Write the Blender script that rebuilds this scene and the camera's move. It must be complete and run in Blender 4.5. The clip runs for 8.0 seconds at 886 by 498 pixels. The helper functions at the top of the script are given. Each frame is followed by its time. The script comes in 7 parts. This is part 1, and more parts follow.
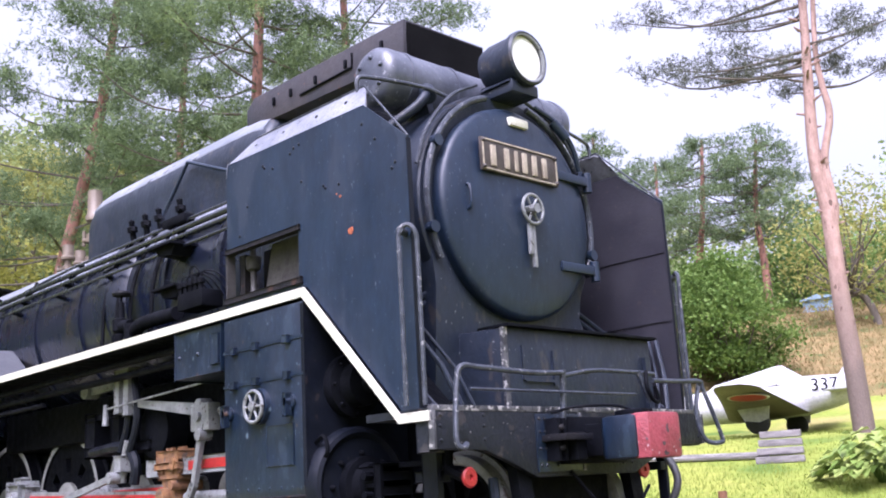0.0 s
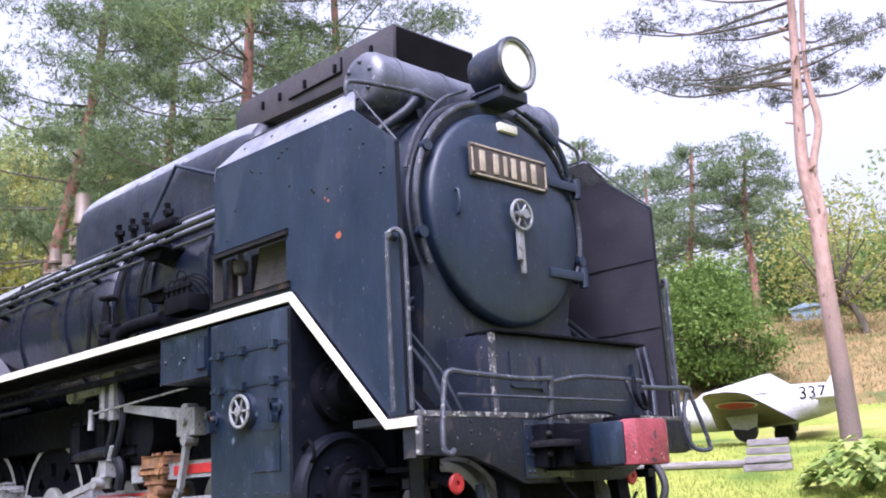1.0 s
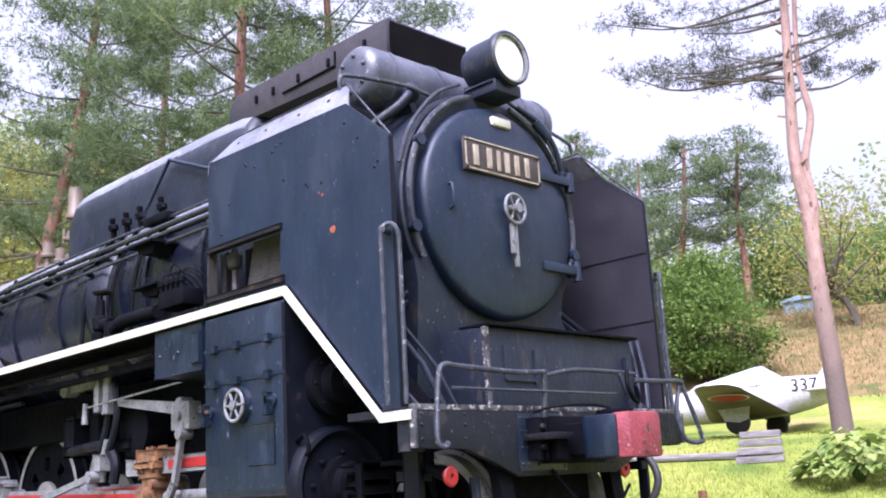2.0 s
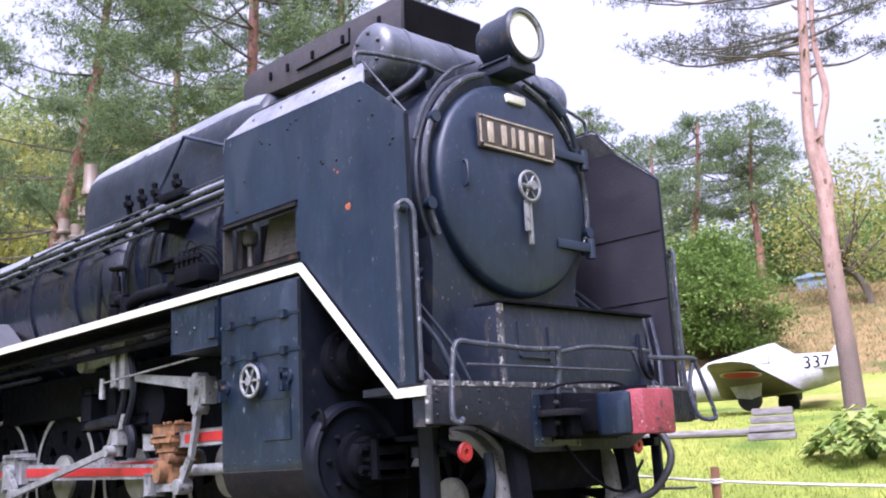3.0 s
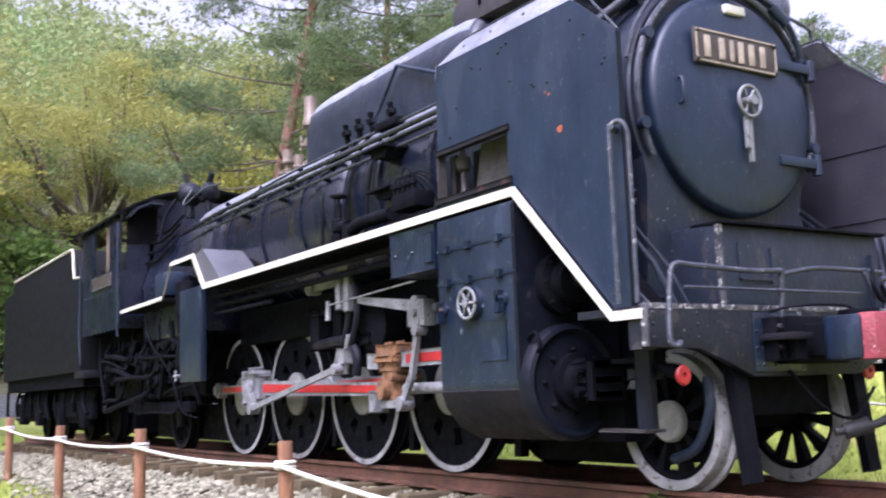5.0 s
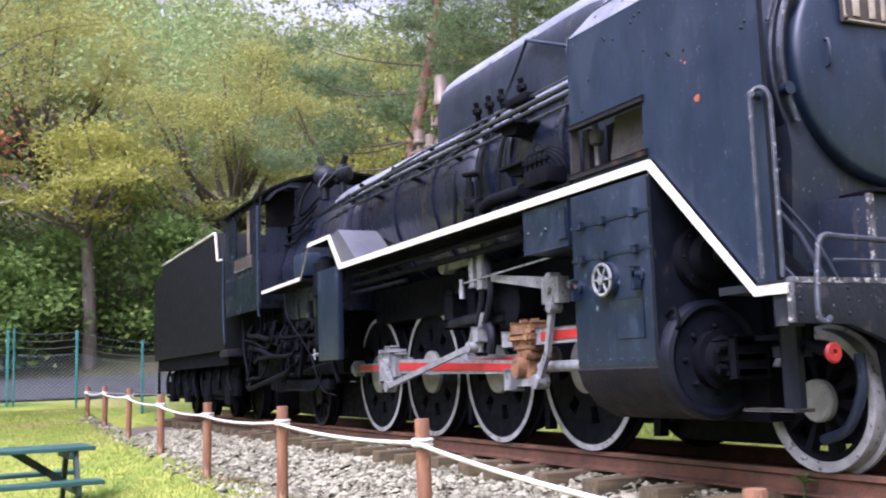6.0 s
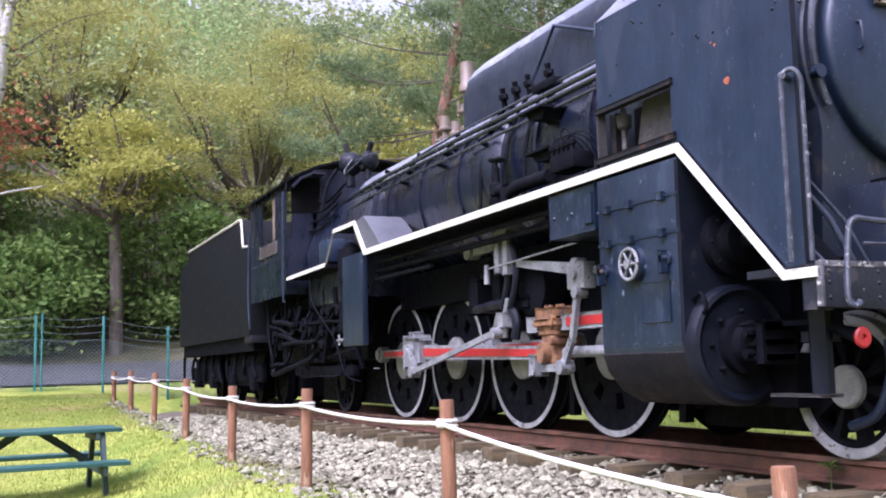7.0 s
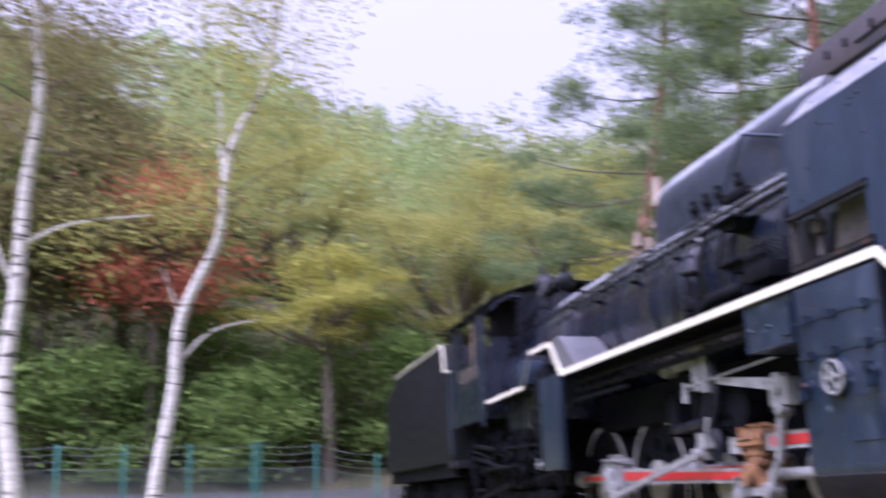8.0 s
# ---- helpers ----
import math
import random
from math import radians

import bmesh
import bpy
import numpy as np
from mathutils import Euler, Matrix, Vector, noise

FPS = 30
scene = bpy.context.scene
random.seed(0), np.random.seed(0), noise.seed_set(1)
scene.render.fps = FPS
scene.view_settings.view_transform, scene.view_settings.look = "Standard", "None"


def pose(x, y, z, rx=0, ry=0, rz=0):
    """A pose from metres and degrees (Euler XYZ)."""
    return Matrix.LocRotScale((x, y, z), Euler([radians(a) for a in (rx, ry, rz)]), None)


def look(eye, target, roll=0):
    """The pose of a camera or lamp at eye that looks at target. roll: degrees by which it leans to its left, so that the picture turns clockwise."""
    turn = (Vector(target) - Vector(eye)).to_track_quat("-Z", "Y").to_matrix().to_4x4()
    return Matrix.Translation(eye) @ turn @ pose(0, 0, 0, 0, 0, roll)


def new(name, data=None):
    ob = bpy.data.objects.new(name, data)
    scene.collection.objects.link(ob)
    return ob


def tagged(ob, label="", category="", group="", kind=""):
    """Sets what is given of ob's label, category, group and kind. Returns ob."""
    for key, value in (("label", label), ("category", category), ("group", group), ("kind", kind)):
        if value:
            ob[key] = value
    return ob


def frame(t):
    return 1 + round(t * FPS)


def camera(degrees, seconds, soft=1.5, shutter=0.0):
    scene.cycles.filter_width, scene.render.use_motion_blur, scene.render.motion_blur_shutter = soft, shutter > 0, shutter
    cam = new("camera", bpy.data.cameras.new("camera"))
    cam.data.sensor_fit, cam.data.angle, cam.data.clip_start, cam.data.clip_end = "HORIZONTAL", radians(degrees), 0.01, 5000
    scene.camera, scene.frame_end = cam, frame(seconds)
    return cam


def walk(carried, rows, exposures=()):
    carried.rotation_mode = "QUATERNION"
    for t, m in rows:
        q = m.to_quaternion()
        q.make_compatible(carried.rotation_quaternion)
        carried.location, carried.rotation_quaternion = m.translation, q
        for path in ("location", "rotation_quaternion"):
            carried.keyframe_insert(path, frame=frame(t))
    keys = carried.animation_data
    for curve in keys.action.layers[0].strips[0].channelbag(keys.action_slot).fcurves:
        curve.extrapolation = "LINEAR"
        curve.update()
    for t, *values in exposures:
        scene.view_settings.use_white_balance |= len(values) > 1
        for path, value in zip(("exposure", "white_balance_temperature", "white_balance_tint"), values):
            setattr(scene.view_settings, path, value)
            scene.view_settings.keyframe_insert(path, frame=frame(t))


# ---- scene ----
cam = camera(46.8, 8.0, soft=1.9, shutter=0.4)
PATH = [
    (0, (7.299, -5.309, 0.66), (5.912, -3.942, 1.114), -3.3),
    (0.5, (7.289, -5.282, 0.662), (5.907, -3.908, 1.109), -3.5),
    (1, (7.289, -5.286, 0.654), (5.918, -3.906, 1.12), -3.1),
    (1.5, (7.296, -5.291, 0.654), (5.932, -3.904, 1.117), -3.2),
    (3, (7.303, -5.336, 0.657), (5.915, -3.956, 1.065), -3.0),
    (3.5, (7.308, -5.338, 0.666), (5.858, -4.014, 1.045), -2.9),
    (4, (7.306, -5.356, 0.668), (5.797, -4.095, 1.034), -2.9),
    (4.5, (7.3, -5.369, 0.655), (5.71, -4.203, 0.987), -2.2),
    (4.7, (7.301, -5.363, 0.657), (5.682, -4.23, 0.963), -2.0),
    (6, (7.241, -5.327, 0.656), (5.446, -4.48, 0.901), -1.9),
    (6.5, (7.23, -5.335, 0.611), (5.414, -4.529, 0.846), -1.3),
    (7, (7.221, -5.332, 0.599), (5.404, -4.527, 0.829), -1.3),
    (7.2, (7.233, -5.329, 0.597), (5.414, -4.53, 0.832), -1.4),
    (7.3, (7.207, -5.342, 0.598), (5.360, -4.622, 0.859), -0.8),
    (7.4, (7.200, -5.329, 0.585), (5.319, -4.714, 0.882), -0.4),
    (7.5, (7.223, -5.318, 0.582), (5.355, -4.674, 0.889), -0.6),
    (7.6, (7.232, -5.284, 0.583), (5.337, -4.723, 0.890), -0.8),
    (7.7, (7.220, -5.280, 0.570), (5.320, -4.756, 0.915), -0.7),
    (7.8, (7.216, -5.227, 0.558), (5.328, -4.700, 0.952), -0.7),
    (7.9, (7.225, -5.221, 0.578), (5.343, -4.710, 1.024), -1.4),
    (8.0, (7.244, -5.168, 0.558), (5.347, -4.754, 1.036), -1.3),
]
walk(cam, [(t, look(e, g, r)) for t, e, g, r in PATH], exposures=[(0.0, 1.45, 5600, 32), (4.7, 1.45, 5580, 34), (7.0, 1.44, 5480, 37), (7.5, 1.44, 5400, 40), (8.0, 1.30, 5450, 44)])

# ---- daylight: a bright overcast sky ----
world = bpy.data.worlds.new("sky")
scene.world = world
world.use_nodes = True
wn, wl = world.node_tree.nodes, world.node_tree.links
wn.clear()
sky = wn.new("ShaderNodeTexSky")
sky.sky_type = "NISHITA"
sky.sun_disc = False
sky.sun_elevation, sky.sun_rotation = radians(52), radians(150)
sky.air_density, sky.dust_density, sky.ozone_density = 1.0, 6.0, 1.0
hsv = wn.new("ShaderNodeHueSaturation")
hsv.inputs["Saturation"].default_value = 0.22
bg = wn.new("ShaderNodeBackground")
bg.inputs["Strength"].default_value = 0.105
wo = wn.new("ShaderNodeOutputWorld")
wl.new(sky.outputs[0], hsv.inputs["Color"])
# cloud cover: brightest overhead, as an overcast sky is
tcw = wn.new("ShaderNodeTexCoord")
sep = wn.new("ShaderNodeSeparateXYZ")
lum = wn.new("ShaderNodeMapRange")
lum.inputs["From Min"].default_value, lum.inputs["From Max"].default_value = 0.0, 1.0
lum.inputs["To Min"].default_value, lum.inputs["To Max"].default_value = 0.62, 2.6
scl = wn.new("ShaderNodeVectorMath")
scl.operation = "SCALE"
wl.new(tcw.outputs["Generated"], sep.inputs[0])
wl.new(sep.outputs["Z"], lum.inputs["Value"])
wl.new(hsv.outputs[0], scl.inputs[0])
wl.new(lum.outputs[0], scl.inputs["Scale"])
wl.new(scl.outputs[0], bg.inputs["Color"])
wl.new(bg.outputs[0], wo.inputs["Surface"])
sun = new("sun", bpy.data.lights.new("sun", "SUN"))
sun.data.energy, sun.data.angle, sun.data.color = 0.9, radians(25), (1.0, 0.96, 0.9)
sun.matrix_world = look((30, -40, 64), (0, 0, 0))

# ---- materials ----
def mat(name, col, col2=None, scale=4.0, rough=0.6, rough2=None, metal=0.0, bump=0.15, bscale=45.0, spots=None,
        stretch=(1, 1, 1), leaf=0.0, island=False, each=False, patch=None, spec=0.5, coat=0.0, rise=None):
    """A procedural surface: two colours by a large noise, fine grain, worn spots, streaks and relief."""
    m = bpy.data.materials.new(name)
    m.use_nodes = True
    n, l = m.node_tree.nodes, m.node_tree.links
    b = n["Principled BSDF"]
    out = n["Material Output"]
    b.inputs["Metallic"].default_value = metal
    b.inputs["Specular IOR Level"].default_value = spec
    b.inputs["Coat Weight"].default_value, b.inputs["Coat Roughness"].default_value = coat, 0.22
    tc = n.new("ShaderNodeTexCoord")
    mp = n.new("ShaderNodeMapping")
    mp.inputs["Scale"].default_value = stretch
    l.new(tc.outputs["Object"], mp.inputs["Vector"])

    def noisy(s, detail=5.0, vec=None):
        t = n.new("ShaderNodeTexNoise")
        t.inputs["Scale"].default_value, t.inputs["Detail"].default_value = s, detail
        l.new(vec or mp.outputs[0], t.inputs["Vector"])
        return t.outputs["Fac"]

    def ramp(v, a, c, lo=0.0, hi=1.0):
        r = n.new("ShaderNodeMapRange")
        r.inputs["From Min"].default_value, r.inputs["From Max"].default_value = a, c
        r.inputs["To Min"].default_value, r.inputs["To Max"].default_value = lo, hi
        l.new(v, r.inputs["Value"])
        return r.outputs[0]

    def mix(f, a, c, kind="MIX"):
        x = n.new("ShaderNodeMix")
        x.data_type, x.blend_type = "RGBA", kind
        for sock, v in ((x.inputs["Factor"], f), (x.inputs["A"], a), (x.inputs["B"], c)):
            if isinstance(v, bpy.types.NodeSocket):
                l.new(v, sock)
            elif isinstance(v, (int, float)):
                sock.default_value = v
            else:
                sock.default_value = (*v, 1)
        return x.outputs["Result"]

    col2 = col2 or tuple(min(1, c * 1.35) for c in col)
    if island:
        g = n.new("ShaderNodeNewGeometry")
        f = g.outputs["Random Per Island"]
    elif each:
        g = n.new("ShaderNodeObjectInfo")
        f = g.outputs["Random"]
    else:
        f = ramp(noisy(scale), 0.36, 0.64)
    c = mix(f, col, col2)
    if patch:
        for pc, ps, pt in patch:
            c = mix(ramp(noisy(ps, 3.0, tc.outputs["Object"]), pt, pt + 0.12), c, pc)
    if rise:
        xyz = n.new("ShaderNodeSeparateXYZ")
        l.new(tc.outputs["Object"], xyz.inputs[0])
        add = n.new("ShaderNodeMath")
        add.operation = "MULTIPLY_ADD"
        l.new(noisy(2.5), add.inputs[0])
        add.inputs[1].default_value = 2.6
        l.new(xyz.outputs["Z"], add.inputs[2])
        c = mix(ramp(add.outputs[0], rise[1], rise[2]), rise[0], c)
    grain = ramp(noisy(scale * 9), 0.3, 0.7, 0.82, 1.15)
    gr = n.new("ShaderNodeCombineColor")
    for k in range(3):
        l.new(grain, gr.inputs[k])
    c = mix(1.0, c, gr.outputs[0], "MULTIPLY")
    if spots:
        for sc, ss, st in spots:
            c = mix(ramp(noisy(ss, 6.0), st, st + 0.03), c, sc)
    l.new(c, b.inputs["Base Color"])
    l.new(ramp(noisy(scale * 2.3), 0.3, 0.7, rough, rough if rough2 is None else rough2), b.inputs["Roughness"])
    if bump:
        bp = n.new("ShaderNodeBump")
        bp.inputs["Strength"].default_value, bp.inputs["Distance"].default_value = bump, 0.02
        l.new(noisy(bscale), bp.inputs["Height"])
        l.new(bp.outputs[0], b.inputs["Normal"])
    if leaf:
        tr = n.new("ShaderNodeBsdfTranslucent")
        l.new(c, tr.inputs["Color"])
        ms = n.new("ShaderNodeMixShader")
        ms.inputs[0].default_value = leaf
        l.new(b.outputs[0], ms.inputs[1])
        l.new(tr.outputs[0], ms.inputs[2])
        l.new(ms.outputs[0], out.inputs["Surface"])
    return m


RUST = (0.16, 0.06, 0.025)
M_PAINT = mat("loco_paint", (0.0062, 0.0132, 0.0285), (0.0104, 0.0192, 0.0370), 2.2, 0.33, 0.52, bump=0.10, bscale=18,
              spots=[((0.0140, 0.0215, 0.0380), 5.0, 0.58), ((0.050, 0.060, 0.078), 60.0, 0.668), ((0.10, 0.11, 0.13), 26.0, 0.715)],
              stretch=(1, 1, 0.45), spec=0.36, coat=0.06)
M_BLUE = mat("loco_blue_paint", (0.0033, 0.0085, 0.0199), (0.0059, 0.0127, 0.0265), 2.5, 0.30, 0.5, bump=0.15, bscale=22,
             spots=[((0.0116, 0.0208, 0.0367), 7.0, 0.60), ((0.0361, 0.0548, 0.0766), 52.0, 0.66), ((0.0795, 0.1134, 0.1378), 23.0, 0.70), ((0.0615, 0.0378, 0.0256), 13.0, 0.69)],
             stretch=(1, 1, 0.5), spec=0.45, coat=0.15)
M_BLACK = mat("loco_black", (0.0021, 0.0025, 0.0040), (0.0044, 0.0049, 0.0072), 5, 0.50, 0.8, bump=0.2, spec=0.06)
M_LAG = mat("boiler_cladding", (0.0034, 0.0054, 0.0135), (0.0066, 0.0092, 0.0195), 2.0, 0.20, 0.36, bump=0.15, bscale=12,
            spots=[((0.0300, 0.0330, 0.0420), 16.0, 0.68), ((0.0150, 0.0140, 0.0150), 4.0, 0.62)], stretch=(1, 1, 0.5), spec=0.55, coat=0.1)
# Dark navy; on the casing front it also carries shade and dirt.
M_DARKNAVY = mat("dark_navy_paint", (0.0030, 0.0044, 0.0085), (0.0058, 0.0072, 0.0120), 3.0, 0.34, 0.6, bump=0.2, bscale=25,
             spots=[((0.0180, 0.0160, 0.0170), 12.0, 0.68)], spec=0.20)
M_BEAM = mat("chipped_beam_paint", (0.0046, 0.0066, 0.0108), (0.0095, 0.0115, 0.0165), 3.0, 0.40, 0.65, bump=0.3, bscale=30,
             spots=[((0.0260, 0.0240, 0.0250), 9.0, 0.62), ((0.2200, 0.2150, 0.2100), 38.0, 0.70), ((0.0600, 0.0300, 0.0200), 15.0, 0.69)], spec=0.28)
M_EDGE = mat("worn_pale_edge", (0.0300, 0.0320, 0.0380), (0.0900, 0.0900, 0.0920), 9.0, 0.5, 0.7, bump=0.3, bscale=60,
             spots=[((0.3000, 0.2900, 0.2800), 26.0, 0.58), ((0.0120, 0.0130, 0.0180), 14.0, 0.56)])
M_BLISTER = mat("orange_rust_flake", (0.30, 0.075, 0.025), (0.20, 0.05, 0.02), 20, 0.8, bump=0.4)
M_DECK = mat("scuffed_dark_deck_paint", (0.0060, 0.0102, 0.0200), (0.0112, 0.0162, 0.0285), 3.0, 0.36, 0.58, bump=0.25, bscale=26,
             spots=[((0.0260, 0.0250, 0.0280), 8.0, 0.62), ((0.1300, 0.1350, 0.1450), 46.0, 0.69)], stretch=(1, 1, 0.6), spec=0.4)
M_RAILS = mat("worn_handrail_paint", (0.0120, 0.0155, 0.0240), (0.0360, 0.0420, 0.0560), 14.0, 0.35, 0.55, bump=0.2, spots=[((0.1500, 0.1500, 0.1550), 30.0, 0.63)], spec=0.5)
# Pale paint for strips that hold the sky's sheen in their colour.
M_SHEEN = mat("painted_sky_sheen", (0.210, 0.220, 0.255), (0.110, 0.120, 0.150), 2.4, 0.28, 0.45, bump=0.2, bscale=18,
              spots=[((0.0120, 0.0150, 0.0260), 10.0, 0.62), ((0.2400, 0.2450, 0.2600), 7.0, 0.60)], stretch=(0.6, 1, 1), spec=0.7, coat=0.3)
M_DULL = mat("dull_brown_grey_metal", (0.0170, 0.0155, 0.0145), (0.0330, 0.0300, 0.0270), 6.0, 0.6, 0.8, bump=0.3, spots=[((0.0150, 0.0130, 0.0120), 14.0, 0.60)])
M_TENDER = mat("tender_paint", (0.0012, 0.0021, 0.0033), (0.0022, 0.0033, 0.0050), 2.5, 0.55, 0.7, bump=0.1, spec=0.2)
M_GRIME = mat("oily_grime", (0.0046, 0.0051, 0.0080), (0.0100, 0.0088, 0.0097), 4, 0.55, 0.8, spec=0.2, bump=0.3, spots=[((0.0378, 0.0207, 0.0159), 11.0, 0.66), ((0.0648, 0.0621, 0.0711), 34.0, 0.68)])
M_STRIPE = mat("white_stripe", (0.5022, 0.4883, 0.4140), (0.4092, 0.3952, 0.3240), 5, 0.5, bump=0.1,
               spots=[((0.0558, 0.0558, 0.0540), 22.0, 0.71), ((0.3255, 0.2604, 0.1800), 15.0, 0.70)])
# Pale grey with the sky's light put into the colour, plus dark chips.
M_SKYLIT = mat("skylit_grey_paint", (0.190, 0.195, 0.225), (0.120, 0.126, 0.155), 3.0, 0.35, 0.55, bump=0.2, bscale=20,
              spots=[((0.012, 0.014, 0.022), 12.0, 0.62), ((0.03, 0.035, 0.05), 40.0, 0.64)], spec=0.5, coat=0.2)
M_WORN = mat("worn_blue_grey_paint", (0.0320, 0.0370, 0.0540), (0.0700, 0.0760, 0.1000), 3.0, 0.32, 0.52, bump=0.15, bscale=22,
             spots=[((0.075, 0.080, 0.105), 9.0, 0.60), ((0.05, 0.025, 0.02), 14.0, 0.69), ((0.17, 0.175, 0.20), 40.0, 0.65)], spec=0.6, coat=0.15)
M_INNER = mat("dark_violet_paint", (0.0080, 0.0076, 0.0135), (0.0130, 0.0118, 0.0185), 2.5, 0.5, 0.7, bump=0.1, spots=[((0.03, 0.022, 0.024), 20.0, 0.66)])
M_SILVER = mat("silver_paint", (0.215, 0.222, 0.226), (0.135, 0.142, 0.146), 8, 0.4, 0.6, metal=0.25, bump=0.15,
               spots=[((0.0574, 0.0492, 0.0410), 25.0, 0.62)])
M_TYRE = mat("tyre_paint", (0.2700, 0.2750, 0.2700), (0.1800, 0.1800, 0.1750), 9, 0.55, bump=0.2, spots=[((0.0800, 0.0640, 0.0560), 20.0, 0.62)])
M_HUB = mat("hub_paint", (0.22, 0.225, 0.20), (0.16, 0.16, 0.145), 9, 0.6, bump=0.1)
M_RED = mat("red_paint", (0.34, 0.016, 0.016), (0.24, 0.013, 0.013), 6, 0.45, bump=0.1)
M_REDOLD = mat("faded_red_paint", (0.2400, 0.0400, 0.0520), (0.1680, 0.0240, 0.0320), 6, 0.45, 0.7, bump=0.35,
               spots=[((0.0280, 0.0200, 0.0240), 9.0, 0.61), ((0.3360, 0.2880, 0.2880), 22.0, 0.66)])
M_RUSTY = mat("rusty_bronze", (0.2000, 0.0960, 0.0360), (0.1000, 0.0480, 0.0240), 12, 0.6, 0.8, bump=0.4, spots=[((0.0720, 0.0480, 0.0375), 9.0, 0.62)])
M_CREAM = mat("cream_brass_fitting", (0.155, 0.120, 0.090), (0.105, 0.080, 0.058), 8, 0.5, metal=0.1, bump=0.1)
M_PLATE = mat("plate_bronze", (0.035, 0.028, 0.024), (0.06, 0.048, 0.04), 9, 0.5, metal=0.2, bump=0.2)
M_GILT = mat("plate_lettering", (0.33, 0.285, 0.215), (0.22, 0.185, 0.14), 14, 0.5, bump=0.1)
M_RAIL = mat("rusty_rail", (0.1026, 0.0420, 0.0215), (0.0539, 0.0259, 0.0146), 6, 0.6, 0.8, bump=0.3)
M_SLEEPER = mat("old_sleeper", (0.0950, 0.0679, 0.0276), (0.0432, 0.0328, 0.0156), 5, 0.85, bump=0.6, stretch=(4, 0.6, 4), bscale=30)
M_STONE = mat("ballast_stone", (0.3050, 0.2950, 0.2050), (0.0950, 0.0900, 0.0600), island=True, scale=8, rough=0.95, bump=0.5, bscale=60,
              patch=[((0.3147, 0.3041, 0.2112), 1.2, 0.62), ((0.1136, 0.0950, 0.0524), 0.9, 0.60)], spots=[((0.0699, 0.0570, 0.0338), 30.0, 0.60)], spec=0.2)
M_BED = mat("ballast_bed", (0.1360, 0.1120, 0.0788), (0.0720, 0.0600, 0.0413), 12, 0.95, bump=0.8, bscale=30)
M_LAWN = mat("lawn", (0.145, 0.190, 0.034), (0.220, 0.240, 0.050), 0.9, 0.95, bump=0.5, bscale=60,
             patch=[((0.27, 0.235, 0.085), 0.35, 0.56), ((0.08, 0.13, 0.025), 0.6, 0.6)], spec=0.1)
M_GRASS = mat("grass_blades", (0.13, 0.185, 0.03), (0.24, 0.265, 0.055), island=True, scale=3, rough=0.8, bump=0, leaf=0.4,
              patch=[((0.24, 0.22, 0.08), 0.35, 0.56)], spec=0.1)
M_DRY = mat("dry_bank_grass", (0.220, 0.150, 0.070), (0.130, 0.110, 0.045), 2.2, 0.95, bump=0.8, bscale=9, patch=[((0.075, 0.095, 0.030), 1.1, 0.56), ((0.235, 0.170, 0.085), 3.5, 0.60)], spec=0.1)
M_LITTER = mat("leaf_litter", (0.0480, 0.0500, 0.0260), (0.0850, 0.0760, 0.0420), 0.8, 0.95, bump=0.5, bscale=12, spec=0.1)
M_ASPH = mat("asphalt", (0.036, 0.038, 0.040), (0.055, 0.057, 0.058), 3, 0.9, bump=0.3, bscale=120, spec=0.2)
M_POST = mat("wooden_post", (0.2000, 0.0902, 0.0416), (0.1300, 0.0570, 0.0272), 5, 0.8, bump=0.5, stretch=(5, 5, 0.7), bscale=40,
             spots=[((0.2600, 0.1615, 0.0880), 7.0, 0.63)])
M_ROPE = mat("white_rope", (0.5400, 0.5310, 0.4840), (0.4320, 0.4140, 0.3696), 20, 0.8, bump=0.5, bscale=150)
M_TABLE = mat("green_table_paint", (0.011, 0.055, 0.048), (0.018, 0.078, 0.068), 5, 0.4, 0.6, bump=0.15, stretch=(3, 0.6, 3))
M_TABLED = mat("dark_green_timber", (0.010, 0.028, 0.026), (0.018, 0.04, 0.036), 5, 0.6, bump=0.2)
M_FENCE = mat("teal_fence_paint", (0.02, 0.14, 0.13), (0.035, 0.18, 0.165), 4, 0.5, bump=0.05)
M_WIRE = mat("fence_wire", (0.10, 0.135, 0.145), (0.14, 0.18, 0.19), 4, 0.5, metal=0.3, bump=0)
M_BIRCH = mat("birch_bark", (0.46, 0.45, 0.43), (0.34, 0.33, 0.31), 3, 0.75, bump=0.3, stretch=(1, 1, 6),
              spots=[((0.05, 0.045, 0.04), 1.8, 0.60)])
M_BARKR = mat("red_pine_bark", (0.34, 0.225, 0.185), (0.23, 0.145, 0.118), 5, 0.9, bump=0.9, bscale=14, stretch=(2, 2, 0.8), rise=((0.115, 0.085, 0.072), 2.2, 4.6),
              spots=[((0.10, 0.06, 0.045), 6.0, 0.64)])
M_BARKD = mat("dark_red_pine_bark", (0.24, 0.115, 0.08), (0.14, 0.07, 0.052), 5, 0.9, bump=0.9, bscale=14, stretch=(2, 2, 0.8),
              spots=[((0.06, 0.04, 0.034), 6.0, 0.62)])
M_BARK = mat("dark_bark", (0.075, 0.06, 0.045), (0.13, 0.11, 0.09), 4, 0.9, bump=0.6, bscale=20, stretch=(2, 2, 0.5))
M_NEEDLE = mat("pine_needles", (0.0740, 0.1120, 0.0560), (0.1800, 0.2380, 0.1080), island=True, scale=2, rough=0.7, bump=0, leaf=0.40,
               patch=[((0.2200, 0.2900, 0.1050), 0.5, 0.60)], spec=0.15)
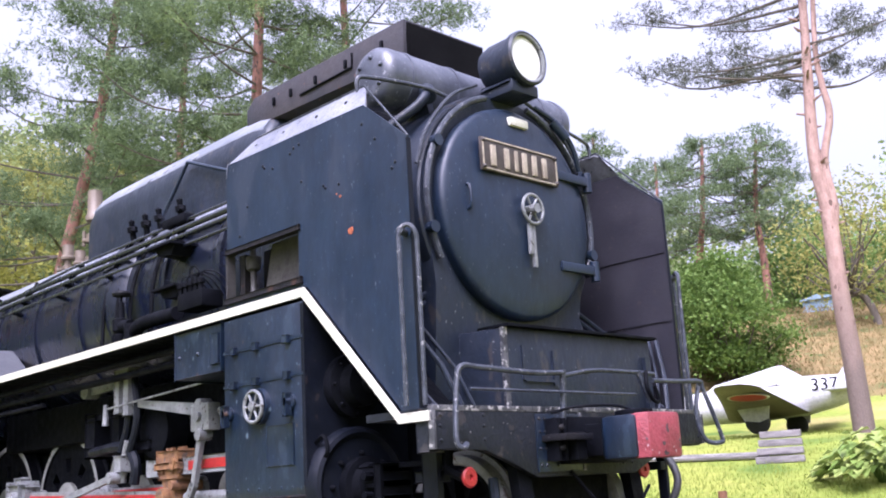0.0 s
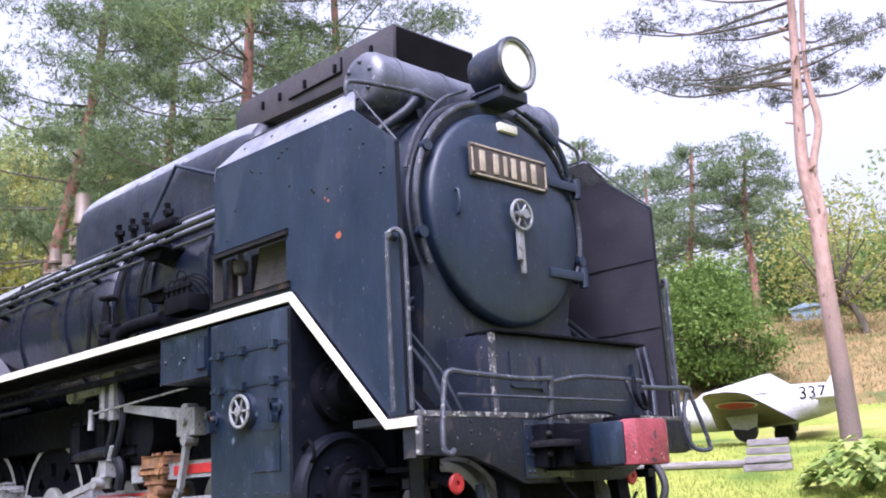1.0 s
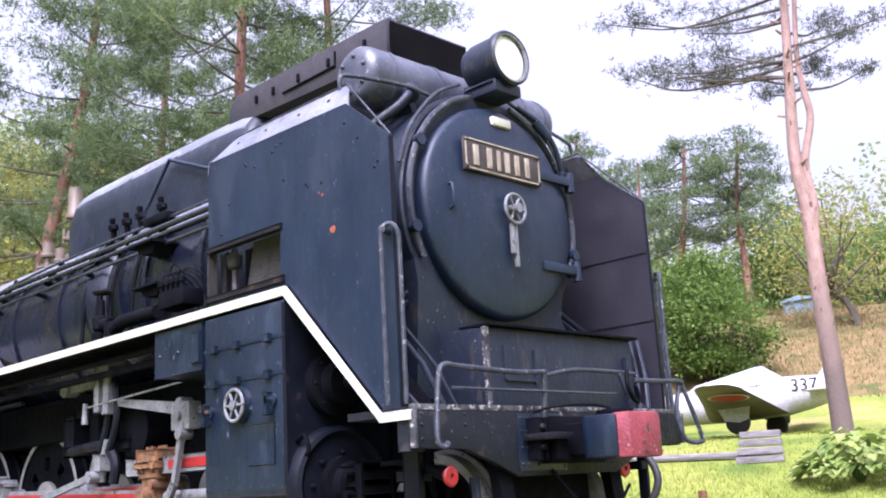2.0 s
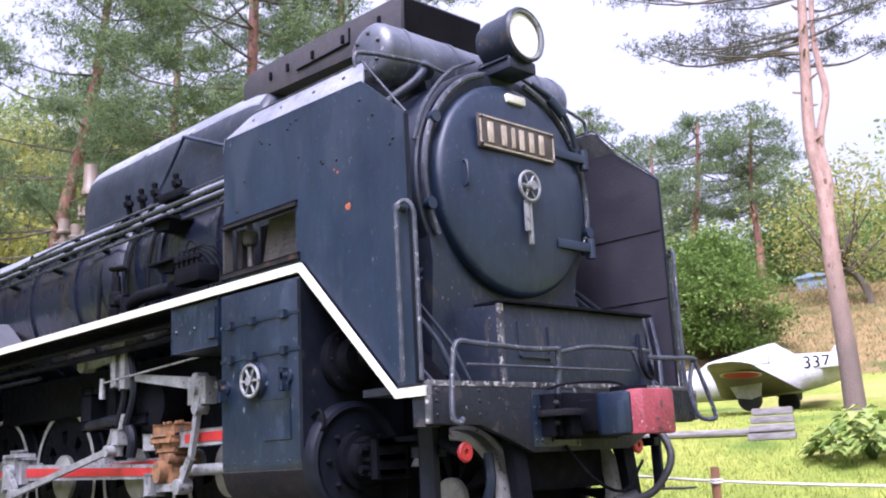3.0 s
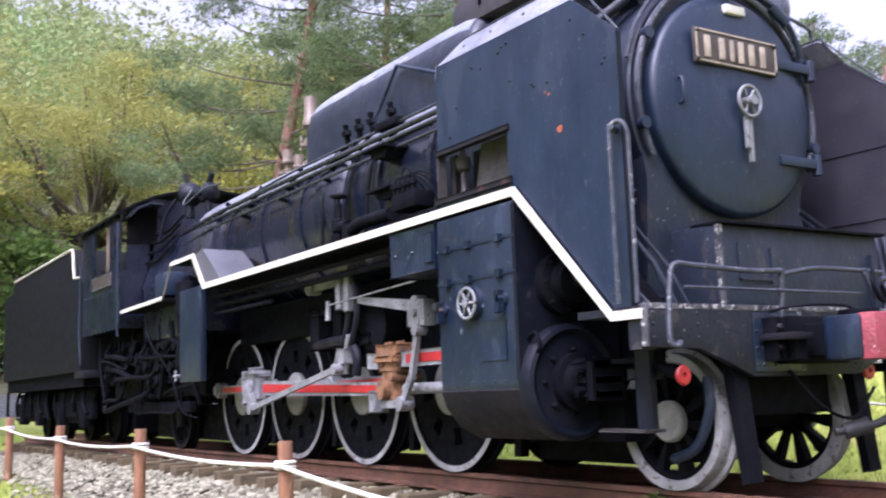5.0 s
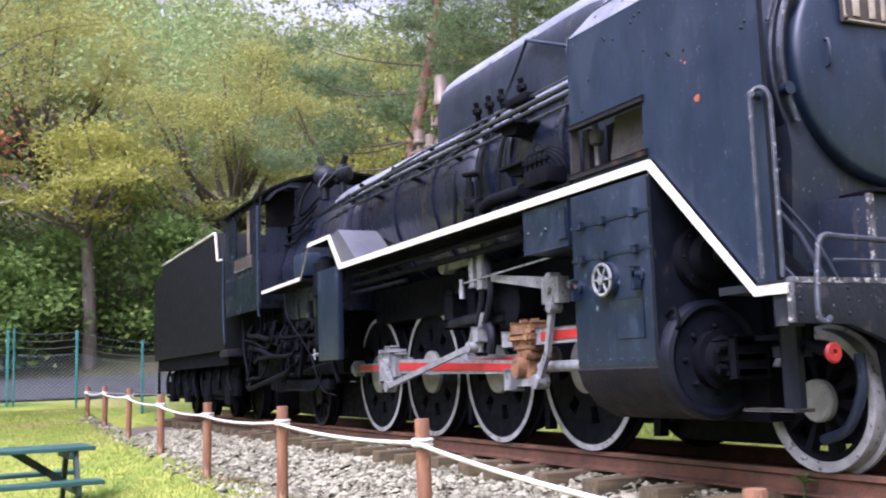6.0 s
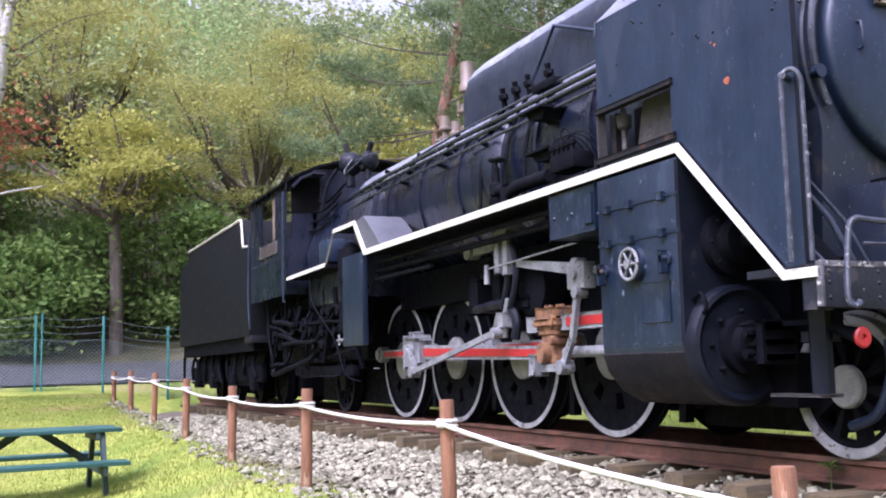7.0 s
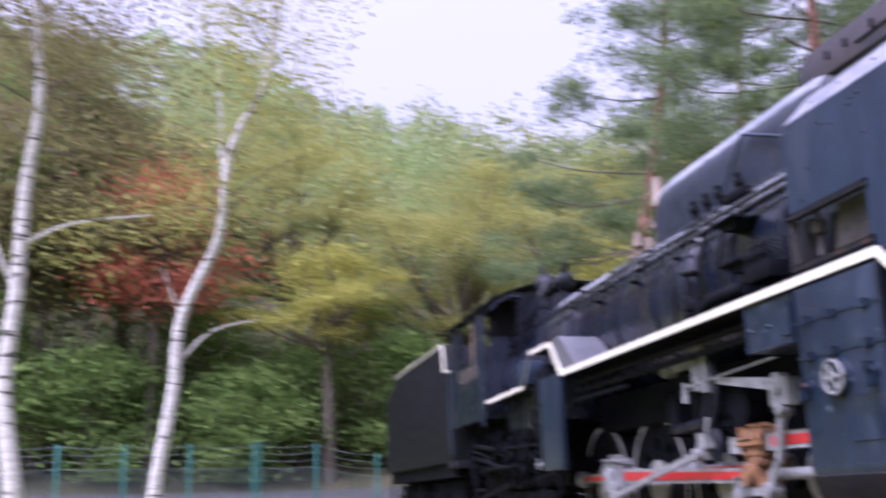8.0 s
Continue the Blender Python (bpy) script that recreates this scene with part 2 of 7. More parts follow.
M_OLIVE = mat("olive_leaves", (0.2656, 0.2739, 0.0786), (0.3615, 0.3538, 0.1083), island=True, scale=2, rough=0.7, bump=0, leaf=0.50,
              patch=[((0.115, 0.165, 0.062), 0.22, 0.50), ((0.4275, 0.2997, 0.1069), 0.5, 0.66), ((0.1852, 0.2711, 0.0739), 0.35, 0.6)], spec=0.15)
M_GREEN = mat("green_leaves", (0.0980, 0.1819, 0.0486), (0.2095, 0.2967, 0.0836), island=True, scale=2, rough=0.65, bump=0, leaf=0.50,
              patch=[((0.2493, 0.2967, 0.0980), 0.4, 0.6)], spec=0.15)
M_BRIGHT = mat("bright_green_leaves", (0.072, 0.135, 0.026), (0.165, 0.240, 0.056), island=True, scale=2, rough=0.6, bump=0, leaf=0.45, spec=0.2)
M_YELLOW = mat("yellowing_leaves", (0.2500, 0.2600, 0.0520), (0.3900, 0.3750, 0.0950), island=True, scale=2, rough=0.65, bump=0, leaf=0.50,
               patch=[((0.1974, 0.2245, 0.0569), 0.6, 0.58)], spec=0.15)
# Darker, greyer copy of the needles: backlit shade put into the colour.
M_SHADY = mat("backlit_pine_needles", (0.0648, 0.0702, 0.0567), (0.1418, 0.1512, 0.1107), island=True, scale=2, rough=0.75, bump=0, leaf=0.30, spec=0.12)
M_DUSK = mat("brownish_olive_leaves", (0.120, 0.115, 0.045), (0.205, 0.185, 0.080), island=True, scale=2, rough=0.7, bump=0, leaf=0.45,
             patch=[((0.235, 0.150, 0.075), 0.5, 0.62), ((0.085, 0.120, 0.045), 0.4, 0.58)], spec=0.12)
M_MAPLE = mat("red_maple_leaves", (0.40, 0.115, 0.070), (0.52, 0.20, 0.120), island=True, scale=2, rough=0.65, bump=0, leaf=0.4, spec=0.15)
M_WOODS = mat("woodland_leaves", (0.2049, 0.2544, 0.1062), (0.2923, 0.3308, 0.1458), island=True, scale=1, rough=0.8, bump=0, leaf=0.45,
              patch=[((0.2756, 0.3877, 0.1545), 0.07, 0.52), ((0.1377, 0.2077, 0.1107), 0.1, 0.60), ((0.3858, 0.3303, 0.1627), 0.13, 0.64)], spec=0.1)
M_PLANE = mat("white_aircraft_paint", (0.46, 0.455, 0.46), (0.38, 0.375, 0.385), 2, 0.45, bump=0.05)
# Brown-grey with the wing's underside shade put into the colour.
M_BELLY = mat("shaded_wing_underside", (0.135, 0.110, 0.100), (0.090, 0.074, 0.066), 2, 0.6, bump=0.1)
M_GLASS = mat("lamp_lens", (0.80, 0.80, 0.74), (0.70, 0.70, 0.64), 6, 0.12, bump=0.3, bscale=30)
M_RUBBER = mat("black_rubber", (0.014, 0.014, 0.015), (0.022, 0.022, 0.022), 6, 0.6, bump=0.2)
M_GREYWOOD = mat("weathered_planks", (0.21, 0.195, 0.185), (0.12, 0.11, 0.105), 4, 0.85, bump=0.4, stretch=(1, 1, 5))
M_SHED = mat("pale_blue_sheet", (0.17, 0.25, 0.32), (0.22, 0.30, 0.36), 2, 0.5, bump=0.05)
# Near-black for openings: the shade inside them is put into the colour.
M_INT = mat("interior_shade_black", (0.0030, 0.0030, 0.0036), (0.0055, 0.0055, 0.0060), 4, 0.9, bump=0, spec=0.05)
M_GREYTOP = mat("grey_cover_plate", (0.0520, 0.0550, 0.0640), (0.0780, 0.0800, 0.0900), 3, 0.45, bump=0.15)
M_HOSTA = mat("broad_yellow_green_leaves", (0.13, 0.21, 0.035), (0.28, 0.33, 0.09), island=True, scale=2, rough=0.5, bump=0, leaf=0.3)


# ---- mesh helpers ----
def smooth(me, angle=38):
    me.polygons.foreach_set("use_smooth", [True] * len(me.polygons))
    me.set_sharp_from_angle(angle=radians(angle))


def part(name, bm, material, parent=None, label="", angle=38):
    """Links a bmesh as one mesh object, under parent if one is given."""
    bmesh.ops.recalc_face_normals(bm, faces=bm.faces)
    me = bpy.data.meshes.new(name)
    bm.to_mesh(me)
    bm.free()
    me.materials.append(material)
    smooth(me, angle)
    ob = new(name, me)
    ob.parent = parent
    if label:
        ob["label"] = label
    return ob


def thing(name, label, category, group="", at=(0, 0, 0)):
    ob = new(name)
    ob.location = at
    ob.empty_display_size = 0.1
    return tagged(ob, label, category, group)


def B():
    return bmesh.new()


def box(bm, x0, x1, y0, y1, z0, z1, bevel=0.0, turn=None):
    r = bmesh.ops.create_cube(bm, size=1.0)
    vs = r["verts"]
    for v in vs:
        v.co = Vector(((x0 + x1) / 2 + v.co.x * (x1 - x0), (y0 + y1) / 2 + v.co.y * (y1 - y0), (z0 + z1) / 2 + v.co.z * (z1 - z0)))
    if turn:
        bmesh.ops.transform(bm, matrix=turn, verts=vs)
    if bevel:
        es = list({e for v in vs for e in v.link_edges})
        bmesh.ops.bevel(bm, geom=es, offset=bevel, segments=2, profile=0.6, affect="EDGES")
    return bm


def prism(bm, pts, a, b, axis="y", bevel=0.0):
    """Extrudes a polygon of two coordinates from a to b along the third axis."""
    def place(p, h):
        if axis == "y":
            return (p[0], h, p[1])
        return (h, p[0], p[1]) if axis == "x" else (p[0], p[1], h)
    lo = [bm.verts.new(place(p, a)) for p in pts]
    hi = [bm.verts.new(place(p, b)) for p in pts]
    n = len(pts)
    fs = [bm.faces.new(lo), bm.faces.new(list(reversed(hi)))]
    for i in range(n):
        fs.append(bm.faces.new((lo[i], hi[i], hi[(i + 1) % n], lo[(i + 1) % n])))
    if bevel:
        bmesh.ops.recalc_face_normals(bm, faces=fs)
        bmesh.ops.bevel(bm, geom=list({e for f in fs for e in f.edges}), offset=bevel, segments=2, profile=0.6, affect="EDGES")
    return bm


def basis(d):
    d = Vector(d).normalized()
    u = d.cross(Vector((0, 0, 1)) if abs(d.z) < 0.9 else Vector((1, 0, 0))).normalized()
    return d, u, d.cross(u)


def lathe(bm, origin, axis, profile, n=32, arc=None):
    """Turns a profile of (distance along the axis, radius) round the axis."""
    d, u, w = basis(axis)
    o = Vector(origin)
    rings = []
    for s, r in profile:
        if r < 1e-5:
            rings.append([bm.verts.new(o + d * s)])
        else:
            rings.append([bm.verts.new(o + d * s + (u * math.cos(2 * math.pi * k / n) + w * math.sin(2 * math.pi * k / n)) * r) for k in range(n)])
    for a, b in zip(rings, rings[1:]):
        for k in range(n):
            j = (k + 1) % n
            if len(a) == 1 and len(b) == 1:
                continue
            if len(a) == 1:
                bm.faces.new((a[0], b[j], b[k]))
            elif len(b) == 1:
                bm.faces.new((a[k], a[j], b[0]))
            else:
                bm.faces.new((a[k], a[j], b[j], b[k]))
    return bm


def rod(bm, p, q, r, r2=None, n=12):
    p, q = Vector(p), Vector(q)
    ln = (q - p).length
    r2 = r if r2 is None else r2
    return lathe(bm, p, q - p, [(0, 0), (0, r), (ln, r2), (ln, 0)], n)


def curve_points(pts, steps=5):
    """A smooth line through the points."""
    P = [Vector(p) for p in pts]
    if len(P) < 3:
        return P
    P = [P[0] * 2 - P[1], *P, P[-1] * 2 - P[-2]]
    out = []
    for i in range(1, len(P) - 2):
        a, b, c, d = P[i - 1:i + 3]
        for k in range(steps):
            t = k / steps
            out.append(0.5 * ((2 * b) + (c - a) * t + (2 * a - 5 * b + 4 * c - d) * t * t + (3 * b - a - 3 * c + d) * t ** 3))
    out.append(P[-2])
    return out


def tube(bm, pts, r, n=8, steps=5, closed=False, curved=True):
    """A round bar along a line; r may be one radius or (start, end)."""
    P = curve_points(pts, steps) if curved else [Vector(p) for p in pts]
    m = len(P)
    rings, last = [], None
    for i, p in enumerate(P):
        d = (P[min(i + 1, m - 1)] - P[max(i - 1, 0)])
        d, u, w = basis(d)
        if last is not None:
            u = (last - d * last.dot(d)).normalized()
            w = d.cross(u)
        last = u
        k0 = i / max(1, m - 1)
        rr = r if not isinstance(r, tuple) else r[0] + (r[1] - r[0]) * k0
        rings.append([bm.verts.new(p + (u * math.cos(2 * math.pi * k / n) + w * math.sin(2 * math.pi * k / n)) * rr) for k in range(n)])
    for a, b in zip(rings, rings[1:]):
        for k in range(n):
            j = (k + 1) % n
            bm.faces.new((a[k], a[j], b[j], b[k]))
    bm.faces.new(rings[0])
    bm.faces.new(list(reversed(rings[-1])))
    return bm


def rivet(bm, p, axis, r=0.014, h=0.010, n=7):
    return lathe(bm, p, axis, [(0, r), (h * 0.6, r * 0.85), (h, r * 0.4), (h, 0)], n)


def pieces(name, bm, material, parent):
    """Every loose piece of a mesh as a part of its own."""
    left = set(bm.verts)
    while left:
        island, todo = set(), [next(v for v in bm.verts if v in left)]
        while todo:
            v = todo.pop()
            if v not in island:
                island.add(v)
                todo += [e.other_vert(v) for e in v.link_edges]
        left -= island
        one, at = bmesh.new(), {}
        for v in bm.verts:
            if v in island:
                at[v] = one.verts.new(v.co)
        for f in bm.faces:
            if f.verts[0] in island:
                one.faces.new([at[v] for v in f.verts])
        part(name, one, material, parent)
    bm.free()


def np_mesh(name, V, F, material):
    """A mesh from arrays of corners and faces of one size."""
    me = bpy.data.meshes.new(name)
    nf, k = F.shape
    me.vertices.add(len(V))
    me.vertices.foreach_set("co", V.astype(np.float32).ravel())
    me.loops.add(nf * k)
    me.loops.foreach_set("vertex_index", F.astype(np.int32).ravel())
    me.polygons.add(nf)
    me.polygons.foreach_set("loop_start", np.arange(0, nf * k, k, dtype=np.int32))
    me.update(calc_edges=True)
    me.materials.append(material)
    return me


def leaves(C, size, aspect, rng, flat=0.0):
    """Corners and faces of a small pointed leaf at each centre, turned at random; flat: how far they lie level."""
    n = len(C)
    a = rng.normal(size=(n, 3))
    a[:, 2] *= 1 - flat
    a /= np.linalg.norm(a, axis=1)[:, None] + 1e-9
    b = rng.normal(size=(n, 3))
    b[:, 2] *= 1 - flat
    b -= a * (a * b).sum(1)[:, None]
    b /= np.linalg.norm(b, axis=1)[:, None] + 1e-9
    s = (size * rng.uniform(0.6, 1.35, n))[:, None]
    V = np.stack([C - a * s, C + b * s * aspect - a * s * 0.1, C + a * s, C - b * s * aspect - a * s * 0.1], 1).reshape(-1, 3)
    return V, np.arange(4 * n).reshape(n, 4)

# ---- terrain: lawn, banks and hill as one height ----
CX, CY = 7.3, -5.3
NEAR = ((0, -0.72), (12, -0.66), (16, -0.45), (20, -0.08), (24, 0.17), (27, 0.30), (33, 0.95), (36, 1.9), (45, 7), (80, 22), (150, 52), (240, 62), (3000, 62))
RIGHT = ((0, -0.72), (8, -0.45), (10, -0.3), (12, 0.1), (15.6, 0.69), (18, 1.16), (21.5, 1.32), (24, 1.40), (27, 1.85), (30, 3.1), (40, 6.5), (60, 8), (120, 14), (350, 62), (3000, 62))
RIDGE = ((-180, 1.15), (-165, 1.15), (-140, 0.9), (-100, 0.4), (90, 0.4), (110, 0.9), (125, 0.75), (142, 0.42), (150, 0.50), (158, 0.66), (168, 0.86), (176, 1.0), (180, 1.15))


def step(a, b, v):
    t = min(1.0, max(0.0, (v - a) / (b - a)))
    return t * t * (3 - 2 * t)


def along(table, v):
    for (a, p), (b, q) in zip(table, table[1:]):
        if v <= b:
            return p + (q - p) * (v - a) / (b - a) if b > a else q
    return table[-1][1]


def height(x, y):
    dx, dy = x - CX, y - CY
    r, az = math.hypot(dx, dy), math.degrees(math.atan2(dy, dx))
    w = step(128, 150, az) if az > 0 else 1.0
    zl = along(NEAR, r)
    if r < 30:
        zl += 0.34 * (1 - step(14, 22, r)) * step(-4.9, -3.0, y)
    zr = along(RIGHT, r)
    z = zr + (zl - zr) * w
    k = along(RIDGE, az)
    if r > 36:
        z = 2 + (z - 2) * (1 + (k - 1) * step(36, 90, r))
    if -20 < x < 14 and abs(y) < 3.4:
        z = z + (-0.44 - z) * (1 - step(2.2, 2.95, abs(y))) * step(-20, -17, x)
    return z + 0.03 * noise.noise(Vector((x * 0.35, y * 0.35, 0))) + (1.2 * noise.noise(Vector((x * 0.03, y * 0.03, 3))) if r > 40 else 0)


def build_ground():
    radii = [0.4 + 0.33 * k for k in range(100)] + [33.5 * 1.075 ** k for k in range(1, 62)]
    segs = 300
    V = [(CX, CY, height(CX, CY))]
    for r in radii:
        for k in range(segs):
            a = 2 * math.pi * k / segs
            x, y = CX + r * math.cos(a), CY + r * math.sin(a)
            V.append((x, y, height(x, y)))
    F = []
    for i in range(len(radii) - 1):
        for k in range(segs):
            j = (k + 1) % segs
            F.append((1 + i * segs + k, 1 + (i + 1) * segs + k, 1 + (i + 1) * segs + j, 1 + i * segs + j))
    me = np_mesh("ground", np.array(V), np.array(F), M_LAWN)
    bm = B()
    bm.from_mesh(me)
    bm.verts.ensure_lookup_table()
    for k in range(segs):
        bm.faces.new((bm.verts[0], bm.verts[1 + k], bm.verts[1 + (k + 1) % segs]))
    bm.to_mesh(me)
    bm.free()
    me.materials.append(M_DRY)
    me.materials.append(M_LITTER)
    mats = []
    for p in me.polygons:
        c = p.center
        r, az = math.hypot(c.x - CX, c.y - CY), math.degrees(math.atan2(c.y - CY, c.x - CX))
        mats.append(1 if (28 < r < 60 and 60 < az < 128) else 2 if (r > 40 or (r > 31 and c.x < -18)) else 0)
    me.polygons.foreach_set("material_index", mats)
    smooth(me, 60)
    return tagged(new("ground", me), "mown lawn rising to banks and a wooded hillside", "ground", kind="structure")


build_ground()


def sheet(name, x0, x1, y0, y1, nx, ny, lift, material, label, category):
    """A strip that lies on the ground."""
    V = [(x0 + (x1 - x0) * i / nx, y0 + (y1 - y0) * j / ny) for i in range(nx + 1) for j in range(ny + 1)]
    V = np.array([(x, y, height(x, y) + lift) for x, y in V])
    F = np.array([(i * (ny + 1) + j, (i + 1) * (ny + 1) + j, (i + 1) * (ny + 1) + j + 1, i * (ny + 1) + j + 1) for i in range(nx) for j in range(ny)])
    me = np_mesh(name, V, F, material)
    smooth(me, 60)
    return tagged(new(name, me), label, category, kind="structure")


sheet("road", -25.2, -20.0, -40, 30, 18, 90, 0.06, M_ASPH, "grey asphalt lane climbing behind the wire fence", "road")

# ---- steam locomotive ----
loco = thing("steam_locomotive", "dark navy steam locomotive with white running-board stripe, standing on its track", "locomotive")
ZC = 2.52

# boiler, firebox, smokebox
lathe(bm := B(), (-6.6, 0, ZC), (1, 0, 0), [(0, 0), (0, 0.88), (7.7, 0.86), (7.7, 0.0)], 56)
boiler = part("boiler", bm, M_LAG, loco, "black sheet-clad boiler barrel with worn sheen")
for x in (-5.6, -4.55, -3.5, -2.45, -1.55, -0.75, 0.15):
    part("boiler_band", lathe(B(), (x, 0, ZC), (1, 0, 0), [(0, 0.85), (0, 0.895), (0.06, 0.895), (0.06, 0.85)], 56), M_LAG, boiler)
# Pale strips paint the bright sky streak along the boiler shoulders.
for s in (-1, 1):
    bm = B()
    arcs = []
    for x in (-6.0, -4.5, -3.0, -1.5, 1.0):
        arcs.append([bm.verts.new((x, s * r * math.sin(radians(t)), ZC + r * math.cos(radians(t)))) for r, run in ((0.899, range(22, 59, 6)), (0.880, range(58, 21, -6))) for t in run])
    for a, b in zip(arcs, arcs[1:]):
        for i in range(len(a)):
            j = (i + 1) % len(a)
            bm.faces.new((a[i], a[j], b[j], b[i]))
    part("boiler_shoulder", bm, M_SHEEN, boiler, "pale strip along the boiler shoulder, sky sheen painted in")
lathe(bm := B(), (-2.0, 0, ZC), (1, 0, 0), [(0, 0.86), (0, 0.91), (0.5, 0.915), (0.56, 0.87)], 56)
part("lagging_step", bm, M_LAG, boiler)
prism(bm := B(), [(-1.05, 1.5), (-1.08, 2.3), (-0.88, 2.9), (0.88, 2.9), (1.08, 2.3), (1.05, 1.5)], -7.4, -4.9, "x", 0.06)
part("firebox", bm, M_LAG, loco)
lathe(bm := B(), (1.1, 0, ZC), (1, 0, 0), [(0, 0.0), (0, 0.90), (1.48, 0.90), (1.508, 0.895), (1.52, 0.88), (1.52, 0.0)], 72)
smokebox = part("smokebox", bm, M_DECK, loco)
lathe(bm := B(), (2.62, 0, ZC), (1, 0, 0), [(-0.02, 0.765), (0.045, 0.77), (0.068, 0.766), (0.086, 0.752), (0.096, 0.73), (0.112, 0.64), (0.134, 0.46), (0.150, 0.25), (0.157, 0.0)], 80)
door = part("smokebox_door", bm, M_PAINT, loco, "round domed navy smokebox door with streaked paint", 50)
bm = B()
ring = [(2.66, 0.855 * math.sin(radians(a)), ZC + 0.855 * math.cos(radians(a))) for a in range(-118, 119, 6)]
tube(bm, ring[:18], 0.024, 8, 2)
part("door_handrail", bm, M_RAILS, smokebox)
bm = B()
tube(bm, ring[-18:], 0.024, 8, 2)
part("door_handrail", bm, M_RAILS, smokebox)
for a in (-104, -62, 62, 104):
    p = Vector((2.6, 0.855 * math.sin(radians(a)), ZC + 0.855 * math.cos(radians(a))))
    part("rail_bracket", lathe(B(), p, (1, 0, 0), [(0, 0), (0, 0.02), (0.05, 0.02), (0.05, 0.042), (0.10, 0.042), (0.10, 0)], 10), M_PAINT, smokebox)
# handwheel and dart handles
bm = B()
pts = [(2.83, 0.105 * math.cos(radians(a)), ZC + 0.105 * math.sin(radians(a))) for a in range(0, 361, 15)]
tube(bm, pts, 0.012, 8, 1, curved=False)
part("door_handwheel", bm, M_SILVER, door, "silver spoked handwheel")
for a in range(0, 360, 60):
    part("handwheel_spoke", rod(B(), (2.82, 0, ZC), (2.83, 0.1 * math.cos(radians(a)), ZC + 0.1 * math.sin(radians(a))), 0.009, n=6), M_SILVER, door)
part("handwheel_hub", rod(B(), (2.75, 0, ZC), (2.87, 0, ZC), 0.034, n=14), M_SILVER, door)
bm = B()
box(bm, 2.79, 2.82, -0.035, -0.008, ZC - 0.32, ZC - 0.10, 0.006)
box(bm, 2.785, 2.815, 0.002, 0.030, ZC - 0.41, ZC - 0.10, 0.006)
part("door_handle", bm, M_SILVER, door, "silver hanging lever handle")
bm = B()
tube(bm, [(2.70, -0.56, 2.62), (2.77, -0.56, 2.62), (2.77, -0.56, 2.47), (2.70, -0.56, 2.47)], 0.012, 6, 3)
part("grab_handle", bm, M_PAINT, door)
for z in (2.86, 2.17):
    bm = B()
    box(bm, 2.72, 2.765, 0.36, 0.74, z - 0.035, z + 0.035, 0.01)
    rod(bm, (2.735, 0.77, z - 0.075), (2.735, 0.77, z + 0.075), 0.035, n=12)
    part("door_hinge", bm, M_PAINT, door)
box(bm := B(), 2.70, 2.76, -0.085, 0.105, 3.15, 3.215, 0.012)
part("lamp_bracket_plate", bm, M_STRIPE, door, "small white bracket plate")
# plate: dark bronze with pale raised characters shown as bars
box(bm := B(), 2.765, 2.79, -0.445, 0.355, 2.745, 2.985, 0.008)
plate = part("name_plate", bm, M_PLATE, door, "dark bronze plate with pale raised border and bars")
bm = B()
for y0, y1, z0, z1 in ((-0.435, 0.345, 2.965, 2.975), (-0.435, 0.345, 2.755, 2.765), (-0.435, -0.425, 2.765, 2.965), (0.335, 0.345, 2.765, 2.965)):
    box(bm, 2.789, 2.797, y0, y1, z0, z1)
part("plate_border", bm, M_GILT, plate)
for y0, w in ((-0.335, 0.05), (-0.195, 0.045), (-0.09, 0.03), (-0.01, 0.045), (0.095, 0.045), (0.205, 0.045)):
    box(bm := B(), 2.789, 2.804, y0 - 0.025, y0 + w - 0.025, 2.785, 2.935, 0.005)
    part("plate_bar", bm, M_GILT, plate)
for y in (-0.425, 0.335):
    for z in (2.77, 2.96):
        part("plate_bolt", rivet(B(), (2.79, y, z), (1, 0, 0), 0.018, 0.02), M_PLATE, plate)
# headlamp
bm = B()
lathe(bm, (2.52, 0, 3.635), (1, 0, 0), [(0, 0), (0.0, 0.10), (0.03, 0.165), (0.10, 0.185), (0.33, 0.19), (0.33, 0.205), (0.37, 0.205), (0.385, 0.19), (0.37, 0.172), (0.30, 0.165)], 40)
lamp = part("headlamp", bm, M_DECK, loco, "round drum headlamp with dull glass")
part("lens", lathe(B(), (2.865, 0, 3.635), (1, 0, 0), [(0, 0.172), (0.018, 0.10), (0.024, 0)], 32), M_GLASS, lamp)
part("lens_rim", lathe(B(), (2.875, 0, 3.635), (1, 0, 0), [(0, 0.17), (0.02, 0.17), (0.025, 0.185), (0.02, 0.20), (0, 0.203)], 36), M_SILVER, lamp)
bm = B()
box(bm, 2.53, 2.85, -0.14, 0.14, 3.37, 3.46, 0.015)
box(bm, 2.50, 2.72, -0.10, 0.10, 3.42, 3.50, 0.01)
prism(bm, [(-0.16, 3.44), (0.16, 3.44), (0.09, 3.5), (-0.09, 3.5)], 2.55, 2.83, "x")
part("lamp_stand", bm, M_DECK, lamp)
# feedwater heater across the smokebox top
bm = B()
lathe(bm, (2.21, -0.92, 3.50), (0, 1, 0), [(0, 0), (0, 0.13), (0.015, 0.18), (0.05, 0.212), (0.09, 0.22), (1.91, 0.22), (1.95, 0.212), (1.985, 0.18), (2.0, 0.13), (2.0, 0)], 40)
heater = part("feedwater_heater", bm, M_WORN, loco, "transverse drum with dished ends above the smokebox")
for y in (-0.70, -0.25, 0.25, 0.70, 0.93):
    part("drum_band", lathe(B(), (2.21, y, 3.50), (0, 1, 0), [(0, 0.21), (0, 0.228), (0.03, 0.228), (0.03, 0.21)], 40), M_WORN, heater)
bm = B()
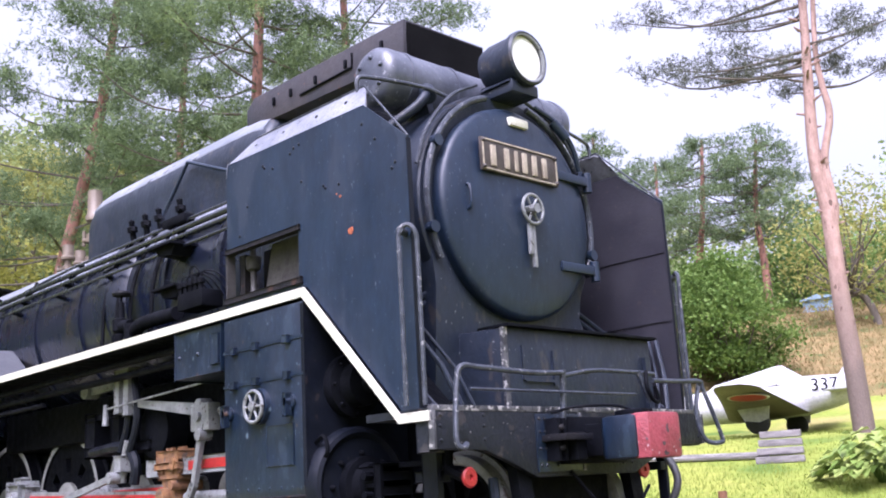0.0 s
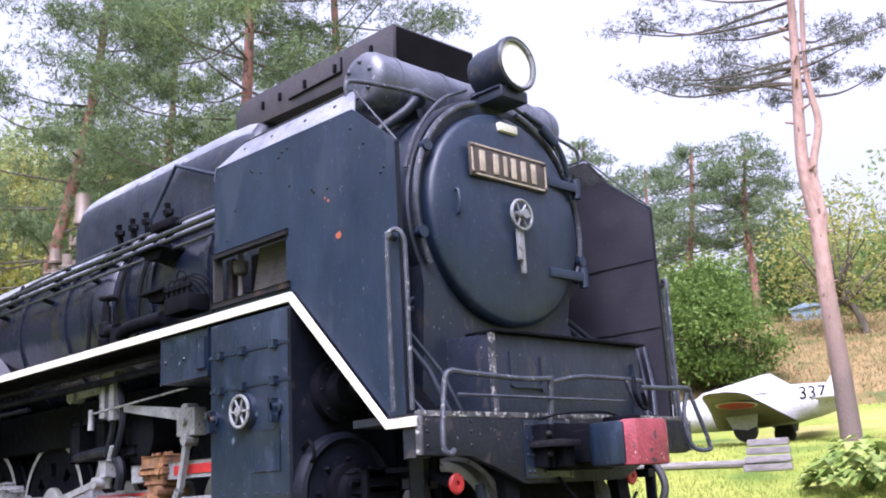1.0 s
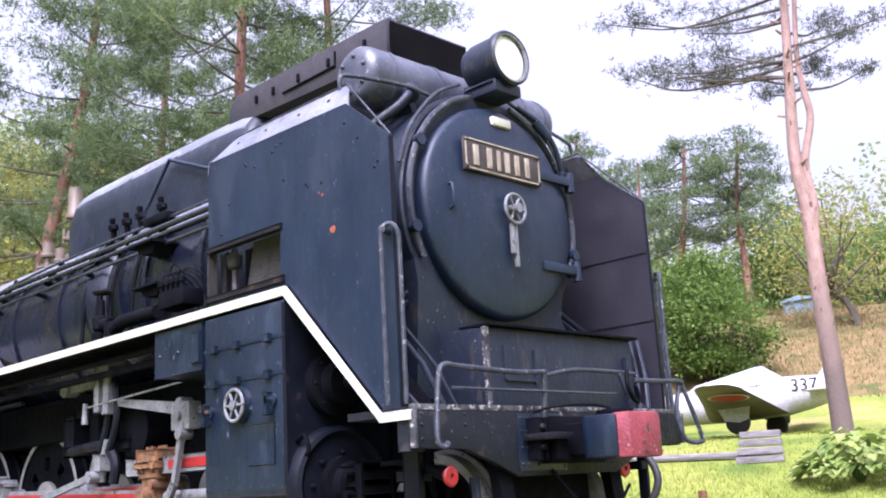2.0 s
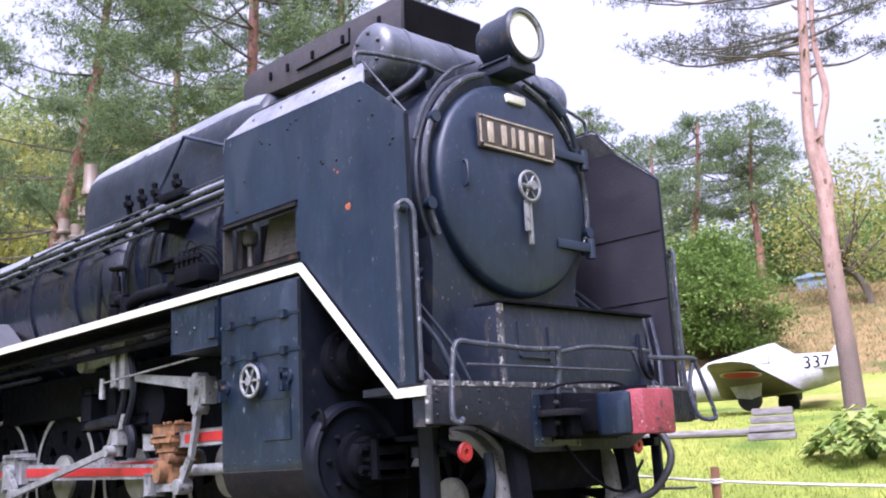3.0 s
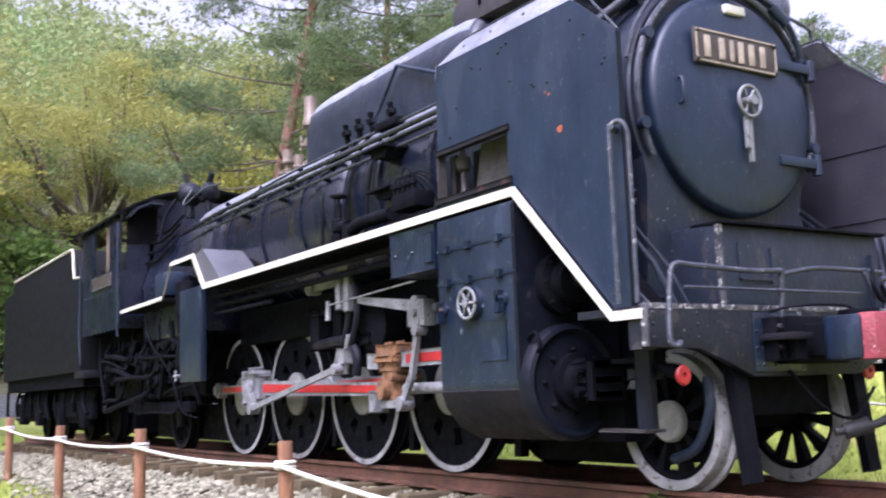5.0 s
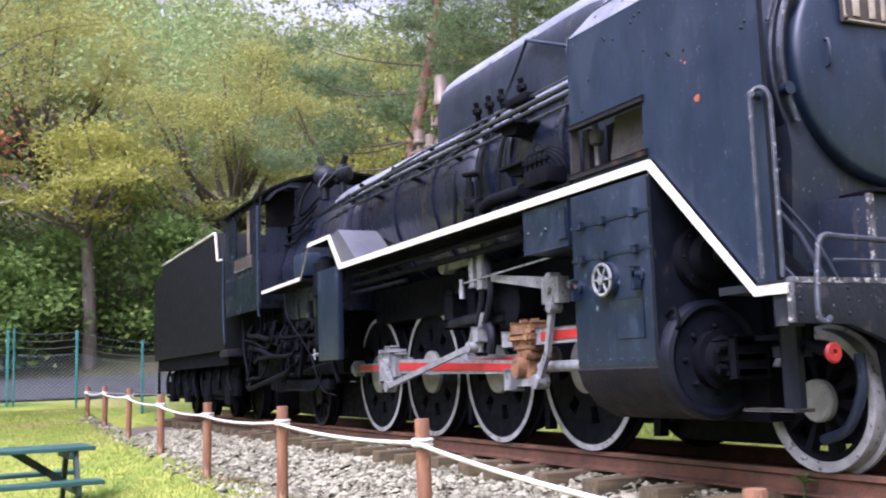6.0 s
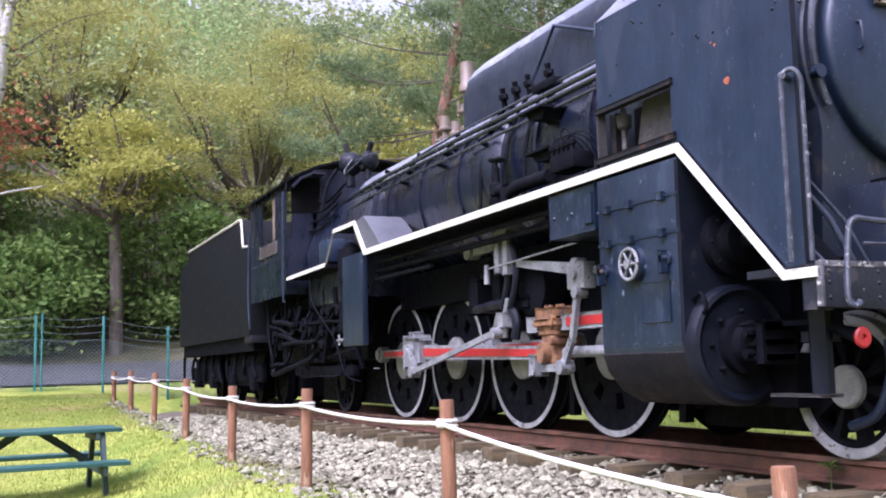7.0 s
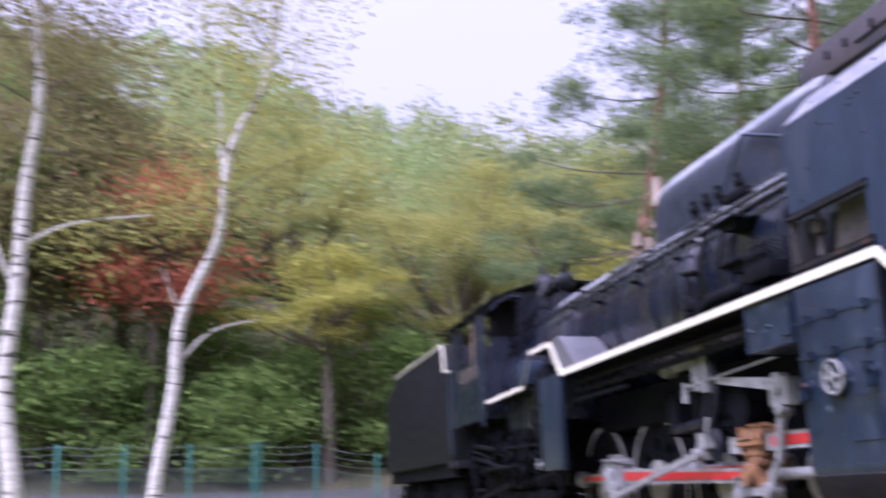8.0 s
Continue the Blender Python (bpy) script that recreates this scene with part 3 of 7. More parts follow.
for k in range(6):
    a = radians(60 * k + 20)
    rivet(bm, (2.21 + 0.13 * math.cos(a), -0.915, 3.50 + 0.13 * math.sin(a)), (0, -1, 0), 0.02, 0.025)
pieces("drum_bolt", bm, M_WORN, heater)
for y in (-0.5, 0.5):
    prism(bm := B(), [(2.06, 3.15), (2.42, 3.15), (2.36, 3.36), (2.12, 3.36)], y - 0.03, y + 0.03)
    part("drum_saddle", bm, M_DECK, heater)
for y in (-1, 1):
    bm = B()
    tube(bm, [(2.45, y * 1.23, 3.22), (2.44, y * 1.225, 3.31), (2.46, y * 1.15, 3.345), (2.56, y * 0.75, 3.34), (2.60, y * 0.55, 3.30)], 0.015, 8)
    part("top_handrail", bm, M_RAILS, heater)
bm = B()
tube(bm, [(2.35, -0.55, 3.45), (2.45, -0.60, 3.38), (2.45, -0.70, 3.25), (2.30, -0.86, 3.08), (2.2, -0.92, 2.9)], 0.036, 12)
rod(bm, (2.42, -0.575, 3.40), (2.47, -0.61, 3.33), 0.06, n=14)
part("heater_pipe", bm, M_DECK, heater)
for y in (-1, 1):
    bm = B()
    tube(bm, [(2.6, y * 0.25, 3.46), (2.64, y * 0.55, 3.30), (2.64, y * 0.80, 3.02), (2.62, y * 0.90, 2.75)], 0.014, 6)
    part("lamp_conduit", bm, M_RAILS, heater)
bm = B()
tube(bm, [(2.62, 0.35, 3.42), (2.7, 0.50, 3.30), (2.74, 0.62, 3.12), (2.72, 0.70, 2.95)], 0.02, 8)
rod(bm, (2.70, 0.46, 3.30), (2.74, 0.56, 3.18), 0.04)
part("conduit_joint", bm, M_PAINT, heater)

# chimney and its long smoke collector
lathe(bm := B(), (1.55, 0, 3.3), (0, 0, 1), [(0, 0.34), (0.25, 0.30), (0.55, 0.30), (0.55, 0.22), (0.1, 0.22)], 32)
chimney = part("chimney", bm, M_BLACK, loco)
bm = B()
w = 0.39
prism(bm, [(-0.12, 3.90), (2.0, 3.84), (2.02, 4.165), (0.0, 4.17), (-0.12, 4.08)], -w, w + 0.10, "y", 0.008)
coll = part("smoke_collector", bm, mat("sooty_brown_sheet", (0.017, 0.017, 0.025), (0.030, 0.025, 0.029), 3, 0.6, 0.75, bump=0.2,
                                      spots=[(RUST, 8.0, 0.66)]), loco, "long sooty sheet-metal smoke collector box")
bm = B()
for x in (0.3, 0.55, 0.9, 1.3, 1.75):
    part("collector_lug", box(B(), x, x + 0.03, -w - 0.02, -w, 4.00, 4.07, 0.004), M_BLACK, coll)
tube(bm, [(0.7, -w - 0.01, 3.97), (1.4, -w - 0.01, 3.98), (1.4, -w - 0.01, 4.10)], 0.010, 6, curved=False)
part("collector_pipe", bm, M_BLACK, coll)
# Black panel on the closed box stands for the shade in its mouth.
box(bm := B(), 2.012, 2.026, -w + 0.03, w + 0.08, 3.87, 4.145)
part("collector_mouth", bm, M_INT, coll)

# combined dome
bm = B()
half = [(0.52, 3.15), (0.52, 3.60), (0.51, 3.72), (0.475, 3.82), (0.42, 3.90), (0.34, 3.97), (0.24, 4.015), (0.12, 4.035)]
sec = [(-y, z) for y, z in half] + list(reversed(half))
rings = []
for x, k in ((-3.04, 0.78), (-3.02, 0.88), (-2.96, 0.945), (-2.86, 0.985), (-2.70, 1.0), (-0.2, 1.0), (0.1, 0.99), (0.28, 0.95), (0.34, 0.86)):
    rings.append([bm.verts.new((x, y * (0.75 + 0.25 * k), 3.15 + (z - 3.15) * k)) for y, z in sec])
for a, b in zip(rings, rings[1:]):
    for i in range(len(sec) - 1):
        bm.faces.new((a[i], a[i + 1], b[i + 1], b[i]))
bm.faces.new(rings[0])
bm.faces.new(list(reversed(rings[-1])))
dome = part("dome", bm, M_DECK, loco, "long loaf-shaped sand and steam dome cover", 55)
# Pale cap over the dome top: its sky reflection is painted in.
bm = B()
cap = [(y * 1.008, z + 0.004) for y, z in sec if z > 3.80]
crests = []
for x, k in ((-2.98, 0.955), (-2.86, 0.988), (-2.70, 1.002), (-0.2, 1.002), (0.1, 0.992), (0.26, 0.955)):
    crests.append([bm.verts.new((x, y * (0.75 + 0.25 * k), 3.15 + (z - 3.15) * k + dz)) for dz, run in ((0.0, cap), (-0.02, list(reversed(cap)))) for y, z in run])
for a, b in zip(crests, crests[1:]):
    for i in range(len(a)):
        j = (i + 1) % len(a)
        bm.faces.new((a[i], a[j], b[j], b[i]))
part("dome_crest", bm, M_SHEEN, dome, "pale crest strip of the dome, sky sheen painted in", 55)
bm = B()
tube(bm, [(-1.23, -0.64, 3.25), (-0.86, -0.56, 3.77), (0.3, -0.62, 3.32)], 0.018, 8, curved=False)
part("dome_handrail", bm, M_PAINT, dome)
for x in (-1.78, -1.51, -1.25, -0.86):
    bm = B()
    lathe(bm, (x, -0.62, 3.19), (0.1, -0.2, 1), [(0, 0.03), (0.08, 0.03), (0.09, 0.05), (0.14, 0.05), (0.15, 0.025), (0.2, 0.03), (0.22, 0.0)], 12)
    rod(bm, (x, -0.63, 3.27), (x + 0.1, -0.68, 3.29), 0.022)
    tube(bm, [(x, -0.62, 3.21), (x, -0.76, 3.0), (x, -0.90, 2.6), (x, -0.93, 2.1)], 0.018, 6)
    part("sand_valve", bm, M_BLACK, dome)
box(bm := B(), -1.0, -0.6, -0.75, -0.55, 3.12, 3.2, 0.02)
part("dome_step", bm, M_BLACK, dome)

# pipes and handrail along the boiler
for y, z, r, x0, x1 in ((-0.80, 3.02, 0.028, -6.9, 1.05), (-0.85, 2.93, 0.022, -6.9, 1.05), (-0.93, 2.80, 0.015, -6.6, 1.05), (-0.70, 3.14, 0.016, -5.2, 1.05)):
    bm = B()
    tube(bm, [(x0, y, z - 0.14), (x0 + 0.8, y, z - 0.06), (x0 + 2.2, y, z), (-0.5, y, z), (x1, y, z)], r, 8, 4)
    pipe = part("boiler_pipe", bm, M_LAG, loco)
    for x in (-5.0, -3.9, -2.8, -1.7, -0.6, 0.4):
        part("pipe_clip", rod(B(), (x, y * 0.9, z - 0.03), (x, y * 1.01, z), r + 0.012, n=8), M_BLACK, pipe)
# clack valve, feed pipe, lubricator, steps on the boiler side
bm = B()
lathe(bm, (-1.27, -1.0, 2.1), (0, 0, 1), [(0, 0), (0, 0.07), (0.06, 0.075), (0.07, 0.05), (0.1, 0.075), (0.2, 0.075), (0.22, 0.035), (0.36, 0.03), (0.37, 0.012), (0.42, 0.012)], 16)
rod(bm, (-1.27, -1.0, 2.24), (-1.08, -1.0, 2.22), 0.06)
clack = part("clack_valve", bm, M_BLACK, loco)
part("valve_wheel", lathe(B(), (-1.27, -1.0, 2.52), (0, 0, 1), [(0, 0.015), (0, 0.075), (0.02, 0.085), (0.04, 0.075), (0.04, 0.0)], 16), M_GRIME, clack)
bm = B()
tube(bm, [(-1.1, -1.0, 2.10), (-1.0, -1.02, 2.12), (-0.8, -1.04, 2.19), (-0.2, -1.04, 2.19)], 0.06, 12)
rod(bm, (-1.0, -1.02, 2.07), (-1.0, -1.02, 2.22), 0.08)
part("feed_pipe", bm, M_BLACK, clack)
box(bm := B(), -0.15, 0.22, -1.2, -1.0, 2.16, 2.30, 0.02)
lub = part("lubricator", bm, M_BLACK, loco)
for k in range(5):
    x = -0.12 + 0.075 * k
    bm = B()
    lathe(bm, (x, -1.18, 2.28), (0, 0, 1), [(0, 0.02), (0.06, 0.02), (0.065, 0.034), (0.10, 0.034), (0.11, 0.012), (0.13, 0.0)], 10)
    tube(bm, [(x, -1.18, 2.37), (x + 0.03, -1.16, 2.44), (x + 0.12, -1.08, 2.40), (x + 0.2, -1.0, 2.25)], 0.007, 5)
    part("lubricator_pump", bm, M_BLACK, lub)
bm = B()
tube(bm, [(0.05, -1.16, 2.36), (0.0, -1.17, 2.46), (0.06, -1.17, 2.50), (0.12, -1.16, 2.45), (0.09, -1.16, 2.36)], 0.008, 5)
part("lubricator_loop", bm, M_BLACK, lub)
lub.location = (0.22, 0, -0.02)
for x, z in ((-0.46, 2.80), (-0.38, 2.42)):
    bm = B()
    box(bm, x - 0.2, x + 0.2, -1.08, -0.80, z, z + 0.025, 0.006)
    prism(bm, [(x - 0.15, z), (x + 0.18, z), (x + 0.12, z - 0.08), (x - 0.1, z - 0.06)], -1.02, -0.84)
    part("boiler_step", bm, M_BLACK, loco)
# safety valves and whistle
for x, y, z, h, k in ((-3.62, -0.16, 3.34, 0.90, 1.0), (-4.35, -0.14, 3.30, 0.45, 0.8), (-4.55, 0.10, 3.30, 0.45, 0.8)):
    bm = B()
    lathe(bm, (x, y, z), (0, 0, 1), [(0, 0.10 * k), (h * .12, 0.10 * k), (h * .14, 0.06 * k), (h * .3, 0.055 * k), (h * .32, 0.09 * k), (h * .42, 0.09 * k),
          (h * .45, 0.05 * k), (h * .58, 0.05 * k), (h * .6, 0.10 * k), (h * .66, 0.105 * k), (h * .7, 0.085 * k), (h, 0.08 * k), (h, 0.0)], 20)
    rod(bm, (x, y, z + h * 0.37), (x - 0.16, y - 0.05, z + h * 0.37), 0.03 * k)
    rod(bm, (x - 0.16, y - 0.05, z + h * 0.3), (x - 0.16, y - 0.05, z + h * 0.5), 0.02 * k)
    part("safety_valve", bm, M_CREAM, loco, "cream-painted brass safety valve")
# turbo generator and pipes before the cab
bm = B()
lathe(bm, (-7.05, -0.62, 3.62), (0.75, 0.66, 0), [(0, 0), (0, 0.08), (0.03, 0.14), (0.09, 0.172), (0.22, 0.172), (0.28, 0.13), (0.33, 0.09), (0.33, 0)], 24)
rod(bm, (-6.95, -0.52, 3.28), (-6.95, -0.52, 3.55), 0.07)
rod(bm, (-6.98, -0.55, 3.76), (-7.02, -0.58, 3.93), 0.03)
lathe(bm, (-6.50, -0.46, 3.58), (0.75, 0.66, 0), [(0, 0), (0, 0.09), (0.03, 0.135), (0.12, 0.145), (0.18, 0.10), (0.20, 0)], 22)
rod(bm, (-6.44, -0.42, 3.70), (-6.36, -0.40, 3.84), 0.045)
rod(bm, (-6.76, -0.50, 3.60), (-6.50, -0.46, 3.60), 0.05)
rod(bm, (-6.45, -0.42, 3.30), (-6.45, -0.42, 3.5), 0.05)
gen = part("turbo_generator", bm, M_DARKNAVY, loco)
tube(bm := B(), [(-6.62, -0.60, 3.62), (-6.60, -0.72, 3.46), (-6.42, -0.78, 3.36), (-6.2, -0.74, 3.42), (-5.9, -0.66, 3.52), (-5.5, -0.60, 3.50)], 0.013, 7)
part("generator_conduit", bm, M_RAILS, gen)
tube(bm := B(), [(-7.05, -0.7, 3.55), (-7.05, -0.85, 3.3), (-7.0, -0.95, 2.9)], 0.026, 8)
part("exhaust_pipe", bm, M_BLACK, gen)
bm = B()
for k, (y, z) in enumerate(((-0.92, 3.05), (-0.97, 2.9), (-1.0, 2.76), (-0.86, 3.18))):
    tube(bm, [(-7.44, y, z - 0.1), (-6.9, y, z - 0.12), (-6.3, y + 0.04, z + 0.02)], 0.02, 6)
part("cab_pipes", bm, M_BLACK, loco)

# running board with white edge, raised over the reservoir
def stripe_board(s):
    bm = B()
    box(bm, -3.98, 1.98, s * 0.8, s * 1.355, 1.93, 1.975)
    box(bm, -7.4, -5.45, s * 0.9, s * 1.355, 1.92, 1.965)
    box(bm, -5.15, -4.35, s * 0.9, s * 1.355, 2.33, 2.36)
    board = part("running_board", bm, M_BLACK, loco)
    prism(bm := B(), [(-4.35, 2.36), (-3.98, 1.98), (-3.50, 1.985), (-3.78, 2.2), (-4.08, 2.40)], s * 0.85, s * 1.35)
    part("sloping_cover", bm, M_GREYTOP, board, "grey sloping cover plate")
    e = s * 1.358
    f = s * 1.378
    top = [(-7.4, 1.965), (-5.47, 1.985), (-5.15, 2.375), (-4.33, 2.375), (-3.96, 1.985), (1.985, 1.985), (2.87, 1.085), (3.12, 1.085)]
    low = [(-7.4, 1.915), (-5.52, 1.935), (-5.19, 2.325), (-4.37, 2.325), (-4.0, 1.92), (1.966, 1.925), (2.868, 1.030), (3.12, 1.030)]
    n = len(top)
    for i in range(n - 1):
        prism(bm := B(), [low[i], low[i + 1], top[i + 1], top[i]], e, f)
        part("edge_stripe", bm, M_STRIPE, board, "white painted edge stripe")
    bm = B()
    prism(bm, [(1.95, 1.93), (1.95, 1.975), (2.86, 1.075), (2.84, 1.03)], s * 0.85, s * 1.355)
    part("sloping_apron", bm, M_BLACK, board)
    return board


stripe_board(-1)
stripe_board(1)


# smoke deflectors
def deflector(s):
    y0, y1 = s * 1.325, s * 1.337
    bm = B()
    outer = [(1.03, 2.42), (1.90, 2.42), (1.90, 2.06), (1.03, 2.06), (1.03, 1.98), (1.985, 1.99), (2.875, 1.085), (3.02, 1.085), (3.02, 2.73), (2.62, 3.055), (1.06, 3.075), (1.03, 3.02)]
    prism(bm, outer, y0, y1)
    d = part("smoke_deflector", bm, M_PAINT, loco, "tall navy smoke deflector plate, chipped and rust-spotted")
    # The bent strip is painted paler to carry sky light; its chips are wear.
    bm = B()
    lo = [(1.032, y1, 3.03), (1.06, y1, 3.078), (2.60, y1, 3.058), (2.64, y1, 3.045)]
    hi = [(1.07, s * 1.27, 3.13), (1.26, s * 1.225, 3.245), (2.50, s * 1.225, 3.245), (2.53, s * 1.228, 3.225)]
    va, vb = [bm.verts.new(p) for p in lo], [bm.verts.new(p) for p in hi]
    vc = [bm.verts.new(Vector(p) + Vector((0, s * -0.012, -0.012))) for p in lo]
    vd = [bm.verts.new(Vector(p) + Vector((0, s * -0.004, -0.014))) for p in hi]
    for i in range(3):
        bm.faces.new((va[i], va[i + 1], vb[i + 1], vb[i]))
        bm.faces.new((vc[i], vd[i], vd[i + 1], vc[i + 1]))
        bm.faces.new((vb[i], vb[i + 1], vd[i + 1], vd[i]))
    part("bent_top_edge", bm, M_SKYLIT, d, "bent top edge in pale grey, sky light in its colour, with dark chips")
    bm = B()
    tube(bm, [(1.03, y1, 2.98), (1.05, y1, 3.08), (1.13, s * 1.24, 3.17), (1.28, s * 1.225, 3.25), (2.51, s * 1.225, 3.25), (3.02, s * 1.335, 2.735)], 0.008, 6, curved=False)
    part("edge_bead", bm, M_RAILS, d)
    for x in (1.34, 1.68, 2.06, 2.38):
        part("edge_bolt", rivet(B(), (x, s * 1.272, 3.158), (0, s * 0.86, 0.5), 0.018, 0.014), M_DARKNAVY, d)
    box(bm := B(), 3.012, 3.022, s * 1.318, s * 1.341, 1.10, 2.72, 0.003)
    part("front_edge_strip", bm, M_DARKNAVY, d)
    bm = B()
    rnd = random.Random(5)
    for x, z in ((1.5, 2.95), (1.52, 2.93), (2.6, 2.93), (2.72, 2.80), (1.95, 2.72), (2.35, 2.6), (2.9, 2.6), (1.3, 2.7), (2.9, 2.1), (1.2, 2.5), (1.87, 2.98), (1.83, 2.95), (1.93, 2.99), (1.62, 2.90), (2.21, 2.61), (2.19, 2.63), (2.87, 2.57)):
        rivet(bm, (x, y1, z), (0, s, 0), 0.012, 0.008)
    pieces("bolt", bm, M_DARKNAVY, d)
    for x, z, r in ((2.454, 2.265, 0.026), (2.36, 2.515, 0.010), (2.325, 2.54, 0.007)):
        ring_ = [(x + r * rnd.uniform(0.75, 1.15) * math.cos(k * 0.57), z + r * rnd.uniform(0.6, 1.1) * math.sin(k * 0.57)) for k in range(11)]
        part("rust_blister", prism(B(), ring_, y1, y1 + s * 0.003), M_BLISTER, d, "flaked patch of orange rust")
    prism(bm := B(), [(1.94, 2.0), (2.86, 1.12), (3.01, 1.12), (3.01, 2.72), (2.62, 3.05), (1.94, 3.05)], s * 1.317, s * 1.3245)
    part("inner_face", bm, M_INNER, d, "violet-black inner face")
    for z in (2.33, 1.80):
        box(bm := B(), 2.0 if z > 2 else 2.25, 3.0, s * 1.308, s * 1.3165, z, z + 0.010)
        part("deflector_rib", bm, M_INNER, d)
    box(bm := B(), 1.03, 1.925, s * 1.30, s * 1.352, 2.39, 2.425, 0.006)
    part("opening_lintel", bm, M_GRIME, d, "worn brown-grey batten over the opening")
    box(bm := B(), 1.02, 1.94, s * 1.27, s * 1.356, 2.025, 2.065, 0.006)
    part("opening_ledge", bm, M_GRIME, d)
    box(bm := B(), 1.03, 1.045, s * 1.28, s * 1.345, 2.06, 2.39, 0.004)
    part("opening_post", bm, M_DULL, d)
    # Added black sheet: the shade behind the opening is its colour.
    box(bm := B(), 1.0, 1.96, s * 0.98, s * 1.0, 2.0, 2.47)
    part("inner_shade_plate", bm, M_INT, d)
    prism(bm := B(), [(1.30, 2.04), (1.86, 2.04), (1.86, 2.42), (1.40, 2.42)], s * 1.185, s * 1.20)
    part("inner_plate", bm, M_DULL, d, "dull brown-grey plate behind the opening")
    bm = B()
    lathe(bm, (1.16, s * 1.20, 2.04), (0, 0, 1), [(0, 0.03), (0.05, 0.03), (0.06, 0.022), (0.22, 0.022), (0.24, 0.05), (0.29, 0.058), (0.33, 0.055), (0.34, 0.025), (0.39, 0.02), (0.39, 0)], 14)
    part("pump_rod", bm, M_DULL, d)
    box(bm := B(), 1.02, 1.09, s * 1.16, s * 1.22, 2.05, 2.40, 0.006)
    part("pump_bracket", bm, M_GRIME, d)
    bm = B()
    tube(bm, [(2.99, s * 1.42, 1.12), (2.99, s * 1.42, 1.95), (2.99, s * 1.415, 2.12), (3.03, s * 1.39, 2.17), (3.07, s * 1.36, 2.12), (3.07, s * 1.35, 1.95), (3.07, s * 1.35, 1.12)], 0.015, 8)
    rod(bm, (2.96, s * 1.335, 2.14), (3.0, s * 1.42, 2.14), 0.022)
    part("front_handrail", bm, M_RAILS, d, "worn grey-blue looped handrail")
    return d


deflector(-1)
deflector(1)


# cylinders and valve chests
def cylinder_block(s):
    bm = B()
    prism(bm, [(s * 0.5, 1.9), (s * 1.37, 1.9), (s * 1.37, 0.70), (s * 1.33, 0.55), (s * 1.22, 0.42), (s * 1.05, 0.33), (s * 0.85, 0.33), (s * 0.5, 0.5)], 1.03, 1.97, "x", 0.012)
    c = part("cylinder_casing", bm, M_BLUE, loco, "riveted dark blue cylinder casing, grimy below")
    bm = B()
    prism(bm, [(s * 1.374, 0.66), (s * 1.335, 0.545), (s * 1.225, 0.412), (s * 1.05, 0.322), (s * 0.85, 0.322), (s * 0.85, 0.34), (s * 1.04, 0.34), (s * 1.2, 0.43), (s * 1.32, 0.56), (s * 1.36, 0.67)], 1.035, 1.965, "x")
    part("casing_bottom", bm, M_GRIME, c)
    bm = B()
    for x in [1.06 + 0.127 * k for k in range(8)]:
        rivet(bm, (x, s * 1.37, 0.72), (0, s, 0), 0.011, 0.007)
    pieces("rivet", bm, M_BLUE, c)
    bm = B()
    for z in (1.42, 1.66):
        box(bm, 1.03, 1.97, s * 1.37, s * 1.378, z, z + 0.02)
        for x in (1.15, 1.42, 1.78):
            box(bm, x, x + 0.05, s * 1.37, s * 1.40, z - 0.015, z + 0.035, 0.004)
    part("casing_seam", bm, M_BLUE, c)
    # Front plate painted darker: the recess's shade and its dirt in one colour.
    prism(bm := B(), [(s * 0.52, 1.89), (s * 1.362, 1.89), (s * 1.362, 0.70), (s * 1.32, 0.56), (s * 1.21, 0.43), (s * 1.05, 0.345), (s * 0.85, 0.345), (s * 0.52, 0.5)], 1.966, 1.984, "x")
    part("casing_front", bm, M_DARKNAVY, c, "dark front plate, shade and dirt in its colour")
    box(bm := B(), 1.955, 1.988, s * 1.362, s * 1.376, 0.72, 1.88, 0.003)
    part("casing_edge", bm, M_DARKNAVY, c)
    # silver valve handwheel, clips
    bm = B()
    ctr = Vector((1.46, s * 1.42, 1.26))
    tube(bm, [ctr + Vector((0.105 * math.cos(radians(a)), 0, 0.105 * math.sin(radians(a)))) for a in range(0, 361, 20)], 0.012, 8, 1, curved=False)
    part("casing_handwheel", bm, M_SILVER, c, "silver spoked wheel")
    for a in range(0, 360, 60):
        part("handwheel_spoke", rod(B(), ctr, ctr + Vector((0.1 * math.cos(radians(a)), 0, 0.1 * math.sin(radians(a)))), 0.009, n=6), M_SILVER, c)
    part("handwheel_hub", rod(B(), ctr - Vector((0, s * 0.06, 0)), ctr + Vector((0, s * 0.02, 0)), 0.032), M_SILVER, c)
    part("wheel_dish", lathe(B(), (1.47, s * 1.37, 1.26), (0, s, 0), [(0, 0.125), (0.035, 0.12), (0.035, 0.0)], 24), M_BLUE, c)
    for x, z in ((1.10, 1.24), (1.83, 1.26)):
        bm = B()
        lathe(bm, (x, s * 1.37, z), (0, s, 0), [(0, 0.05), (0.02, 0.05), (0.025, 0.03), (0.06, 0.025), (0.06, 0)], 12)
        box(bm, x - 0.02, x + 0.02, s * 1.39, s * 1.43, z - 0.09, z + 0.05, 0.006)
        part("casing_clip", bm, M_BLUE, c)
    # lower hatch outline
    box(bm := B(), 1.55, 1.85, s * 1.37, s * 1.376, 0.86, 1.12, 0.004)
    part("casing_hatch", bm, M_BLUE, c)
    # cylinder cover and valve cover
    bm = B()
    lathe(bm, (1.97, s * 1.0, 0.70), (1, 0, 0), [(0, 0.385), (0.07, 0.385), (0.10, 0.372), (0.112, 0.345), (0.10, 0.325), (0.085, 0.31), (0.095, 0.20), (0.10, 0.0)], 40)
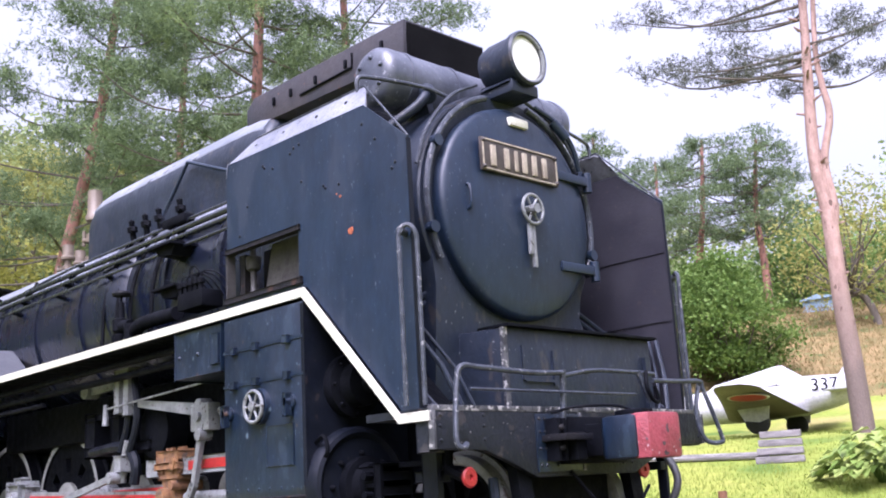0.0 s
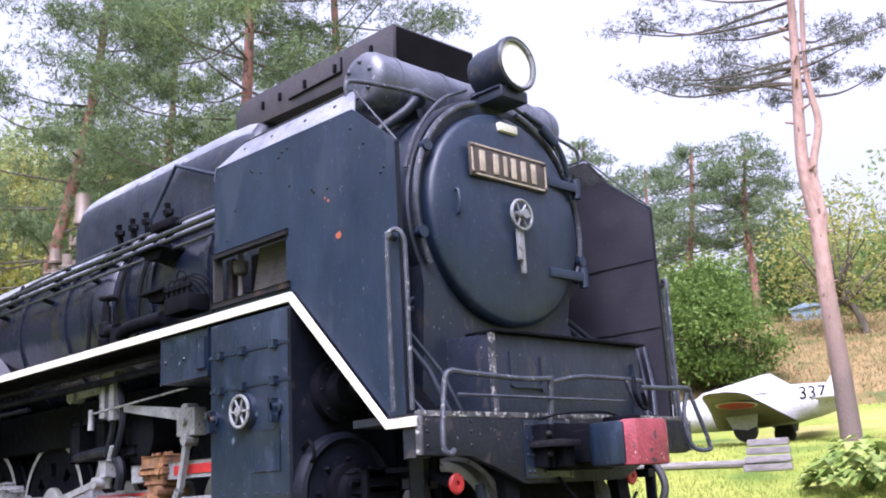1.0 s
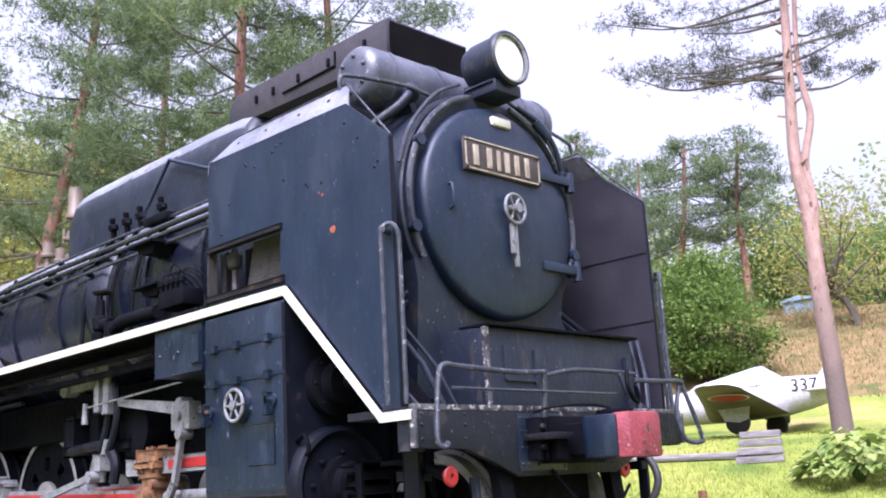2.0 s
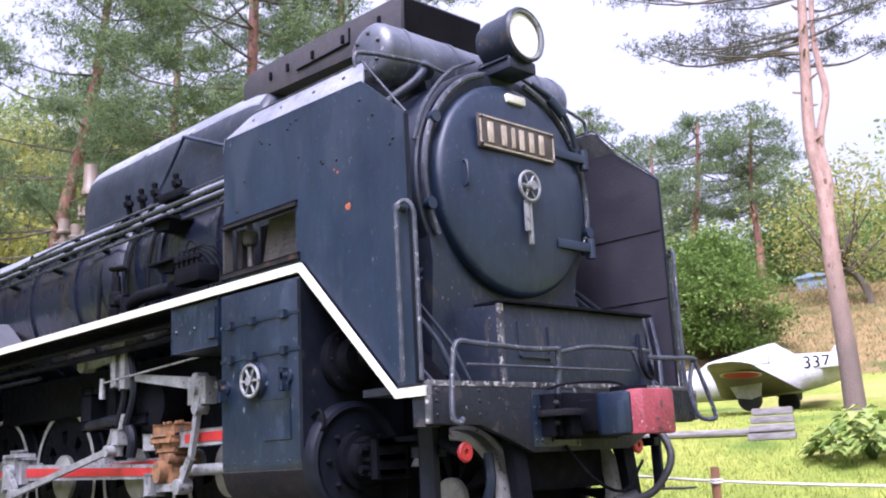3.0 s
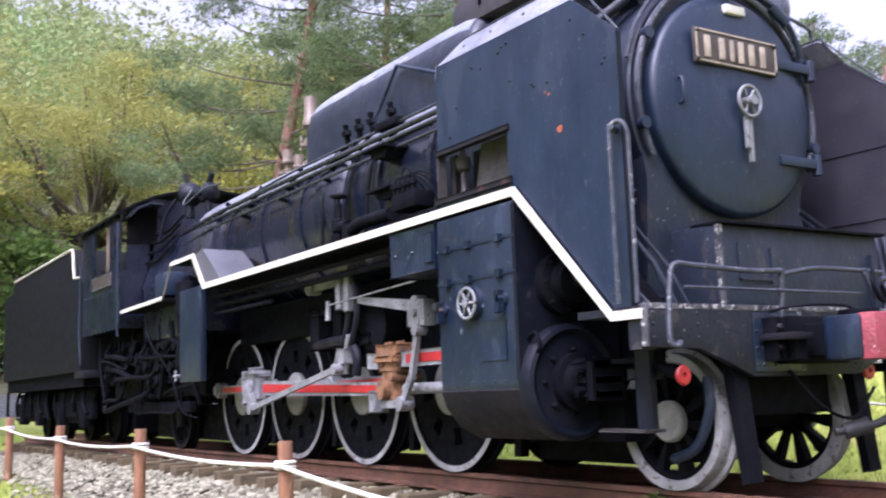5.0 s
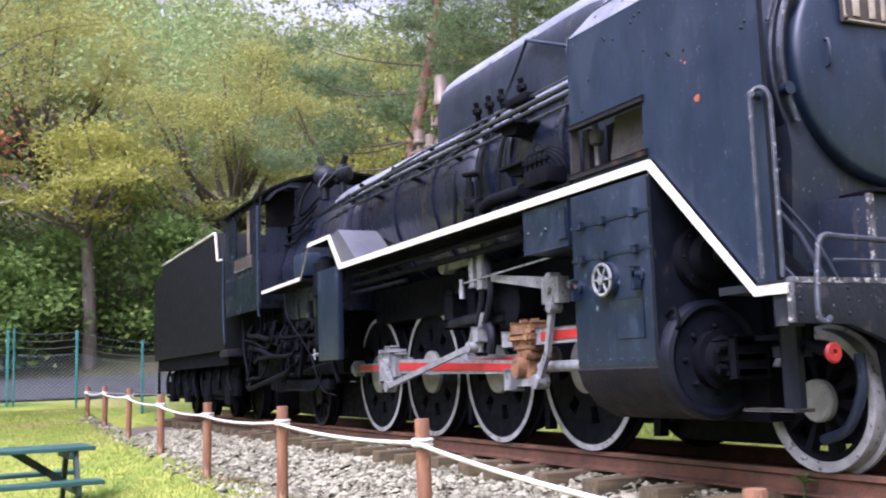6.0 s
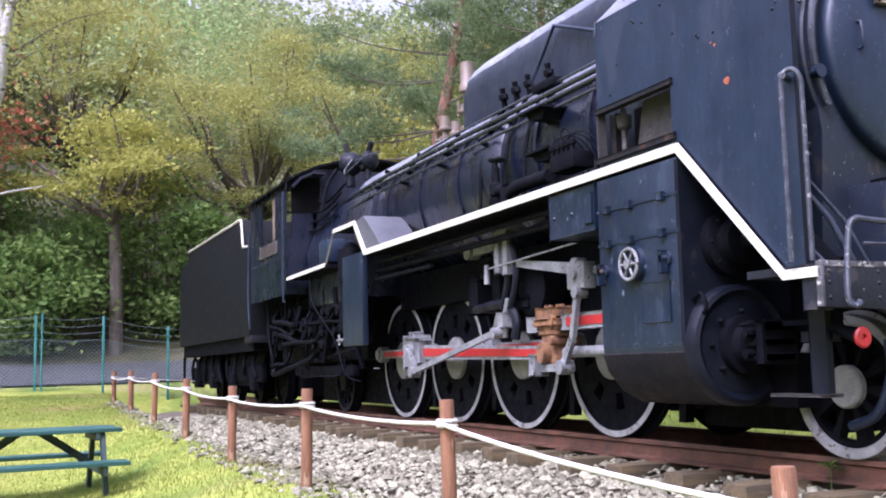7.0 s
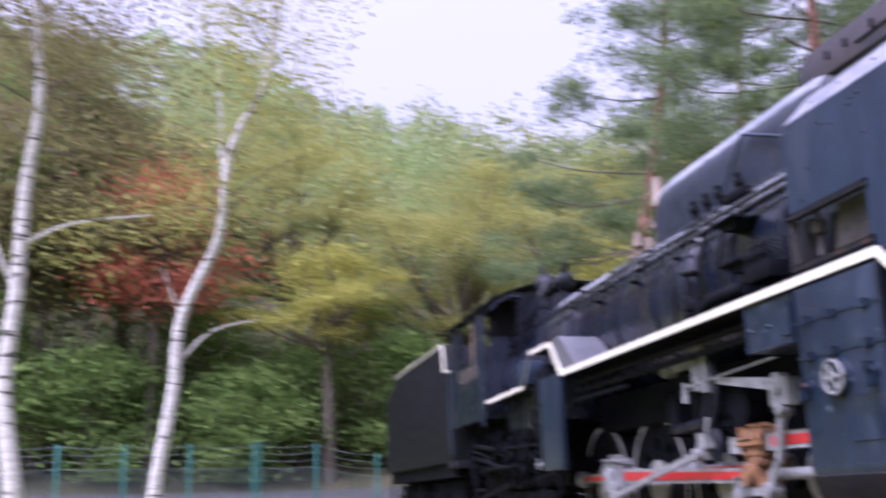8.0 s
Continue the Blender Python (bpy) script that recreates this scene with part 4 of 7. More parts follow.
    cov = part("cylinder_cover", bm, M_DARKNAVY, c)
    bm = B()
    lathe(bm, (2.06, s * 1.0, 0.70), (1, 0, 0), [(0, 0.19), (0.07, 0.19), (0.08, 0.15), (0.14, 0.14), (0.16, 0.09), (0.34, 0.08), (0.34, 0.0)], 28)
    for a in range(0, 360, 45):
        rivet(bm, (2.06, s * 1.0 + 0.245 * math.cos(radians(a)), 0.70 + 0.21 * math.sin(radians(a))), (1, 0, 0), 0.02, 0.035)
    for z in (0.60, 0.69, 0.78):
        box(bm, 2.14, 2.40, s * 0.90, s * 1.10, z, z + 0.035, 0.008)
    box(bm, 2.34, 2.40, s * 0.88, s * 1.12, 0.58, 0.83, 0.012)
    for z in (0.64, 0.76):
        rod(bm, (2.26, s * 1.09, z), (2.26, s * 1.15, z), 0.026, n=8)
    part("piston_gland", bm, M_BLACK, cov)
    bm = B()
    lathe(bm, (1.97, s * 1.02, 1.35), (1, 0, 0), [(0, 0.21), (0.09, 0.21), (0.11, 0.15), (0.2, 0.14), (0.22, 0.06), (0.4, 0.06), (0.4, 0.0)], 28)
    for a in range(0, 360, 45):
        rivet(bm, (2.06, s * 1.02 + 0.18 * math.cos(radians(a)), 1.35 + 0.18 * math.sin(radians(a))), (1, 0, 0), 0.016, 0.02)
    part("valve_cover", bm, M_BLACK, c)
    bm = B()
    tube(bm, [(1.97, s * 1.3, 0.98), (2.08, s * 1.31, 1.02), (2.10, s * 1.3, 0.92), (2.02, s * 1.3, 0.88)], 0.014, 6)
    tube(bm, [(1.98, s * 1.28, 0.8), (2.05, s * 1.3, 0.62), (2.0, s * 1.25, 0.5)], 0.014, 6)
    part("drain_cock", bm, M_BLACK, c)
    # tool box behind
    box(bm := B(), 0.34, 0.99, s * 0.95, s * 1.36, 1.56, 1.90, 0.012)
    tb = part("side_locker", bm, M_BLUE, loco)
    bm = B()
    for x in (0.4, 0.66):
        part("rivet", rivet(B(), (x, s * 1.36, 1.72), (0, s, 0), 0.016, 0.015), M_BLUE, tb)
    box(bm, 0.86, 0.96, s * 1.36, s * 1.375, 1.62, 1.84, 0.004)
    part("locker_latch", bm, M_BLUE, tb)


cylinder_block(-1)
cylinder_block(1)

# frame, saddle and underparts
bm = B()
for s in (-1, 1):
    box(bm, -7.3, 2.9, s * 0.42, s * 0.46, 0.62, 1.25)
    box(bm, -5.2, -4.6, s * 0.42, s * 0.47, 0.4, 1.3)
frame_ob = part("main_frame", bm, M_BLACK, loco)
prism(bm := B(), [(-0.45, 1.1), (-0.62, 1.75), (-0.86, 2.2), (0.86, 2.2), (0.62, 1.75), (0.45, 1.1)], 1.1, 2.52, "x", 0.02)
part("smokebox_saddle", bm, M_PAINT, loco)
prism(bm := B(), [(-0.84, 1.2), (-0.80, 1.7), (-0.78, 1.95), (-0.81, 2.2), (0.81, 2.2), (0.72, 2.0), (0.68, 1.82), (0.78, 1.62), (0.84, 1.2)], 2.50, 2.623, "x", 0.006)
part("front_wrapper_plate", bm, M_DECK, loco)
for s in (-1, 1):
    for k in (0, 1):
        tube(bm := B(), [(2.50, s * 0.70, 1.95 - 0.06 * k), (2.56, s * 1.10, 1.72 - 0.06 * k), (2.58, s * 1.30, 1.58 - 0.06 * k)], 0.018, 7, curved=False)
        part("smokebox_stay", bm, M_DECK, loco)
box(bm := B(), -4.6, 0.9, -0.7, 0.7, 1.30, 1.72, 0.05)
part("underboiler_casing", bm, M_BLACK, loco)
# Two black boxes added to fill the space between the wheels with dark.
box(bm := B(), -6.3, 0.9, -0.36, 0.36, 0.24, 0.64, 0.03)
part("brake_rigging", bm, M_BLACK, loco)
box(bm := B(), 0.9, 2.3, -0.80, 0.80, 0.30, 0.64, 0.03)
part("cylinder_saddle", bm, M_BLACK, loco)
for x in (-0.78, -2.33, -3.88, 0.82):
    for s in (-1, 1):
        bm = B()
        prism(bm, [(x - 0.05, 0.85), (x + 0.03, 0.85), (x + 0.10, 0.5), (x + 0.06, 0.15), (x - 0.02, 0.15), (x + 0.0, 0.5)], s * 0.5, s * 0.58)
        part("brake_shoe", bm, M_BLACK, loco)
for y, z, r, x0, x1 in ((-1.20, 1.84, 0.028, -4.0, 0.35), (-1.16, 1.74, 0.03, -4.1, 0.35), (-1.20, 1.64, 0.022, -4.05, -2.4)):
    part("board_pipe", rod(B(), (x0, y, z), (x1, y, z), r, n=10), M_BLACK, loco)

# front deck, beam, box
prism(bm := B(), [(-1.36, 1.09), (-1.36, 0.87), (-0.95, 0.86), (-0.72, 0.78), (-0.5, 0.69), (0.5, 0.69), (0.72, 0.78), (0.95, 0.86), (1.36, 0.87), (1.36, 1.09)], 3.08, 3.13, "x", 0.01)
beam = part("buffer_beam", bm, M_BEAM, loco, "scuffed dark buffer beam with chipped edges")
box(bm := B(), 3.128, 3.14, -0.5, -0.05, 0.72, 1.07, 0.004)
part("beam_plate", bm, M_BLUE, beam)
bm = B()
for y in (-0.47, -0.42, -0.32, 0.35, 0.45):
    for z in (0.76, 0.86, 0.96, 1.04):
        rivet(bm, (3.14, y, z), (1, 0, 0), 0.012, 0.008)
for y in (-1.3, -0.95, 0.95, 1.3):
    for z in (0.92, 1.0, 1.06):
        rivet(bm, (3.13, y, z), (1, 0, 0), 0.012, 0.008)
pieces("rivet", bm, M_BEAM, beam)
box(bm := B(), 3.085, 3.133, -1.352, 1.352, 1.084, 1.116, 0.004)
part("beam_top_edge", bm, M_EDGE, beam, "pale chipped upper edge")
for y0, y1, z0 in ((-1.366, -1.345, 0.872), (1.345, 1.366, 0.872), (-0.075, -0.05, 0.72)):
    box(bm := B(), 3.10, 3.144, y0, y1, z0, 1.084, 0.003)
    part("beam_side_edge", bm, M_EDGE, beam, "pale chipped edge")
box(bm := B(), 2.55, 3.083, -1.35, 1.35, 1.06, 1.105)
deck = part("front_deck", bm, M_BEAM, loco)
for s in (-1, 1):
    box(bm := B(), 3.0, 3.1, s * 1.26, s * 1.36, 0.86, 1.06, 0.006)
    part("beam_end", bm, M_BEAM, beam)
prism(bm := B(), [(2.3, -0.66), (2.97, -0.54), (2.97, 1.02), (2.3, 1.02)], 1.09, 1.63, "z", 0.006)
dbox = part("deck_box", bm, M_DECK, loco, "navy box on the front deck with projecting lid")
prism(bm := B(), [(2.75, -0.56), (3.02, -0.56), (3.02, 1.06), (2.75, 1.06)], 1.632, 1.652, "z", 0.004)
part("box_lid", bm, M_BLACK, dbox)
bm = B()
for y0, y1, z0, z1 in ((-0.40, -0.38, 1.30, 1.52), (-0.38, -0.10, 1.29, 1.31), (-0.10, -0.08, 1.27, 1.50)):
    part("lid_strap", box(B(), 2.97, 2.985, y0, y1, z0, z1), M_DECK, dbox)
rivet(bm, (2.97, 0.25, 1.38), (1, 0, 0), 0.02, 0.02)
part("box_catch", bm, M_DECK, dbox)
box(bm := B(), 2.965, 3.0, 0.92, 0.98, 1.12, 1.50)
part("box_trim", bm, M_DECK, dbox)
bm = B()
box(bm, 2.955, 2.98, -0.57, -0.53, 1.09, 1.63)
part("box_trim", bm, M_EDGE, dbox, "pale scuffed corner")
for s in (-1, 1):
    prism(bm := B(), [(2.60, 1.09), (3.02, 1.09), (2.62, 1.45)], s * 1.16, s * 1.18)
    part("gusset_plate", bm, M_WORN, deck)
    bm = B()
    tube(bm, [(2.85, s * 1.30, 1.66), (3.0, s * 1.14, 1.36), (3.06, s * 1.05, 1.12)], 0.018, 8, curved=False)
    tube(bm, [(2.85, s * 1.20, 1.66), (3.0, s * 1.04, 1.36), (3.06, s * 0.95, 1.12)], 0.012, 8, curved=False)
    part("deck_brace", bm, M_DECK, deck)
# front rails
bm = B()
tube(bm, [(3.22, -1.19, 0.89), (3.24, -1.24, 0.87), (3.22, -1.27, 0.93), (3.20, -1.22, 1.25), (3.21, -1.18, 1.33), (3.22, -1.05, 1.325), (3.22, -0.6, 1.31), (3.22, -0.30, 1.32)], 0.017, 8)
part("front_rail", bm, M_RAILS, beam)
bm = B()
tube(bm, [(3.22, -0.30, 1.30), (3.22, 0.0, 1.345), (3.22, 0.35, 1.35), (3.22, 0.68, 1.345)], 0.015, 8)
tube(bm, [(3.22, -1.14, 1.20), (3.22, -0.3, 1.20), (3.22, 0.45, 1.20)], 0.010, 6)
rod(bm, (3.22, -0.30, 1.34), (3.18, -0.30, 0.90), 0.02)
rod(bm, (3.18, -0.30, 0.98), (3.12, -0.30, 0.98), 0.03)
rod(bm, (3.22, 0.5, 1.36), (3.24, 0.58, 1.15), 0.02)
part("front_rail", bm, M_RAILS, beam)
bm = B()
tube(bm, [(3.22, 0.66, 1.30), (3.22, 1.0, 1.305), (3.22, 1.25, 1.31), (3.22, 1.29, 1.25), (3.26, 1.40, 0.93), (3.26, 1.38, 0.87), (3.22, 1.24, 0.90), (3.20, 1.20, 1.1), (3.2, 1.27, 1.3)], 0.017, 8)
part("front_rail", bm, M_RAILS, beam)
bm = B()
tube(bm, [(3.25, 0.55, 1.36), (3.27, 0.52, 1.25), (3.27, 0.58, 1.16), (3.26, 0.66, 1.16), (3.26, 0.62, 1.26)], 0.014, 6)
part("uncoupling_link", bm, M_BLACK, beam)
# coupler
bm = B()
box(bm, 3.13, 3.40, -0.13, 0.13, 0.80, 1.0, 0.02)
box(bm, 3.13, 3.22, -0.30, 0.30, 0.76, 1.05, 0.015)
box(bm, 3.22, 3.30, -0.32, -0.22, 0.78, 0.95, 0.01)
coup = part("coupler", bm, M_BLACK, loco)
bm = B()
prism(bm, [(3.34, -0.12), (3.42, -0.21), (3.66, -0.21), (3.66, 0.22), (3.40, 0.20), (3.34, 0.12)], 0.77, 1.03, "z", 0.03)
part("coupler_head", bm, M_BLUE, coup)
bm = B()
prism(bm, [(3.62, -0.20), (3.73, -0.17), (3.755, -0.02), (3.75, 0.12), (3.70, 0.20), (3.62, 0.21)], 0.765, 1.035, "z", 0.022)
part("knuckle", bm, M_REDOLD, coup, "faded chipped red coupler knuckle")
for y in (-0.42, -0.36, 0.34):
    box(bm := B(), 3.13, 3.24, y, y + 0.03, 0.78, 1.04, 0.008)
    part("coupler_guide", bm, M_BLACK, coup)
box(bm := B(), 3.14, 3.34, -0.46, -0.20, 0.90, 0.94, 0.008)
part("guide_bar", bm, M_GRIME, coup)
tube(bm := B(), [(3.2, -0.42, 1.07), (3.3, -0.3, 1.10), (3.44, -0.1, 1.10), (3.5, 0.02, 1.06)], 0.009, 7)
part("lifting_lever", bm, M_BLACK, coup)
for y, z in ((-0.39, 0.98), (-0.39, 0.86), (-0.27, 0.80), (0.36, 0.95)):
    part("guide_bolt", rivet(B(), (3.24, y, z), (1, 0, 0), 0.022, 0.025), M_GRIME, coup)
box(bm := B(), 3.4, 3.6, -0.05, 0.08, 1.03, 1.07, 0.01)
part("lock_lifter", bm, M_BLACK, coup)
for s in (1,):
    bm = B()
    tube(bm, [(3.16, s * 0.45, 0.85), (3.34, s * 0.50, 0.82), (3.46, s * 0.48, 0.62), (3.40, s * 0.36, 0.42), (3.30, s * 0.22, 0.36), (3.2, s * 0.1, 0.34)], 0.026, 10)
    rod(bm, (3.24, s * 0.14, 0.34), (3.34, s * 0.25, 0.38), 0.05)
    part("brake_hose", bm, M_RUBBER, coup)
bm = B()
tube(bm, [(3.14, -0.2, 0.72), (3.2, 0.0, 0.5), (3.2, 0.3, 0.42), (3.15, 0.6, 0.6)], 0.012, 6)
part("safety_chain", bm, M_BLACK, coup)
for y in (-1.04, 0.66):
    bm = B()
    lathe(bm, (3.06, y, 0.71), (1, 0, 0), [(0, 0.05), (0.02, 0.06), (0.03, 0.05), (0.03, 0.018), (0.015, 0.015), (0.015, 0)], 20)
    rd = part("red_cock_disc", bm, M_RED, loco, "small red disc")
    tube(bm := B(), [(3.05, y, 0.71), (2.95, y + 0.02, 0.74), (2.85, y + 0.05, 0.8), (2.85, y + 0.1, 1.05)], 0.035, 8)
    part("air_pipe", bm, M_BLACK, rd)
# guard irons, leading truck
for s in (-1, 1):
    prism(bm := B(), [(2.98, 0.78), (3.06, 0.78), (3.14, 0.08), (3.08, 0.06)], s * 0.50, s * 0.62)
    part("guard_iron", bm, M_BLACK, loco)
    bm = B()
    x0, x1, x2 = (2.45, 2.72, 2.85) if s < 0 else (2.92, 2.92, 3.0)
    box(bm, x1, x2, s * 1.04, s * 1.07, 0.40, 0.88, 0.008)
    box(bm, x1 - 0.1, x2, s * 0.98, s * 1.04, 0.70, 0.76, 0.008)
    part("hanging_step", bm, M_DARKNAVY, loco)
    box(bm := B(), x0, x2 + (0.0 if s < 0 else 0.22), s * 0.98, s * 1.14, 0.388, 0.402, 0.004)
    part("step_tread", bm, M_DULL, loco)
    box(bm := B(), 2.25, 2.7, s * 0.9, s * 0.98, 0.80, 0.83)
    part("truck_step", bm, M_BLACK, loco)
    bm = B()
    tube(bm, [(2.9, s * 0.66, 0.7), (2.92, s * 0.68, 0.5), (2.80, s * 0.68, 0.28), (2.6, s * 0.68, 0.2)], 0.032, 8)
    part("sand_pipe", bm, M_PAINT, loco)
# Two more added black boxes keep the underside dark, front and rear.
part("drain_tank", box(B(), 0.95, 2.25, -0.46, 0.46, 0.13, 0.50, 0.02), M_BLACK, loco)
part("rear_spring_beam", box(B(), -8.6, -3.4, -0.46, 0.46, 0.13, 0.60, 0.02), M_BLACK, loco)
box(bm := B(), 1.9, 2.95, -0.42, 0.42, 0.45, 0.75, 0.03)
part("leading_truck", bm, M_BLACK, loco)


# wheels
def wheel_disc(r_in, r_a, r_b, r_out, holes, share, depth, n=72):
    """A wheel centre: hub, rim and webs with openings through it, lying in the xz plane."""
    bm = B()
    radii = [0.0, r_in, r_a, (r_a + r_b) / 2, r_b, r_out]
    rings = [[bm.verts.new((0, 0, 0))]]
    for r in radii[1:]:
        rings.append([bm.verts.new((r * math.cos(2 * math.pi * k / n), 0, r * math.sin(2 * math.pi * k / n))) for k in range(n)])
    fs = []
    for i in range(len(rings) - 1):
        for k in range(n):
            j = (k + 1) % n
            if i in (2, 3) and ((k + 0.5) / n * holes) % 1.0 < share:
                continue
            if i == 0:
                fs.append(bm.faces.new((rings[0][0], rings[1][k], rings[1][j])))
            else:
                fs.append(bm.faces.new((rings[i][k], rings[i + 1][k], rings[i + 1][j], rings[i][j])))
    ex = bmesh.ops.extrude_face_region(bm, geom=fs)
    bmesh.ops.translate(bm, verts=[v for v in ex["geom"] if isinstance(v, bmesh.types.BMVert)], vec=(0, depth, 0))
    return bm


def wheel(name, x, s, r, driver):
    y = s * 0.62
    if driver:
        bm = wheel_disc(0.22, 0.34, 0.48, r - 0.06, 8, 0.34, 0.09)
    else:
        bm = wheel_disc(0.09, 0.13, r - 0.10, r - 0.06, 10, 0.62, 0.07)
    w = part(name, bm, M_BLACK, loco)
    w.location = (x, s * 0.56 - 0.045, r)
    bm = B()
    lathe(bm, (x, s * 0.49, r), (0, s, 0), [(0, r - 0.06), (0, r + 0.028), (0.03, r + 0.03), (0.045, r + 0.004), (0.135, r), (0.135, r - 0.055), (0.12, r - 0.065), (0, r - 0.06)], 64)
    # The trailing wheel gets a dark rim and hub instead of pale ones.
    sooty = name == "trailing_wheel"
    ty = part("tyre", bm, M_BLACK if driver or sooty else M_TYRE, w)
    ty.matrix_parent_inverse = Matrix.Translation(w.location).inverted()
    lathe(bm := B(), (x, s * 0.626, r), (0, s, 0), [(0, r - 0.052), (0.004, r - 0.05), (0.004, r - 0.004), (0, r - 0.002)], 64)
    rs = part("rim_stripe", bm, M_GRIME if sooty else M_TYRE, w, "" if sooty else "pale grey painted rim")
    rs.matrix_parent_inverse = Matrix.Translation(w.location).inverted()
    hub_r = 0.23 if driver else 0.13
    lathe(bm := B(), (x, s * 0.60, r), (0, s, 0), [(0, hub_r), (0.045, hub_r), (0.06, hub_r * 0.9), (0.065, 0)], 32)
    hb = part("hub", bm, M_GRIME if sooty else M_HUB, w, "" if sooty else "pale grey painted hub")
    hb.matrix_parent_inverse = Matrix.Translation(w.location).inverted()
    return w


for s in (-1, 1):
    for x in (0, -1.55, -3.1, -4.65):
        wheel("driving_wheel", x, s, 0.70, True)
    wheel("leading_wheel", 2.53, s, 0.43, False)
    wheel("trailing_wheel", -7.0, s, 0.43, False)
for x, r in ((0, 0.09), (-1.55, 0.09), (-3.1, 0.09), (-4.65, 0.09), (2.53, 0.07), (-7.0, 0.07)):
    part("axle", rod(B(), (x, -0.55, 0.7 if r > 0.08 else 0.43), (x, 0.55, 0.7 if r > 0.08 else 0.43), r, n=16), M_BLACK, loco)


# rods and valve gear
def bar(p, q, h0, h1, y, t, bm=None):
    """A flat bar from p to q (x, z), of height h0 at p and h1 at q, t thick at y."""
    bm = bm or B()
    p, q = Vector((p[0], p[1])), Vector((q[0], q[1]))
    d = (q - p).normalized()
    m = Vector((-d.y, d.x))
    return prism(bm, [p - m * h0 / 2, q - m * h1 / 2, q + m * h1 / 2, p + m * h0 / 2], y - t / 2, y + t / 2)


def valve_gear(s):
    px, pz = -0.30, 0.775
    for a in (-4.65, -3.1, -1.55):
        bm = bar((a + px, pz), (a + 1.55 + px, pz), 0.10, 0.10, s * 0.80, 0.05)
        r = part("coupling_rod", bm, M_SILVER, loco)
        bm = bar((a + px + 0.12, pz), (a + 1.43 + px, pz), 0.055, 0.055, s * 0.829, 0.006)
        part("rod_flute", bm, M_RED, r, "red painted flute")
    for a in (-4.65, -3.1, -1.55, 0):
        lathe(bm := B(), (a + px, s * 0.74, pz), (0, s, 0), [(0, 0.0), (0, 0.095), (0.11, 0.095), (0.12, 0.06), (0.14, 0.06), (0.14, 0)], 20)
        part("crank_pin", bm, M_SILVER, loco)
    m0, m1 = (-3.1 + px, pz), (-0.28, 0.70)
    main = part("main_rod", bar(m0, m1, 0.155, 0.115, s * 0.97, 0.05), M_SILVER, loco, "silver main rod with red painted flute")
    part("rod_flute", bar((m0[0] + 0.2, pz - 0.005), (m1[0] - 0.1, 0.703), 0.085, 0.06, s * 1.0, 0.006), M_RED, main, "red painted flute")
    bm = B()
    box(bm, -3.56, -3.26, s * 0.90, s * 1.04, 0.62, 0.93, 0.035)
    box(bm, -3.50, -3.34, s * 0.93, s * 1.01, 0.92, 0.99, 0.015)
    rod(bm, (-3.4, s * 0.9, 0.775), (-3.4, s * 1.1, 0.775), 0.085, n=20)
    box(bm, -3.28, -3.14, s * 0.92, s * 1.03, 0.66, 0.90, 0.02)
    part("big_end", bm, M_SILVER, main)
    bm = bar((-3.4, 0.775), (-3.14, 0.555), 0.13, 0.10, s * 1.10, 0.05)
    rod(bm, (-3.14, s * 1.06, 0.555), (-3.14, s * 1.17, 0.555), 0.06, n=16)
    part("return_crank", bm, M_SILVER, loco)
    bm = bar((-3.14, 0.555), (-1.12, 0.90), 0.055, 0.055, s * 1.14, 0.035)
    rod(bm, (-1.12, s * 1.06, 0.90), (-1.12, s * 1.17, 0.90), 0.05, n=14)
    part("eccentric_rod", bm, M_SILVER, loco)
    bm = B()
    tube(bm, [(-1.10, s * 1.05, 0.86), (-1.06, s * 1.05, 1.05), (-1.00, s * 1.05, 1.2)], 0.035, 8)
    box(bm, -1.15, -1.02, s * 1.0, s * 1.1, 0.95, 1.08, 0.01)
    part("link_foot", bm, M_SILVER, loco)
    bm = B()
    for k in (0, 1):
        tube(bm, [(-1.13 + 0.16 * k, s * 1.05, 1.12), (-1.03 + 0.16 * k, s * 1.05, 1.3), (-1.0 + 0.16 * k, s * 1.05, 1.45), (-1.03 + 0.16 * k, s * 1.05, 1.6), (-1.08 + 0.16 * k, s * 1.05, 1.75)], 0.035, 8)
    part("expansion_link", bm, M_DARKNAVY, loco)
    bm = B()
    tube(bm, [(-1.78, s * 1.0, 1.15), (-1.2, s * 1.02, 1.17), (-0.98, s * 1.03, 1.10), (-0.90, s * 1.03, 0.98), (-0.93, s * 1.03, 0.84)], 0.045, 8)
    part("link_carrier", bm, M_DARKNAVY, loco)
    bm = B()
    box(bm, -1.16, -1.07, s * 1.02, s * 1.1, 1.45, 1.78, 0.01), box(bm, -1.0, -0.9, s * 1.02, s * 1.1, 1.42, 1.78, 0.01)
    box(bm, -1.16, -0.9, s * 1.02, s * 1.1, 1.74, 1.82, 0.01)
    part("link_slot", bm, M_SILVER, loco)
    bm = B()
    box(bm, -1.95, -0.75, s * 0.78, s * 0.98, 1.12, 1.20, 0.02), box(bm, -1.95, -1.75, s * 0.78, s * 0.98, 1.2, 1.48, 0.02)
    box(bm, -1.45, -1.28, s * 0.78, s * 0.98, 1.2, 1.48, 0.02), box(bm, -1.95, -1.28, s * 0.78, s * 0.98, 1.44, 1.5, 0.02)
    lathe(bm, (-0.75, s * 0.75, 1.28), (0, s, 0), [(0, 0.24), (0.2, 0.24), (0.22, 0.2), (0.22, 0)], 28)
    part("gear_bracket", bm, M_BLACK, loco)
    bm = bar((-1.0, 1.53), (0.2, 1.36), 0.05, 0.10, s * 1.05, 0.03)
    part("radius_rod", bm, M_SILVER, loco)
    bm = B()
